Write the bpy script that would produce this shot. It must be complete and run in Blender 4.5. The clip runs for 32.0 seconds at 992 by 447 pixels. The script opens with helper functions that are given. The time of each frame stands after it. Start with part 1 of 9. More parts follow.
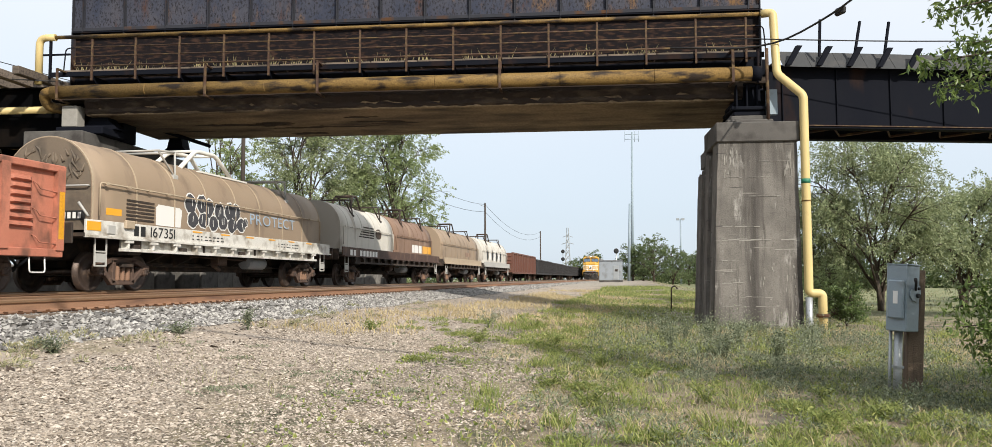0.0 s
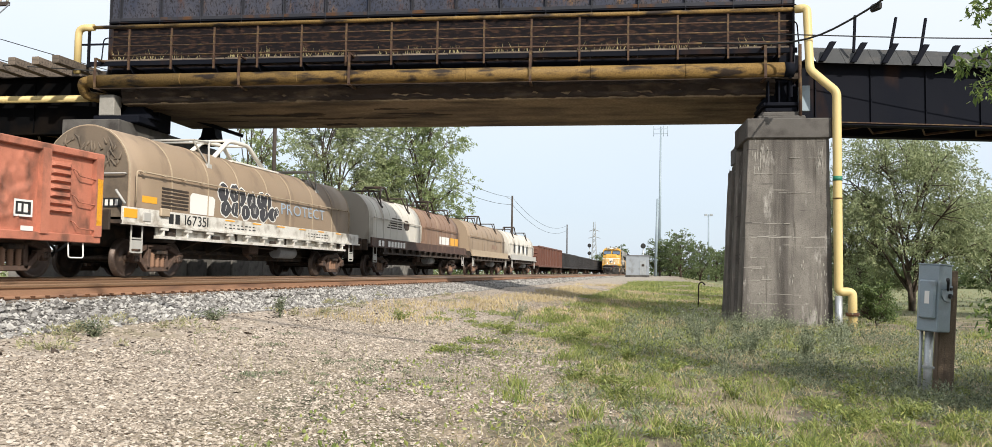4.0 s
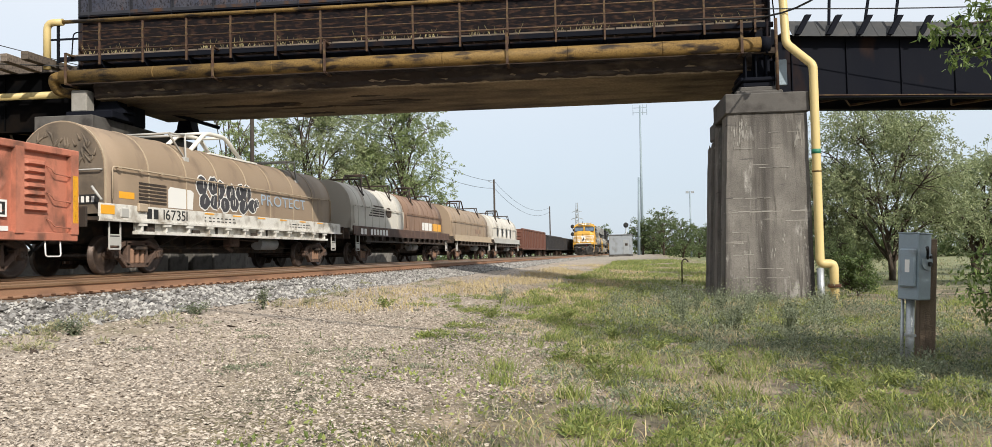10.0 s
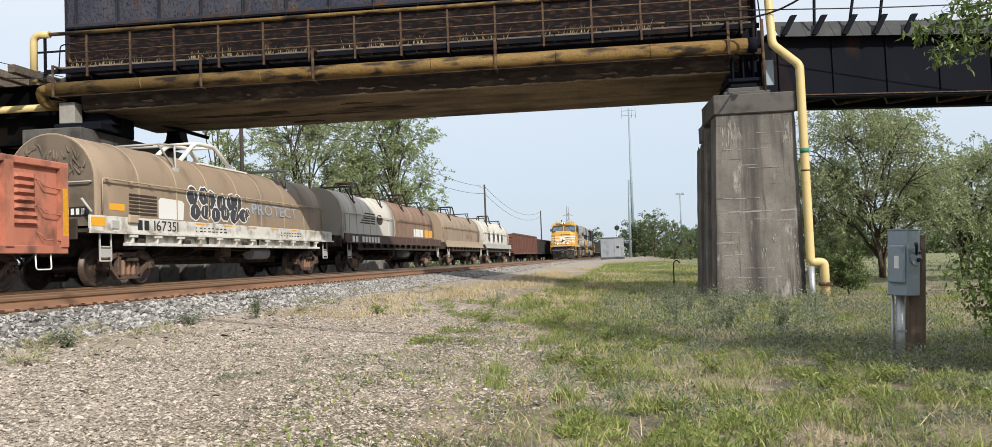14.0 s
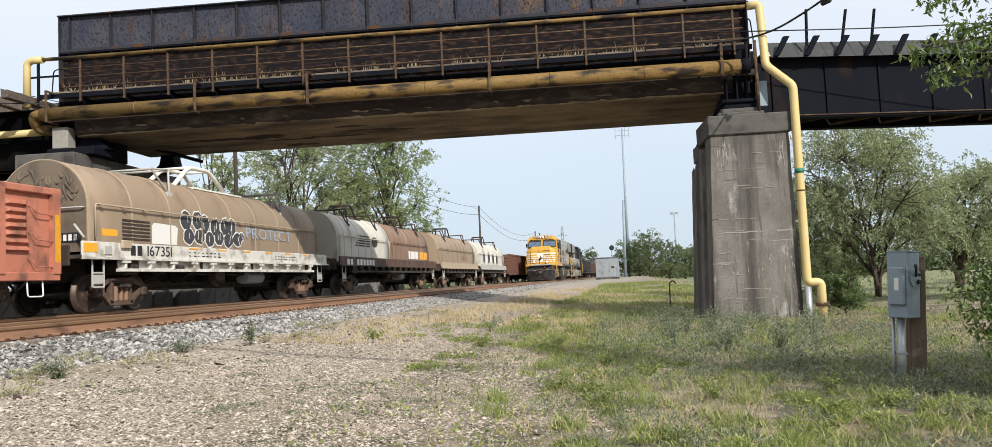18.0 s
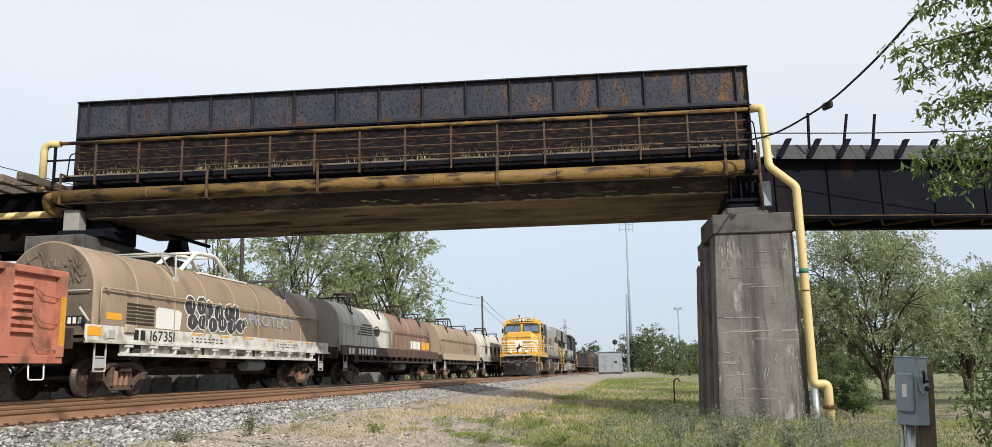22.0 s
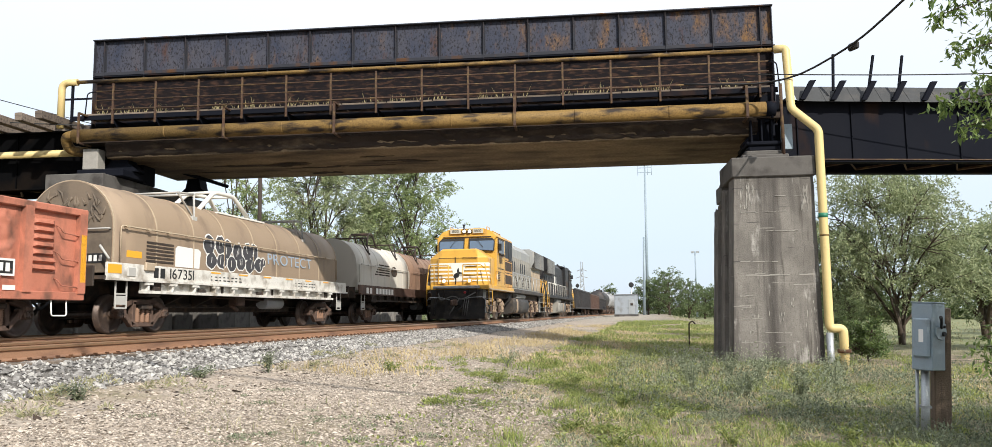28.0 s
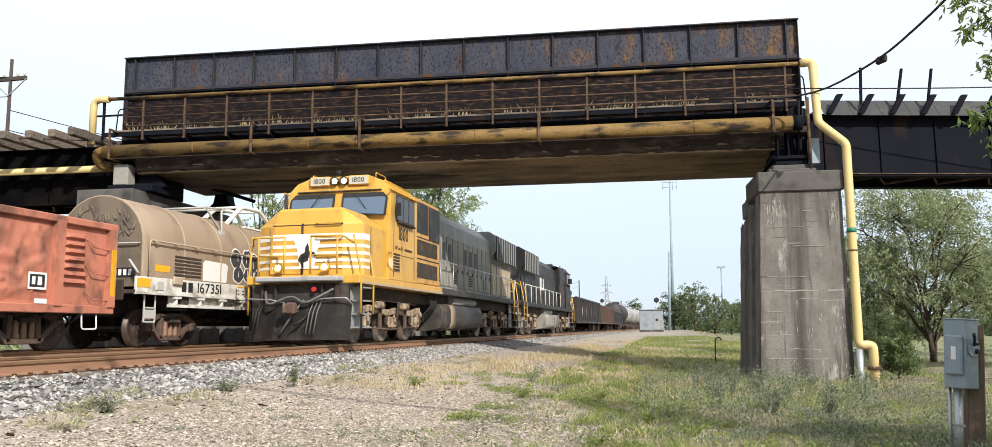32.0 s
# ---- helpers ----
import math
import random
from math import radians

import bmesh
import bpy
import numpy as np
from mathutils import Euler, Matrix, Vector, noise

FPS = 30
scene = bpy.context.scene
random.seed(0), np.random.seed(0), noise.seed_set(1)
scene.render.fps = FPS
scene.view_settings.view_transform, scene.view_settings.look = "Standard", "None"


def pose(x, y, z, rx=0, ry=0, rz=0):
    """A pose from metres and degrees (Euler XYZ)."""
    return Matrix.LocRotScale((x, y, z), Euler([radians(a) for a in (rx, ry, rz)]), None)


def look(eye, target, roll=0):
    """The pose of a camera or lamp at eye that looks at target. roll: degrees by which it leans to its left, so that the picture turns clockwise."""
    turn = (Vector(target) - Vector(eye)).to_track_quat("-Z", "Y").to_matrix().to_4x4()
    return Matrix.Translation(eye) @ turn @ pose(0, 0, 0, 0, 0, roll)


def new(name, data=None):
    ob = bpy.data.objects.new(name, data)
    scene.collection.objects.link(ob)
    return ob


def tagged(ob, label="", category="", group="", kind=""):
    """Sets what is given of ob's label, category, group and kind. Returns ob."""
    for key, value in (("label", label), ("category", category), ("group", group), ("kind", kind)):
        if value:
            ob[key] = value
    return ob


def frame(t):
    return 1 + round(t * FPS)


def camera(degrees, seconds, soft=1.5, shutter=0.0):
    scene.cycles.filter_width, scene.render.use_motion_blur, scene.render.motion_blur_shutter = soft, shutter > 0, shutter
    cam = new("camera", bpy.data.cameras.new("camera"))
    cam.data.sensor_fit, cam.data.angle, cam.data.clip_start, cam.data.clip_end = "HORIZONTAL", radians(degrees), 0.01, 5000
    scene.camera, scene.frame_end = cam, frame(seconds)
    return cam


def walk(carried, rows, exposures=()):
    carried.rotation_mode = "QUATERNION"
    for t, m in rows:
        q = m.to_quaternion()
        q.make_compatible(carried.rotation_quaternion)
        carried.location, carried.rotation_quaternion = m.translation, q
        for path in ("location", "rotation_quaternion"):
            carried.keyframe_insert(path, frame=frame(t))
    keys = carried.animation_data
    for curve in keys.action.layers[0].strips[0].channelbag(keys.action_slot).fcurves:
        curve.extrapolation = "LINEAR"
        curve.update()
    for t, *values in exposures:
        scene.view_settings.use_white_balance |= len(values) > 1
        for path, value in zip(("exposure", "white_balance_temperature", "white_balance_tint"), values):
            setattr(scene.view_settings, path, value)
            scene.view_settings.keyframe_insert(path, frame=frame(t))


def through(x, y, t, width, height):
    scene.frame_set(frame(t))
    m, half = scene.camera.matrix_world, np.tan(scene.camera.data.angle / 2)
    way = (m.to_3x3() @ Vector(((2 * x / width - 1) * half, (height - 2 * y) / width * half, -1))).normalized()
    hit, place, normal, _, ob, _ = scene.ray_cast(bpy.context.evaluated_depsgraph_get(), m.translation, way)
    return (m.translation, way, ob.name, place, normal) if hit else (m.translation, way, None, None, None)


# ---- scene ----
cam = camera(62.0, 32.0, 0.5)
PATH = [
    (0, (0.183, 0.065, 1.565), (-0.1559, 2.0316, 1.6981), -0.21),
    (0.5, (0.187, 0.077, 1.568), (-0.1702, 2.0386, 1.7246), -0.44),
    (1, (0.187, 0.051, 1.565), (-0.1886, 2.0087, 1.7275), -0.53),
    (1.5, (0.182, 0.05, 1.557), (-0.1888, 2.0073, 1.7344), -0.35),
    (2, (0.197, 0.076, 1.563), (-0.1807, 2.0339, 1.7176), -0.87),
    (2.5, (0.191, 0.058, 1.558), (-0.1775, 2.0162, 1.7297), -1.14),
    (4.5, (0.15, -0.056, 1.573), (-0.2580, 1.8991, 1.6777), 1.13),
    (5, (0.15, -0.053, 1.588), (-0.2451, 1.8989, 1.7721), 0.41),
    (5.5, (0.137, -0.088, 1.59), (-0.1806, 1.8757, 1.7974), -1.09),
    (6, (0.151, -0.035, 1.574), (-0.2069, 1.9264, 1.7315), -1.66),
    (6.5, (0.16, -0.033, 1.56), (-0.2290, 1.9222, 1.7210), -1.82),
    (7, (0.165, -0.033, 1.564), (-0.2498, 1.9195, 1.6886), -2.57),
    (7.5, (0.177, -0.031, 1.557), (-0.2569, 1.9185, 1.6631), -1.96),
    (8, (0.175, -0.02, 1.558), (-0.2572, 1.9293, 1.6745), -4.52),
    (8.5, (0.175, -0.021, 1.556), (-0.2578, 1.9273, 1.6857), -2.74),
    (9, (0.167, -0.016, 1.56), (-0.2396, 1.9397, 1.6596), -2.78),
    (9.5, (0.165, -0.03, 1.56), (-0.2379, 1.9273, 1.6409), -1.74),
    (10, (0.163, 0.005, 1.56), (-0.1989, 1.9705, 1.6363), -1.22),
    (10.5, (0.161, 0.009, 1.55), (-0.2111, 1.9722, 1.6369), -1.01),
    (11, (0.167, 0.006, 1.548), (-0.1749, 1.9761, 1.5919), -1.17),
    (11.5, (0.159, 0.012, 1.548), (-0.1819, 1.9822, 1.5946), -0.67),
    (12, (0.157, -0.005, 1.541), (-0.1563, 1.9694, 1.6007), -1.36),
    (12.5, (0.16, 0.009, 1.543), (-0.1556, 1.9838, 1.5621), -1.99),
    (13, (0.164, 0.013, 1.543), (-0.1458, 1.9880, 1.5994), -1.42),
    (13.5, (0.152, -0.024, 1.56), (-0.1723, 1.9482, 1.6321), -1.84),
    (14, (0.158, -0.035, 1.546), (-0.1823, 1.9339, 1.6342), -2.32),
    (14.5, (0.155, -0.003, 1.549), (-0.1444, 1.9729, 1.6289), -1.62),
    (15, (0.156, -0.004, 1.549), (-0.1535, 1.9699, 1.6386), -0.52),
    (15.5, (0.159, 0.001, 1.571), (-0.1249, 1.9731, 1.7448), -3.36),
    (17.5, (0.119, 0.046, 1.606), (-0.2182, 2.0138, 1.7253), -3.24),
    (18, (0.117, 0.042, 1.607), (-0.2075, 2.0107, 1.7439), -2.77),
    (18.5, (0.12, 0.03, 1.605), (-0.2227, 1.9957, 1.7415), -2.72),
    (19, (0.117, 0.022, 1.599), (-0.2176, 1.9898, 1.7253), -3.39),
    (19.5, (0.111, 0.045, 1.611), (-0.1715, 2.0205, 1.7439), -2.58),
    (20, (0.104, -0.004, 1.614), (-0.2118, 1.9593, 1.8281), -2.07),
    (20.5, (0.093, -0.045, 1.622), (-0.1500, 1.9242, 1.8733), -3.53),
    (21, (0.102, -0.074, 1.651), (-0.1336, 1.8726, 2.0450), -3.42),
    (21.5, (0.089, -0.061, 1.666), (-0.1815, 1.8612, 2.1475), -1.28),
    (22, (0.084, -0.064, 1.661), (-0.2367, 1.8781, 2.0151), -1.36),
    (22.5, (0.077, -0.047, 1.666), (-0.2218, 1.9089, 1.9575), -0.62),
    (23, (0.084, -0.032, 1.658), (-0.2505, 1.9222, 1.9209), -0.65),
    (23.5, (0.096, -0.006, 1.653), (-0.2501, 1.9496, 1.8890), -0.89),
    (24, (0.094, -0.026, 1.668), (-0.2558, 1.9258, 1.9294), -0.37),
    (24.5, (0.089, -0.022, 1.662), (-0.2694, 1.9279, 1.9258), 0.50),
    (25, (0.089, -0.015, 1.654), (-0.2795, 1.9354, 1.8996), 1.61),
    (25.5, (0.092, -0.006, 1.662), (-0.2922, 1.9403, 1.9157), 1.01),
    (26, (0.097, -0.009, 1.661), (-0.2777, 1.9419, 1.8921), 0.56),
    (26.5, (0.103, 0.015, 1.651), (-0.2758, 1.9656, 1.8787), -0.09),
    (28.5, (0.104, 0.012, 1.662), (-0.2608, 1.9668, 1.8757), -0.87),
    (29, (0.101, -0.006, 1.665), (-0.2460, 1.9521, 1.8783), -0.52),
    (29.5, (0.091, 0.014, 1.656), (-0.2654, 1.9700, 1.8729), -0.51),
    (30, (0.098, -0.009, 1.66), (-0.2656, 1.9433, 1.8971), -0.45),
    (30.5, (0.09, -0.021, 1.661), (-0.2884, 1.9278, 1.9042), -0.63),
    (31, (0.099, -0.005, 1.651), (-0.2908, 1.9410, 1.8983), -0.16),
    (31.5, (0.103, 0.008, 1.663), (-0.3147, 1.9476, 1.9150), -0.38),
    (32, (0.099, 0.005, 1.66), (-0.3260, 1.9430, 1.9124), -0.52),
]
walk(cam, [(t, look(e, a, r)) for t, e, a, r in PATH], [(0, 0.09, 6400, 10), (5, 0.17, 6400, 10), (8, 0.1, 6400, 10), (10, 0.0, 6400, 10), (13, -0.04, 6280, 10), (15, -0.01, 6280, 10), (19, 0.08, 6260, 10), (20.3, 0.16, 6260, 10), (21.4, 0.16, 6260, 10), (21.9, -0.06, 6260, 10), (22.2, -0.02, 6260, 10), (23.0, 0.25, 6260, 10), (32, 0.25, 6260, 10)])

# ---- world, sun, exposure ----
SUN_FROM, SUN_UP = 41.0, 33.3          # degrees: to the right of straight behind, and above the horizon
world = bpy.data.worlds.new("sky")
world.use_nodes = True
scene.world = world
wn, wl = world.node_tree.nodes, world.node_tree.links
sky = wn.new("ShaderNodeTexSky")
sky.sky_type, sky.sun_disc = "NISHITA", False
sky.sun_elevation, sky.sun_rotation = radians(SUN_UP), radians(180 - SUN_FROM)
sky.air_density, sky.dust_density, sky.ozone_density = 1.0, 1.5, 1.0
back = wn["Background"]
back.inputs["Strength"].default_value = 0.15
# thin bright haze over the blue
co = wn.new("ShaderNodeTexCoord")
cloud = wn.new("ShaderNodeTexNoise")
cloud.inputs["Scale"].default_value, cloud.inputs["Detail"].default_value = 2.2, 6
span = wn.new("ShaderNodeMapRange")
for key, val in (("From Min", 0.3), ("From Max", 0.7), ("To Min", -0.08), ("To Max", 0.12)):
    span.inputs[key].default_value = val
veil = wn.new("ShaderNodeMix")
veil.data_type = "RGBA"
tone = wn.new("ShaderNodeMix")
tone.data_type = "RGBA"
tone.inputs[6].default_value, tone.inputs[7].default_value = (4.55, 5.15, 5.8, 1), (6.5, 6.65, 6.8, 1)
wl.new(co.outputs["Generated"], cloud.inputs["Vector"])
wl.new(cloud.outputs["Fac"], span.inputs["Value"])
lift = wn.new("ShaderNodeSeparateXYZ")
wl.new(co.outputs["Generated"], lift.inputs[0])
rise = wn.new("ShaderNodeMapRange")
for key, val in (("From Min", 0.06), ("From Max", 0.36), ("To Min", 0.0), ("To Max", 1.0)):
    rise.inputs[key].default_value = val
wl.new(lift.outputs["Z"], rise.inputs["Value"])
add = wn.new("ShaderNodeMath")
add.operation = "ADD"
wl.new(span.outputs["Result"], add.inputs[0])
wl.new(rise.outputs["Result"], add.inputs[1])
wl.new(add.outputs[0], tone.inputs[0])
wl.new(tone.outputs[2], veil.inputs[7])
veil.inputs[0].default_value = 0.85
wl.new(sky.outputs["Color"], veil.inputs[6])
wl.new(veil.outputs[2], back.inputs["Color"])
sun = new("sun", bpy.data.lights.new("sun", "SUN"))
sun.data.energy, sun.data.angle, sun.data.color = 5.0, radians(0.6), (1.0, 0.93, 0.82)
_a = radians(SUN_FROM)
_e = radians(SUN_UP)
SUN_DIR = Vector((-math.sin(_a) * math.cos(_e), math.cos(_a) * math.cos(_e), -math.sin(_e)))
sun.matrix_world = Matrix.Translation((30, -30, 40)) @ SUN_DIR.to_track_quat("-Z", "Y").to_matrix().to_4x4()


# ---- materials ----
def surf(name, base, other=None, dirt=None, rough=0.7, metal=0.0, scale=1.5, dirt_scale=3.0, dirt_at=0.55, grain=60.0,
         bump=0.15, stretch=(1, 1, 1), soft=0.12, world_space=False, per_object=0.0, mix=0.5, fine=0.18, spec=0.35):
    """A worn surface: base and other mottled, dirt in patches (drawn out along stretch), fine grain and relief."""
    m = bpy.data.materials.new(name)
    m.use_nodes = True
    n, l = m.node_tree.nodes, m.node_tree.links
    p = n["Principled BSDF"]
    p.inputs["Roughness"].default_value, p.inputs["Metallic"].default_value = rough, metal
    p.inputs["Specular IOR Level"].default_value = spec
    if world_space:
        co = n.new("ShaderNodeNewGeometry").outputs["Position"]
    else:
        co = n.new("ShaderNodeTexCoord").outputs["Object"]
    mp = n.new("ShaderNodeMapping")
    mp.inputs["Scale"].default_value = stretch
    l.new(co, mp.inputs["Vector"])

    def noise_tex(s, detail, src):
        t = n.new("ShaderNodeTexNoise")
        t.inputs["Scale"].default_value, t.inputs["Detail"].default_value = s, detail
        l.new(src, t.inputs["Vector"])
        return t.outputs["Fac"]

    def ramp(fac, a, b):
        r = n.new("ShaderNodeMapRange")
        r.inputs["From Min"].default_value, r.inputs["From Max"].default_value = a, b
        r.clamp = True
        l.new(fac, r.inputs["Value"])
        return r.outputs["Result"]

    def blend(fac, a, b, kind="MIX"):
        x = n.new("ShaderNodeMix")
        x.data_type, x.blend_type = "RGBA", kind
        for sock, val in ((x.inputs[0], fac), (x.inputs[6], a), (x.inputs[7], b)):
            if isinstance(val, tuple):
                sock.default_value = (*val, 1)
            elif isinstance(val, float):
                sock.default_value = val
            else:
                l.new(val, sock)
        return x.outputs[2]

    other = other or tuple(c * 0.75 for c in base)
    col = blend(ramp(noise_tex(scale, 4, mp.outputs["Vector"]), 0.5 - 0.2, 0.5 + 0.2), base, blend(float(mix), base, other))
    if dirt:
        d = ramp(noise_tex(dirt_scale, 6, mp.outputs["Vector"]), dirt_at - soft, dirt_at + soft)
        col = blend(d, col, dirt)
    g = noise_tex(grain, 3, co)
    gray = ramp(g, 0.3, 0.7)
    shade = blend(gray, (1.0 - fine,) * 3, (1.0 + fine * 0.6,) * 3)
    col = blend(1.0, col, shade, "MULTIPLY")
    if per_object:
        info = n.new("ShaderNodeObjectInfo")
        v = n.new("ShaderNodeMapRange")
        v.inputs["To Min"].default_value, v.inputs["To Max"].default_value = 1 - per_object, 1 + per_object
        l.new(info.outputs["Random"], v.inputs["Value"])
        cc = n.new("ShaderNodeCombineColor")
        for i in range(3):
            l.new(v.outputs["Result"], cc.inputs[i])
        col = blend(1.0, col, cc.outputs["Color"], "MULTIPLY")
    l.new(col, p.inputs["Base Color"])
    if bump:
        b = n.new("ShaderNodeBump")
        b.inputs["Strength"].default_value, b.inputs["Distance"].default_value = bump, 0.02
        l.new(g, b.inputs["Height"])
        l.new(b.outputs["Normal"], p.inputs["Normal"])
    return m


def leafy(name, base, other, rough=0.55, through=0.35):
    """Leaves: colour varied by clump, some light passing through."""
    m = bpy.data.materials.new(name)
    m.use_nodes = True
    n, l = m.node_tree.nodes, m.node_tree.links
    p = n["Principled BSDF"]
    p.inputs["Roughness"].default_value = rough
    geo = n.new("ShaderNodeNewGeometry")
    r = n.new("ShaderNodeValToRGB")
    r.color_ramp.elements[0].color, r.color_ramp.elements[1].color = (*base, 1), (*other, 1)
    l.new(geo.outputs["Random Per Island"], r.inputs["Fac"])
    t = n.new("ShaderNodeTexNoise")
    t.inputs["Scale"].default_value = 0.8
    l.new(geo.outputs["Position"], t.inputs["Vector"])
    x = n.new("ShaderNodeMix")
    x.data_type, x.blend_type = "RGBA", "MULTIPLY"
    x.inputs[0].default_value = 0.6
    l.new(r.outputs["Color"], x.inputs[6])
    l.new(t.outputs["Fac"], x.inputs[7])
    g = n.new("ShaderNodeMix")
    g.data_type, g.blend_type = "RGBA", "MULTIPLY"
    g.inputs[0].default_value = 1.0
    g.inputs[7].default_value = (1.35, 1.35, 1.35, 1)
    l.new(x.outputs[2], g.inputs[6])
    l.new(g.outputs[2], p.inputs["Base Color"])
    tr = n.new("ShaderNodeBsdfTranslucent")
    l.new(g.outputs[2], tr.inputs["Color"])
    mx = n.new("ShaderNodeMixShader")
    mx.inputs["Fac"].default_value = through
    l.new(p.outputs["BSDF"], mx.inputs[1])
    l.new(tr.outputs["BSDF"], mx.inputs[2])
    l.new(mx.outputs["Shader"], n["Material Output"].inputs["Surface"])
    return m


def plain(name, col, rough=0.5, metal=0.0, glow=0.0):
    m = bpy.data.materials.new(name)
    m.use_nodes = True
    p = m.node_tree.nodes["Principled BSDF"]
    p.inputs["Base Color"].default_value = (*col, 1)
    p.inputs["Roughness"].default_value, p.inputs["Metallic"].default_value = rough, metal
    if glow:
        p.inputs["Emission Color"].default_value = (*col, 1)
        p.inputs["Emission Strength"].default_value = glow
    return m


def girder_paint():
    """Blue-grey paint peeling to black in fine flakes, with ochre primer bared in patches that thicken along the span."""
    m = bpy.data.materials.new("peeling_girder_paint")
    m.use_nodes = True
    n, l = m.node_tree.nodes, m.node_tree.links
    p = n["Principled BSDF"]
    p.inputs["Roughness"].default_value = 0.65
    p.inputs["Specular IOR Level"].default_value = 0.15
    co = n.new("ShaderNodeTexCoord").outputs["Object"]

    def tex(scale, stretch, detail=6, offset=0.0):
        mp = n.new("ShaderNodeMapping")
        mp.inputs["Scale"].default_value, mp.inputs["Location"].default_value = stretch, (offset, 0, 0)
        l.new(co, mp.inputs["Vector"])
        t = n.new("ShaderNodeTexNoise")
        t.inputs["Scale"].default_value, t.inputs["Detail"].default_value, t.inputs["Roughness"].default_value = scale, detail, 0.65
        l.new(mp.outputs["Vector"], t.inputs["Vector"])
        return t.outputs["Fac"]

    def step(v, a, b):
        r = n.new("ShaderNodeMapRange")
        r.inputs["From Min"].default_value, r.inputs["From Max"].default_value = a, b
        l.new(v, r.inputs["Value"])
        return r.outputs["Result"]

    def mix(f, a, b):
        x = n.new("ShaderNodeMix")
        x.data_type = "RGBA"
        l.new(f, x.inputs[0])
        for s, q in ((x.inputs[6], a), (x.inputs[7], b)):
            if isinstance(q, tuple):
                s.default_value = (*q, 1)
            else:
                l.new(q, s)
        return x.outputs[2]

    col = mix(step(tex(1.1, (1, 1, 0.5)), 0.35, 0.65), (0.030, 0.037, 0.060), (0.058, 0.058, 0.072))
    sep = n.new("ShaderNodeSeparateXYZ")
    l.new(co, sep.inputs[0])
    along = n.new("ShaderNodeMapRange")
    for k, q in zip(("From Min", "From Max", "To Min", "To Max"), (-14.0, 3.5, -0.07, 0.09)):
        along.inputs[k].default_value = q
    l.new(sep.outputs["X"], along.inputs["Value"])
    add = n.new("ShaderNodeMath")
    add.operation = "ADD"
    l.new(tex(1.0, (1.5, 1, 0.55), 7, 4.0), add.inputs[0])
    l.new(along.outputs["Result"], add.inputs[1])
    col = mix(step(add.outputs[0], 0.55, 0.68), col, mix(step(tex(13, (1, 1, 0.6), 8), 0.4, 0.6), (0.15, 0.082, 0.032), (0.07, 0.045, 0.035)))
    col = mix(step(tex(2.0, (1.2, 1, 0.35), 8, 21.0), 0.56, 0.66), col, (0.06, 0.032, 0.026))
    col = mix(step(tex(16.0, (1.0, 1, 0.6), 10, 9.0), 0.50, 0.62), col, (0.017, 0.016, 0.019))
    col = mix(step(tex(1.6, (1.4, 1, 0.25), 5, 33.0), 0.60, 0.72), col, (0.014, 0.013, 0.015))
    l.new(col, p.inputs["Base Color"])
    b = n.new("ShaderNodeBump")
    b.inputs["Strength"].default_value, b.inputs["Distance"].default_value = 0.3, 0.02
    l.new(tex(5, (1, 1, 1)), b.inputs["Height"])
    l.new(b.outputs["Normal"], p.inputs["Normal"])
    return m


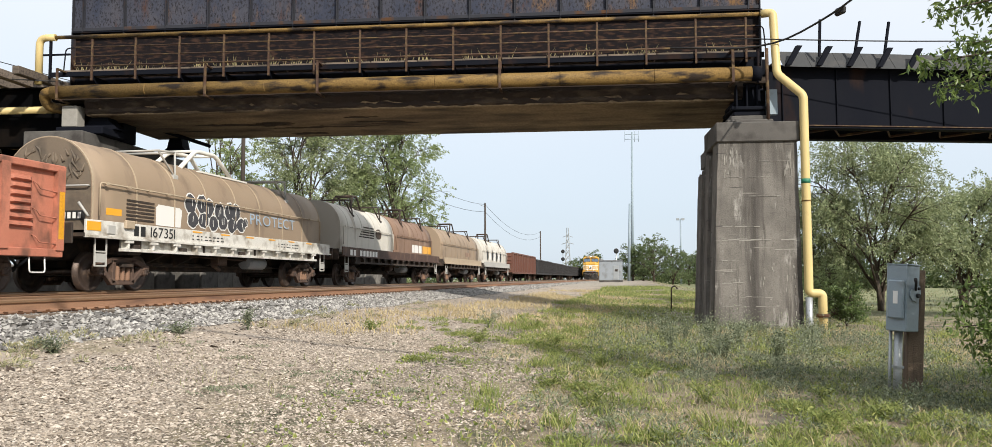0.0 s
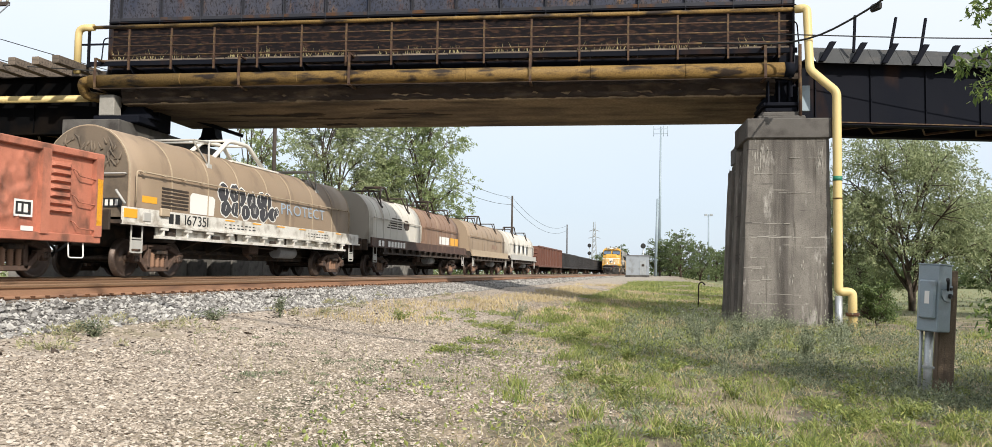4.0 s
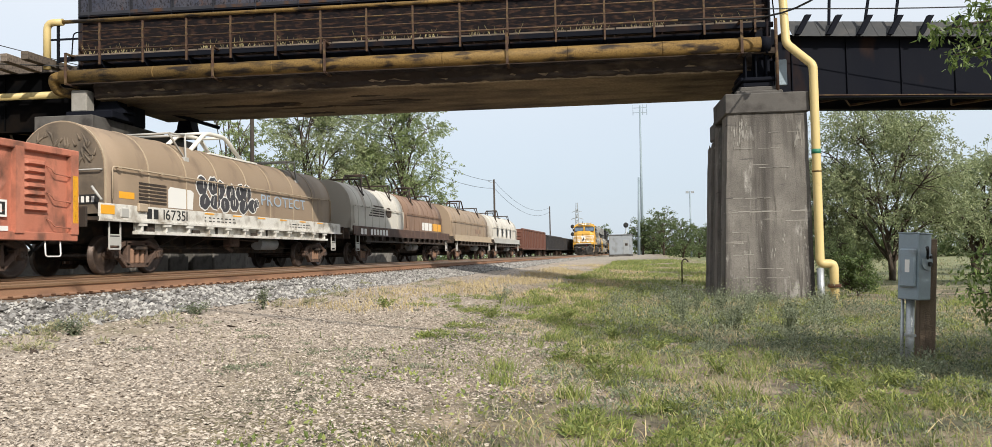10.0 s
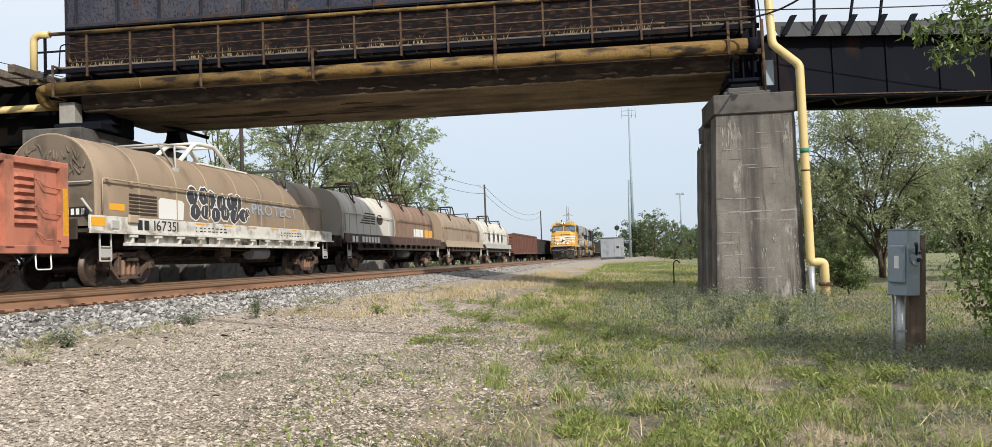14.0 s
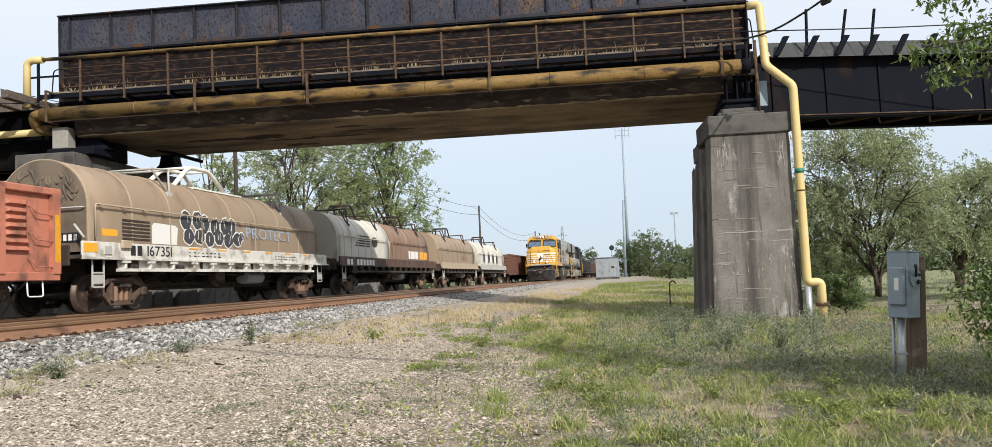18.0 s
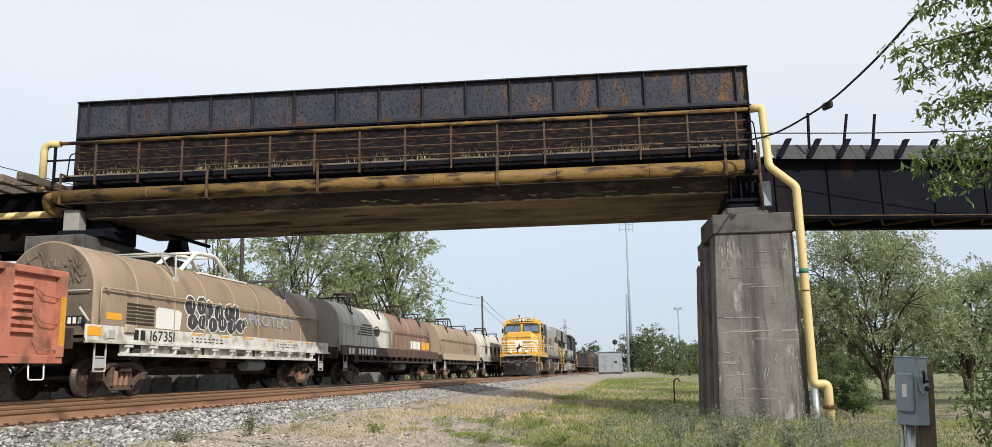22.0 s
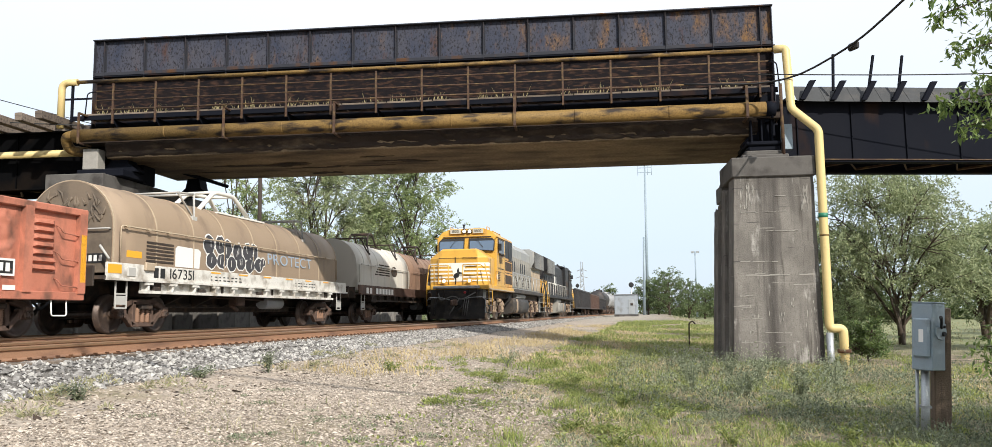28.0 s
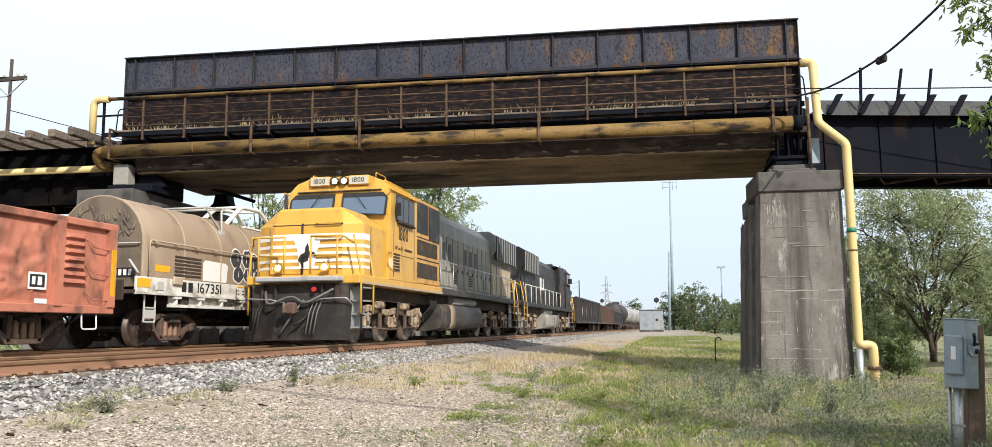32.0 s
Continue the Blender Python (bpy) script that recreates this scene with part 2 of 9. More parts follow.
def pier_concrete():
    """Board-marked concrete: grey, with dark run-off down the middle of the faces, pale lime near the arrises and fine pour lines."""
    m = bpy.data.materials.new("weathered_pier_concrete")
    m.use_nodes = True
    n, l = m.node_tree.nodes, m.node_tree.links
    p = n["Principled BSDF"]
    p.inputs["Roughness"].default_value, p.inputs["Specular IOR Level"].default_value = 0.92, 0.15
    co = n.new("ShaderNodeTexCoord").outputs["Object"]

    def tex(scale, stretch, detail=6, offset=0.0):
        mp = n.new("ShaderNodeMapping")
        mp.inputs["Scale"].default_value, mp.inputs["Location"].default_value = stretch, (offset, 0, 0)
        l.new(co, mp.inputs["Vector"])
        t = n.new("ShaderNodeTexNoise")
        t.inputs["Scale"].default_value, t.inputs["Detail"].default_value, t.inputs["Roughness"].default_value = scale, detail, 0.62
        l.new(mp.outputs["Vector"], t.inputs["Vector"])
        return t.outputs["Fac"]

    def step(v, a, b):
        r = n.new("ShaderNodeMapRange")
        r.inputs["From Min"].default_value, r.inputs["From Max"].default_value = a, b
        l.new(v, r.inputs["Value"])
        return r.outputs["Result"]

    def mix(f, a, b):
        x = n.new("ShaderNodeMix")
        x.data_type = "RGBA"
        l.new(f, x.inputs[0])
        for s, q in ((x.inputs[6], a), (x.inputs[7], b)):
            if isinstance(q, tuple):
                s.default_value = (*q, 1)
            else:
                l.new(q, s)
        return x.outputs[2]

    col = mix(step(tex(1.3, (1, 1, 0.8)), 0.36, 0.64), (0.205, 0.19, 0.17), (0.13, 0.12, 0.108))
    col = mix(step(tex(1.05, (1.5, 1.5, 0.10), 7, 3.1), 0.47, 0.62), col, (0.062, 0.056, 0.052))
    col = mix(step(tex(4.5, (1.6, 1.6, 0.12), 8, 8.0), 0.57, 0.68), col, (0.075, 0.068, 0.06))
    col = mix(step(tex(2.2, (1.8, 1.8, 0.4), 9, 14.0), 0.60, 0.70), col, (0.33, 0.315, 0.29))
    # pour lines
    col = mix(step(tex(9.0, (0.06, 0.06, 1.0), 2, 5.0), 0.69, 0.72), col, (0.24, 0.225, 0.20))
    col = mix(step(tex(9.0, (0.08, 0.08, 1.0), 2, 40.0), 0.68, 0.72), col, (0.08, 0.075, 0.07))
    g = tex(34, (1, 1, 1), 6)
    col = mix(step(g, 0.52, 0.72), col, (0.10, 0.093, 0.085))
    l.new(col, p.inputs["Base Color"])
    b = n.new("ShaderNodeBump")
    b.inputs["Strength"].default_value, b.inputs["Distance"].default_value = 0.7, 0.02
    l.new(g, b.inputs["Height"])
    l.new(b.outputs["Normal"], p.inputs["Normal"])
    return m


RUST, DARK = (0.09, 0.04, 0.02), (0.012, 0.011, 0.011)
M = dict(
    lower_web=surf("rust_streaked_web", (0.0075, 0.0068, 0.0085), (0.016, 0.011, 0.010), (0.05, 0.028, 0.02), 0.8, 0.0, 3.0, 5.0, 0.58, stretch=(0.6, 1, 2.2), soft=0.08, spec=0.1, bump=0.4),
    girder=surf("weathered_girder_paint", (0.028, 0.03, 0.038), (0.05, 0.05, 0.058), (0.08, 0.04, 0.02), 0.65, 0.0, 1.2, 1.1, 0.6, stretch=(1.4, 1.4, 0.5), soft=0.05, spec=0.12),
    girder_patch=girder_paint(),
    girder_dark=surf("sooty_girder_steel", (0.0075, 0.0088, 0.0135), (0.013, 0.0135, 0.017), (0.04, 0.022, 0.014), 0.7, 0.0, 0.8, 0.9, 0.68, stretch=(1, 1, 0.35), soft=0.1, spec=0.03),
    # darker copy of girder_dark: the left span's shade put into its colour
    shaded_steel=surf("shade_black_steel", (0.0035, 0.0036, 0.004), (0.006, 0.006, 0.0065), (0.012, 0.009, 0.007), 0.9, 0.0, 0.8, 0.9, 0.66, spec=0.0),
    rust=surf("rusted_steel", (0.085, 0.038, 0.018), (0.035, 0.02, 0.014), (0.16, 0.075, 0.03), 0.85, 0.0, 2.5, 4.0, 0.62),
    railing=surf("rusted_railing_steel", (0.07, 0.038, 0.024), (0.03, 0.02, 0.017), (0.15, 0.10, 0.04), 0.8, 0.0, 3.0, 5.0, 0.6),
    pipe_old=surf("weathered_yellow_pipe", (0.205, 0.128, 0.042), (0.125, 0.078, 0.03), (0.028, 0.02, 0.015), 0.65, 0.0, 2.2, 2.6, 0.565, stretch=(0.5, 1.6, 1.6), soft=0.07, spec=0.2, fine=0.35, grain=24),
    pipe=surf("yellow_gas_pipe_paint", (0.58, 0.455, 0.205), (0.50, 0.38, 0.16), (0.30, 0.20, 0.08), 0.45, 0.0, 0.8, 2.5, 0.74, soft=0.06, fine=0.06),
    slab=surf("stained_concrete_soffit", (0.255, 0.187, 0.112), (0.15, 0.105, 0.064), (0.06, 0.042, 0.028), 0.9, 0.0, 0.7, 1.1, 0.54, grain=14, stretch=(0.45, 1.1, 1), soft=0.13, fine=0.3, bump=0.5),
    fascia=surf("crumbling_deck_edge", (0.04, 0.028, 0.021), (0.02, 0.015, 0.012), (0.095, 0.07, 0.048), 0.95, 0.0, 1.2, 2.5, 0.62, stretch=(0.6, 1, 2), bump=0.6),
    concrete=pier_concrete(),
    cap=surf("pier_cap_concrete", (0.105, 0.098, 0.09), (0.075, 0.07, 0.064), (0.045, 0.04, 0.037), 0.9, 0.0, 1.5, 2.0, 0.6, bump=0.3),
    lime=surf("lime_bloom", (0.30, 0.285, 0.255), (0.20, 0.19, 0.17), None, 0.9, 0.0, 6.0, bump=0.2),
    grey_metal=surf("grey_painted_metal", (0.25, 0.31, 0.35), (0.21, 0.26, 0.30), (0.20, 0.22, 0.23), 0.4, 0.0, 1.5, 4.0, 0.68, fine=0.05),
    galv=surf("galvanised_conduit", (0.42, 0.44, 0.45), (0.34, 0.36, 0.37), None, 0.4, 0.6, 3.0),
    timber=surf("weathered_timber", (0.17, 0.125, 0.088), (0.11, 0.082, 0.06), (0.06, 0.045, 0.036), 0.85, 0.0, 2.0, 3.0, 0.62, stretch=(6, 6, 0.5), bump=0.5),
    tie=surf("grey_weathered_tie", (0.17, 0.135, 0.105), (0.10, 0.08, 0.065), (0.04, 0.033, 0.03), 0.9, 0.0, 2.0, 3.0, 0.6, stretch=(0.5, 5, 5), bump=0.5, per_object=0.25),
    sheet=surf("grey_corrugated_sheet", (0.15, 0.155, 0.165), (0.11, 0.115, 0.12), (0.08, 0.07, 0.065), 0.5, 0.0, 0.8, 2.0, 0.66),
    rail=surf("rusty_rail_web", (0.30, 0.168, 0.10), (0.235, 0.128, 0.076), (0.14, 0.08, 0.055), 0.8, 0.0, 2.0, 5.0, 0.62, stretch=(1, 0.15, 1), fine=0.1),
    rail_head=surf("worn_rail_head", (0.36, 0.22, 0.13), (0.28, 0.165, 0.095), None, 0.38, 0.6, 2.0, stretch=(1, 0.1, 1)),
    tar_sheet=surf("dull_grey_sheeting", (0.062, 0.064, 0.066), (0.045, 0.046, 0.048), (0.09, 0.085, 0.08), 0.8, 0.0, 0.8, 2.0, 0.62, spec=0.15),
    black=plain("black_rubber", (0.012, 0.012, 0.012), 0.7),
    white=surf("dusty_white_paint", (0.66, 0.64, 0.59), (0.55, 0.53, 0.48), (0.26, 0.22, 0.17), 0.55, 0.0, 1.5, 3.0, 0.62),
    glass=None,
)


# ---- mesh helpers ----
def mesh_of(name, bm, mats):
    me = bpy.data.meshes.new(name)
    bm.to_mesh(me)
    bm.free()
    for m in mats if isinstance(mats, (list, tuple)) else [mats]:
        me.materials.append(m)
    return me


def part(name, bm, material, parent=None, label="", at=None):
    """Links a bmesh as one mesh object under a thing or a part."""
    ob = new(name, mesh_of(name, bm, material))
    if parent is not None:
        ob.parent = parent
    if at is not None:
        ob.matrix_basis = at
    if label:
        ob["label"] = label
    return ob


def thing(name, m=None, label="", category="", group="", kind=""):
    ob = new(name)
    ob.empty_display_size = 0.2
    if m is not None:
        ob.matrix_basis = m
    return tagged(ob, label, category, group, kind)


def solid(name, bm, material, m=None, label="", category="", group="", kind=""):
    return tagged(part(name, bm, material, None, "", m), label, category, group, kind)


def BM():
    return bmesh.new()


def box(bm, x0, x1, y0, y1, z0, z1, bev=0.0, m=None):
    vs = [bm.verts.new((x, y, z)) for x in (x0, x1) for y in (y0, y1) for z in (z0, z1)]
    fs = [bm.faces.new([vs[i] for i in f]) for f in ((0, 1, 3, 2), (4, 6, 7, 5), (0, 4, 5, 1), (2, 3, 7, 6), (0, 2, 6, 4), (1, 5, 7, 3))]
    if bev:
        es = {e for f in fs for e in f.edges}
        r = bmesh.ops.bevel(bm, geom=list(es), offset=bev, segments=1, affect="EDGES", profile=0.5)
        vs = list({v for f in r["faces"] for v in f.verts})
    if m is not None:
        for v in vs:
            v.co = m @ v.co
    return bm


def cbox(bm, c, s, bev=0.0, m=None):
    return box(bm, c[0] - s[0] / 2, c[0] + s[0] / 2, c[1] - s[1] / 2, c[1] + s[1] / 2, c[2] - s[2] / 2, c[2] + s[2] / 2, bev, m)


def ring(bm, c, u, v, r, n):
    return [bm.verts.new(c + (u * math.cos(2 * math.pi * i / n) + v * math.sin(2 * math.pi * i / n)) * r) for i in range(n)]


def frame_of(d):
    d = d.normalized()
    a = Vector((0, 0, 1)) if abs(d.z) < 0.95 else Vector((1, 0, 0))
    u = a.cross(d).normalized()
    return u, d.cross(u)


def tube(bm, pts, r, n=8, caps=True):
    """A tube of radius r (a number, or one for each point) along points, mitred at the bends."""
    pts = [Vector(p) for p in pts]
    rs = r if isinstance(r, (list, tuple)) else [r] * len(pts)
    rows = []
    u = None
    for i, p in enumerate(pts):
        d = (pts[min(i + 1, len(pts) - 1)] - pts[max(i - 1, 0)])
        if d.length < 1e-9:
            d = Vector((0, 0, 1))
        d.normalize()
        if u is None:
            u, v = frame_of(d)
        else:
            u = (u - d * u.dot(d)).normalized()
            v = d.cross(u)
        rows.append(ring(bm, p, u, v, rs[i], n))
    for a, b in zip(rows, rows[1:]):
        for i in range(n):
            f = bm.faces.new((a[i], a[(i + 1) % n], b[(i + 1) % n], b[i]))
            f.smooth = n > 5
    if caps:
        bm.faces.new(rows[0][::-1])
        bm.faces.new(rows[-1])
    return bm


def bend(pts, r, steps=4):
    """Rounds the corners of a line of points."""
    pts = [Vector(p) for p in pts]
    out = [pts[0]]
    for a, b, c in zip(pts, pts[1:], pts[2:]):
        k = min(r, (a - b).length * 0.45, (c - b).length * 0.45)
        p, q = b + (a - b).normalized() * k, b + (c - b).normalized() * k
        for i in range(steps + 1):
            t = i / steps
            out.append(p * (1 - t) ** 2 + b * 2 * t * (1 - t) + q * t ** 2)
    return out + [pts[-1]]


def prism(bm, outline, axis, a, b, smooth=False):
    """An outline of (p, q) pairs drawn out along an axis from a to b: x takes (y, z), y takes (x, z), z takes (x, y)."""
    def put(p, q, s):
        return {"x": (s, p, q), "y": (p, s, q), "z": (p, q, s)}[axis]
    A = [bm.verts.new(put(p, q, a)) for p, q in outline]
    B = [bm.verts.new(put(p, q, b)) for p, q in outline]
    n = len(outline)
    for i in range(n):
        f = bm.faces.new((A[i], A[(i + 1) % n], B[(i + 1) % n], B[i]))
        f.smooth = smooth
    bm.faces.new(A[::-1])
    bm.faces.new(B)
    return bm


def lathe(bm, prof, axis, c, n=20, smooth=True):
    """A profile of (along, radius) turned about an axis through c."""
    c = Vector(c)
    d = Vector({"x": (1, 0, 0), "y": (0, 1, 0), "z": (0, 0, 1)}[axis])
    u, v = frame_of(d)
    rows = [ring(bm, c + d * s, u, v, max(r, 1e-4), n) for s, r in prof]
    for a, b in zip(rows, rows[1:]):
        for i in range(n):
            f = bm.faces.new((a[i], a[(i + 1) % n], b[(i + 1) % n], b[i]))
            f.smooth = smooth
    bm.faces.new(rows[0][::-1])
    bm.faces.new(rows[-1])
    return bm


def fix(bm):
    bmesh.ops.recalc_face_normals(bm, faces=bm.faces[:])
    return bm


def text_mesh(body, size, depth=0.006):
    """Letters from the built-in font, as a mesh in the xz plane that faces -y, centred."""
    c = bpy.data.curves.new("letters", "FONT")
    c.body, c.size, c.extrude, c.align_x, c.align_y = body, size, depth / 2, "CENTER", "CENTER"
    c.resolution_u = 3
    ob = bpy.data.objects.new("letters", c)
    scene.collection.objects.link(ob)
    me = bpy.data.meshes.new_from_object(ob.evaluated_get(bpy.context.evaluated_depsgraph_get()))
    bpy.data.objects.remove(ob)
    bpy.data.curves.remove(c)
    me.transform(pose(0, 0, 0, 90, 0, 0))
    return me


def letters(name, body, size, material, parent, m, label="", wide=1.0):
    """Each letter a part of its own, set side by side and centred."""
    meshes = [text_mesh(ch, size) if ch != " " else None for ch in body]
    widths = [max((v.co.x for v in me.vertices), default=0) - min((v.co.x for v in me.vertices), default=0) if me else size * 0.25 for me in meshes]
    gap = size * 0.10
    x = -(sum(widths) + gap * (len(body) - 1)) / 2
    for me, w in zip(meshes, widths):
        if me:
            lo = min(v.co.x for v in me.vertices)
            me.transform(Matrix.Translation(((x - lo) * 1.0, 0, 0)))
            me.transform(Matrix.Diagonal((wide, 1, 1, 1)))
            me.materials.append(material)
            ob = new(name, me)
            ob.parent, ob.matrix_basis = parent, m
            if label:
                ob["label"] = label
        x += w + gap


# ---- the lie of the land ----
RAIL_TOP = 1.30
TRACKS = (-9.06, -13.1)


def smooth(a, b, x):
    t = min(1.0, max(0.0, (x - a) / (b - a)))
    return t * t * (3 - 2 * t)


def bed(x):
    """The land's height across the tracks, near the camera."""
    pts = ((-60, 0.3), (-24, 0.55), (-17.4, 0.75), (-16.2, 1.06), (-7.75, 1.06), (-7.0, 0.88), (-4.0, 0.56), (-1.0, 0.24), (2.0, 0.12), (5.5, 0.06), (14, -0.1), (60, -0.1))
    for (x0, z0), (x1, z1) in zip(pts, pts[1:]):
        if x <= x1:
            return z0 + (z1 - z0) * max(0.0, (x - x0) / (x1 - x0))
    return -0.1


def land(x, y):
    z = bed(x)
    far = smooth(38, 85, y)
    if x > -7.4:
        pad = 0.95 - 1.0 * smooth(1.5, 9.0, x)     # the gravel pad beside the far track
        z = z * (1 - far) + max(z, pad) * far
    if -7.5 < x or x < -16.5:
        z += 0.05 * noise.noise((x * 0.35, y * 0.35, 0)) + 0.02 * noise.noise((x * 1.4, y * 1.4, 5))
    return z


def axis_steps(spans):
    out = []
    for a, b, n in spans:
        out += [a + (b - a) * i / n for i in range(n)]
    return out + [spans[-1][1]]


XS = axis_steps([(-2200, -300, 8), (-300, -60, 10), (-60, -17.4, 24), (-17.4, -16.2, 4), (-16.2, -7.75, 14), (-7.75, -7, 5), (-7, 12, 76), (12, 60, 40), (60, 300, 14), (300, 2200, 8)])
YS = axis_steps([(-400, -20, 10), (-20, 3, 16), (3, 40, 148), (40, 100, 80), (100, 300, 40), (300, 2600, 14)])


def ground_material():
    """Pale gravel by the track, dry soil and sparse grass to the right, mown field beyond."""
    m = bpy.data.materials.new("gravel_and_grass")
    m.use_nodes = True
    n, l = m.node_tree.nodes, m.node_tree.links
    p = n["Principled BSDF"]
    p.inputs["Roughness"].default_value = 0.95
    pos = n.new("ShaderNodeNewGeometry").outputs["Position"]
    sep = n.new("ShaderNodeSeparateXYZ")
    l.new(pos, sep.inputs[0])

    def tex(s, d=4):
        t = n.new("ShaderNodeTexNoise")
        t.inputs["Scale"].default_value, t.inputs["Detail"].default_value = s, d
        l.new(pos, t.inputs["Vector"])
        return t.outputs["Fac"]

    def rng(v, a, b, c=0.0, d=1.0):
        r = n.new("ShaderNodeMapRange")
        for k, q in zip(("From Min", "From Max", "To Min", "To Max"), (a, b, c, d)):
            r.inputs[k].default_value = q
        l.new(v, r.inputs["Value"])
        return r.outputs["Result"]

    def op(kind, a, b):
        x = n.new("ShaderNodeMath")
        x.operation = kind
        for i, q in enumerate((a, b)):
            if isinstance(q, float):
                x.inputs[i].default_value = q
            else:
                l.new(q, x.inputs[i])
        return x.outputs[0]

    def blend(f, a, b):
        x = n.new("ShaderNodeMix")
        x.data_type = "RGBA"
        for s, q in ((x.inputs[0], f), (x.inputs[6], a), (x.inputs[7], b)):
            if isinstance(q, tuple):
                s.default_value = (*q, 1)
            else:
                l.new(q, s)
        return x.outputs[2]

    vor = n.new("ShaderNodeTexVoronoi")
    vor.inputs["Scale"].default_value = 26
    l.new(pos, vor.inputs["Vector"])
    sepc = n.new("ShaderNodeSeparateColor")
    l.new(vor.outputs["Color"], sepc.inputs[0])
    stones = blend(sepc.outputs[0], (0.19, 0.155, 0.125), (0.42, 0.365, 0.30))
    dusty = blend(rng(tex(0.9, 6), 0.42, 0.66), stones, (0.36, 0.30, 0.24))
    dusty = blend(rng(tex(0.45, 7), 0.54, 0.66), dusty, blend(rng(tex(5.0, 6), 0.4, 0.6), (0.19, 0.165, 0.10), (0.29, 0.24, 0.17)))
    dry = blend(rng(tex(2.5, 7), 0.4, 0.6), (0.34, 0.265, 0.19), (0.10, 0.08, 0.058))
    green = blend(rng(tex(1.6, 7), 0.4, 0.6), (0.065, 0.07, 0.036), (0.19, 0.16, 0.095))
    turf = blend(rng(tex(0.55, 6), 0.44, 0.60), dry, green)
    # grass takes over from gravel to the right of the lane
    edge = op("ADD", sep.outputs["X"], op("MULTIPLY", op("SUBTRACT", tex(0.5, 5), 0.5), 6.0))
    left = op("MULTIPLY", rng(sep.outputs["X"], -19.0, -17.2, 1.0, 0.0), 1.0)
    lane = op("MAXIMUM", rng(edge, -4.2, -1.8), left)
    near = blend(lane, dusty, turf)
    # the mown field to the right keeps its green
    field = op("MULTIPLY", rng(sep.outputs["Y"], 30.0, 42.0), rng(edge, 3.0, 7.0))
    near = blend(op("MULTIPLY", field, 0.8), near, blend(rng(tex(0.7, 5), 0.35, 0.65), (0.22, 0.235, 0.11), (0.145, 0.17, 0.07)))
    # shade between the ballast stones, painted as dark ground under them
    gap_shade = op("MULTIPLY", rng(sep.outputs["X"], -17.6, -16.6), rng(sep.outputs["X"], -6.75, -6.45, 1.0, 0.0))
    near = blend(gap_shade, near, blend(rng(tex(14), 0.4, 0.6), (0.06, 0.055, 0.05), (0.17, 0.155, 0.14)))
    pad = op("MULTIPLY", rng(sep.outputs["Y"], 62.0, 80.0), rng(edge, -1.0, 3.5, 1.0, 0.0))
    near = blend(op("MULTIPLY", pad, 0.85), near, blend(rng(tex(3.0), 0.35, 0.65), (0.36, 0.325, 0.27), (0.25, 0.22, 0.175)))
    l.new(near, p.inputs["Base Color"])
    b = n.new("ShaderNodeBump")
    b.inputs["Strength"].default_value, b.inputs["Distance"].default_value = 0.7, 0.03
    l.new(vor.outputs["Distance"], b.inputs["Height"])
    l.new(b.outputs["Normal"], p.inputs["Normal"])
    return m


M["ground"] = ground_material()
bm = BM()
grid = [[bm.verts.new((x, y, land(x, y))) for x in XS] for y in YS]
for r0, r1 in zip(grid, grid[1:]):
    for i in range(len(XS) - 1):
        f = bm.faces.new((r0[i], r0[i + 1], r1[i + 1], r1[i]))
        f.smooth = True
solid("ground", bm, M["ground"], None, "pale gravel lane running into dry grass and a mown field", "ground", kind="structure")

# tracks: rails with heads, ties in ballast
RAIL_W, GAUGE = 0.15, 0.7525


def rail_mesh(y0, y1):
    out = [(-0.075, 0), (0.075, 0), (0.075, 0.014), (0.012, 0.035), (0.010, 0.125), (0.036, 0.14), (0.037, 0.172), (0.03, 0.186), (-0.03, 0.186), (-0.037, 0.172), (-0.036, 0.14), (-0.010, 0.125), (-0.012, 0.035), (-0.075, 0.014)]
    b = BM()
    prism(b, out, "y", y0, y1)
    for f in b.faces:
        if f.calc_center_median().z > 0.13:
            f.material_index = 1
    return mesh_of("rail", fix(b), [M["rail"], M["rail_head"]])


RAIL = rail_mesh(-60, 560)
M["ballast"] = surf("crushed_ballast_stone", (0.34, 0.33, 0.32), (0.22, 0.21, 0.21), (0.12, 0.105, 0.09), 0.9, 0.0, 3.0, 9.0, 0.58, grain=30, bump=0.9, world_space=True)
for k, tx in enumerate(TRACKS):
    tr = thing(f"railway_track_{k + 1}", pose(tx, 0, 0), ("rusty-sided main line track in pale ballast", "rusty track under the parked coil cars")[k], "railway track", kind="structure")
    for s in (-1, 1):
        o = new("rail", RAIL)
        o.parent, o.matrix_basis = tr, pose(s * GAUGE, 0, RAIL_TOP - 0.186)


# ---- the railway bridge overhead ----
SKEW = math.degrees(math.atan(0.074))
BR = pose(0, 25, 0, 0, 0, SKEW)
Z_TOP, Z_LEDGE, Z_WALK, Z_SOFFIT = 11.12, 9.83, 8.30, 6.90
U0, U1 = -18.40, 4.08
bridge = thing("girder_bridge", BR, "old steel plate girder railway bridge with peeling dark paint and rust", "railway bridge", kind="structure")


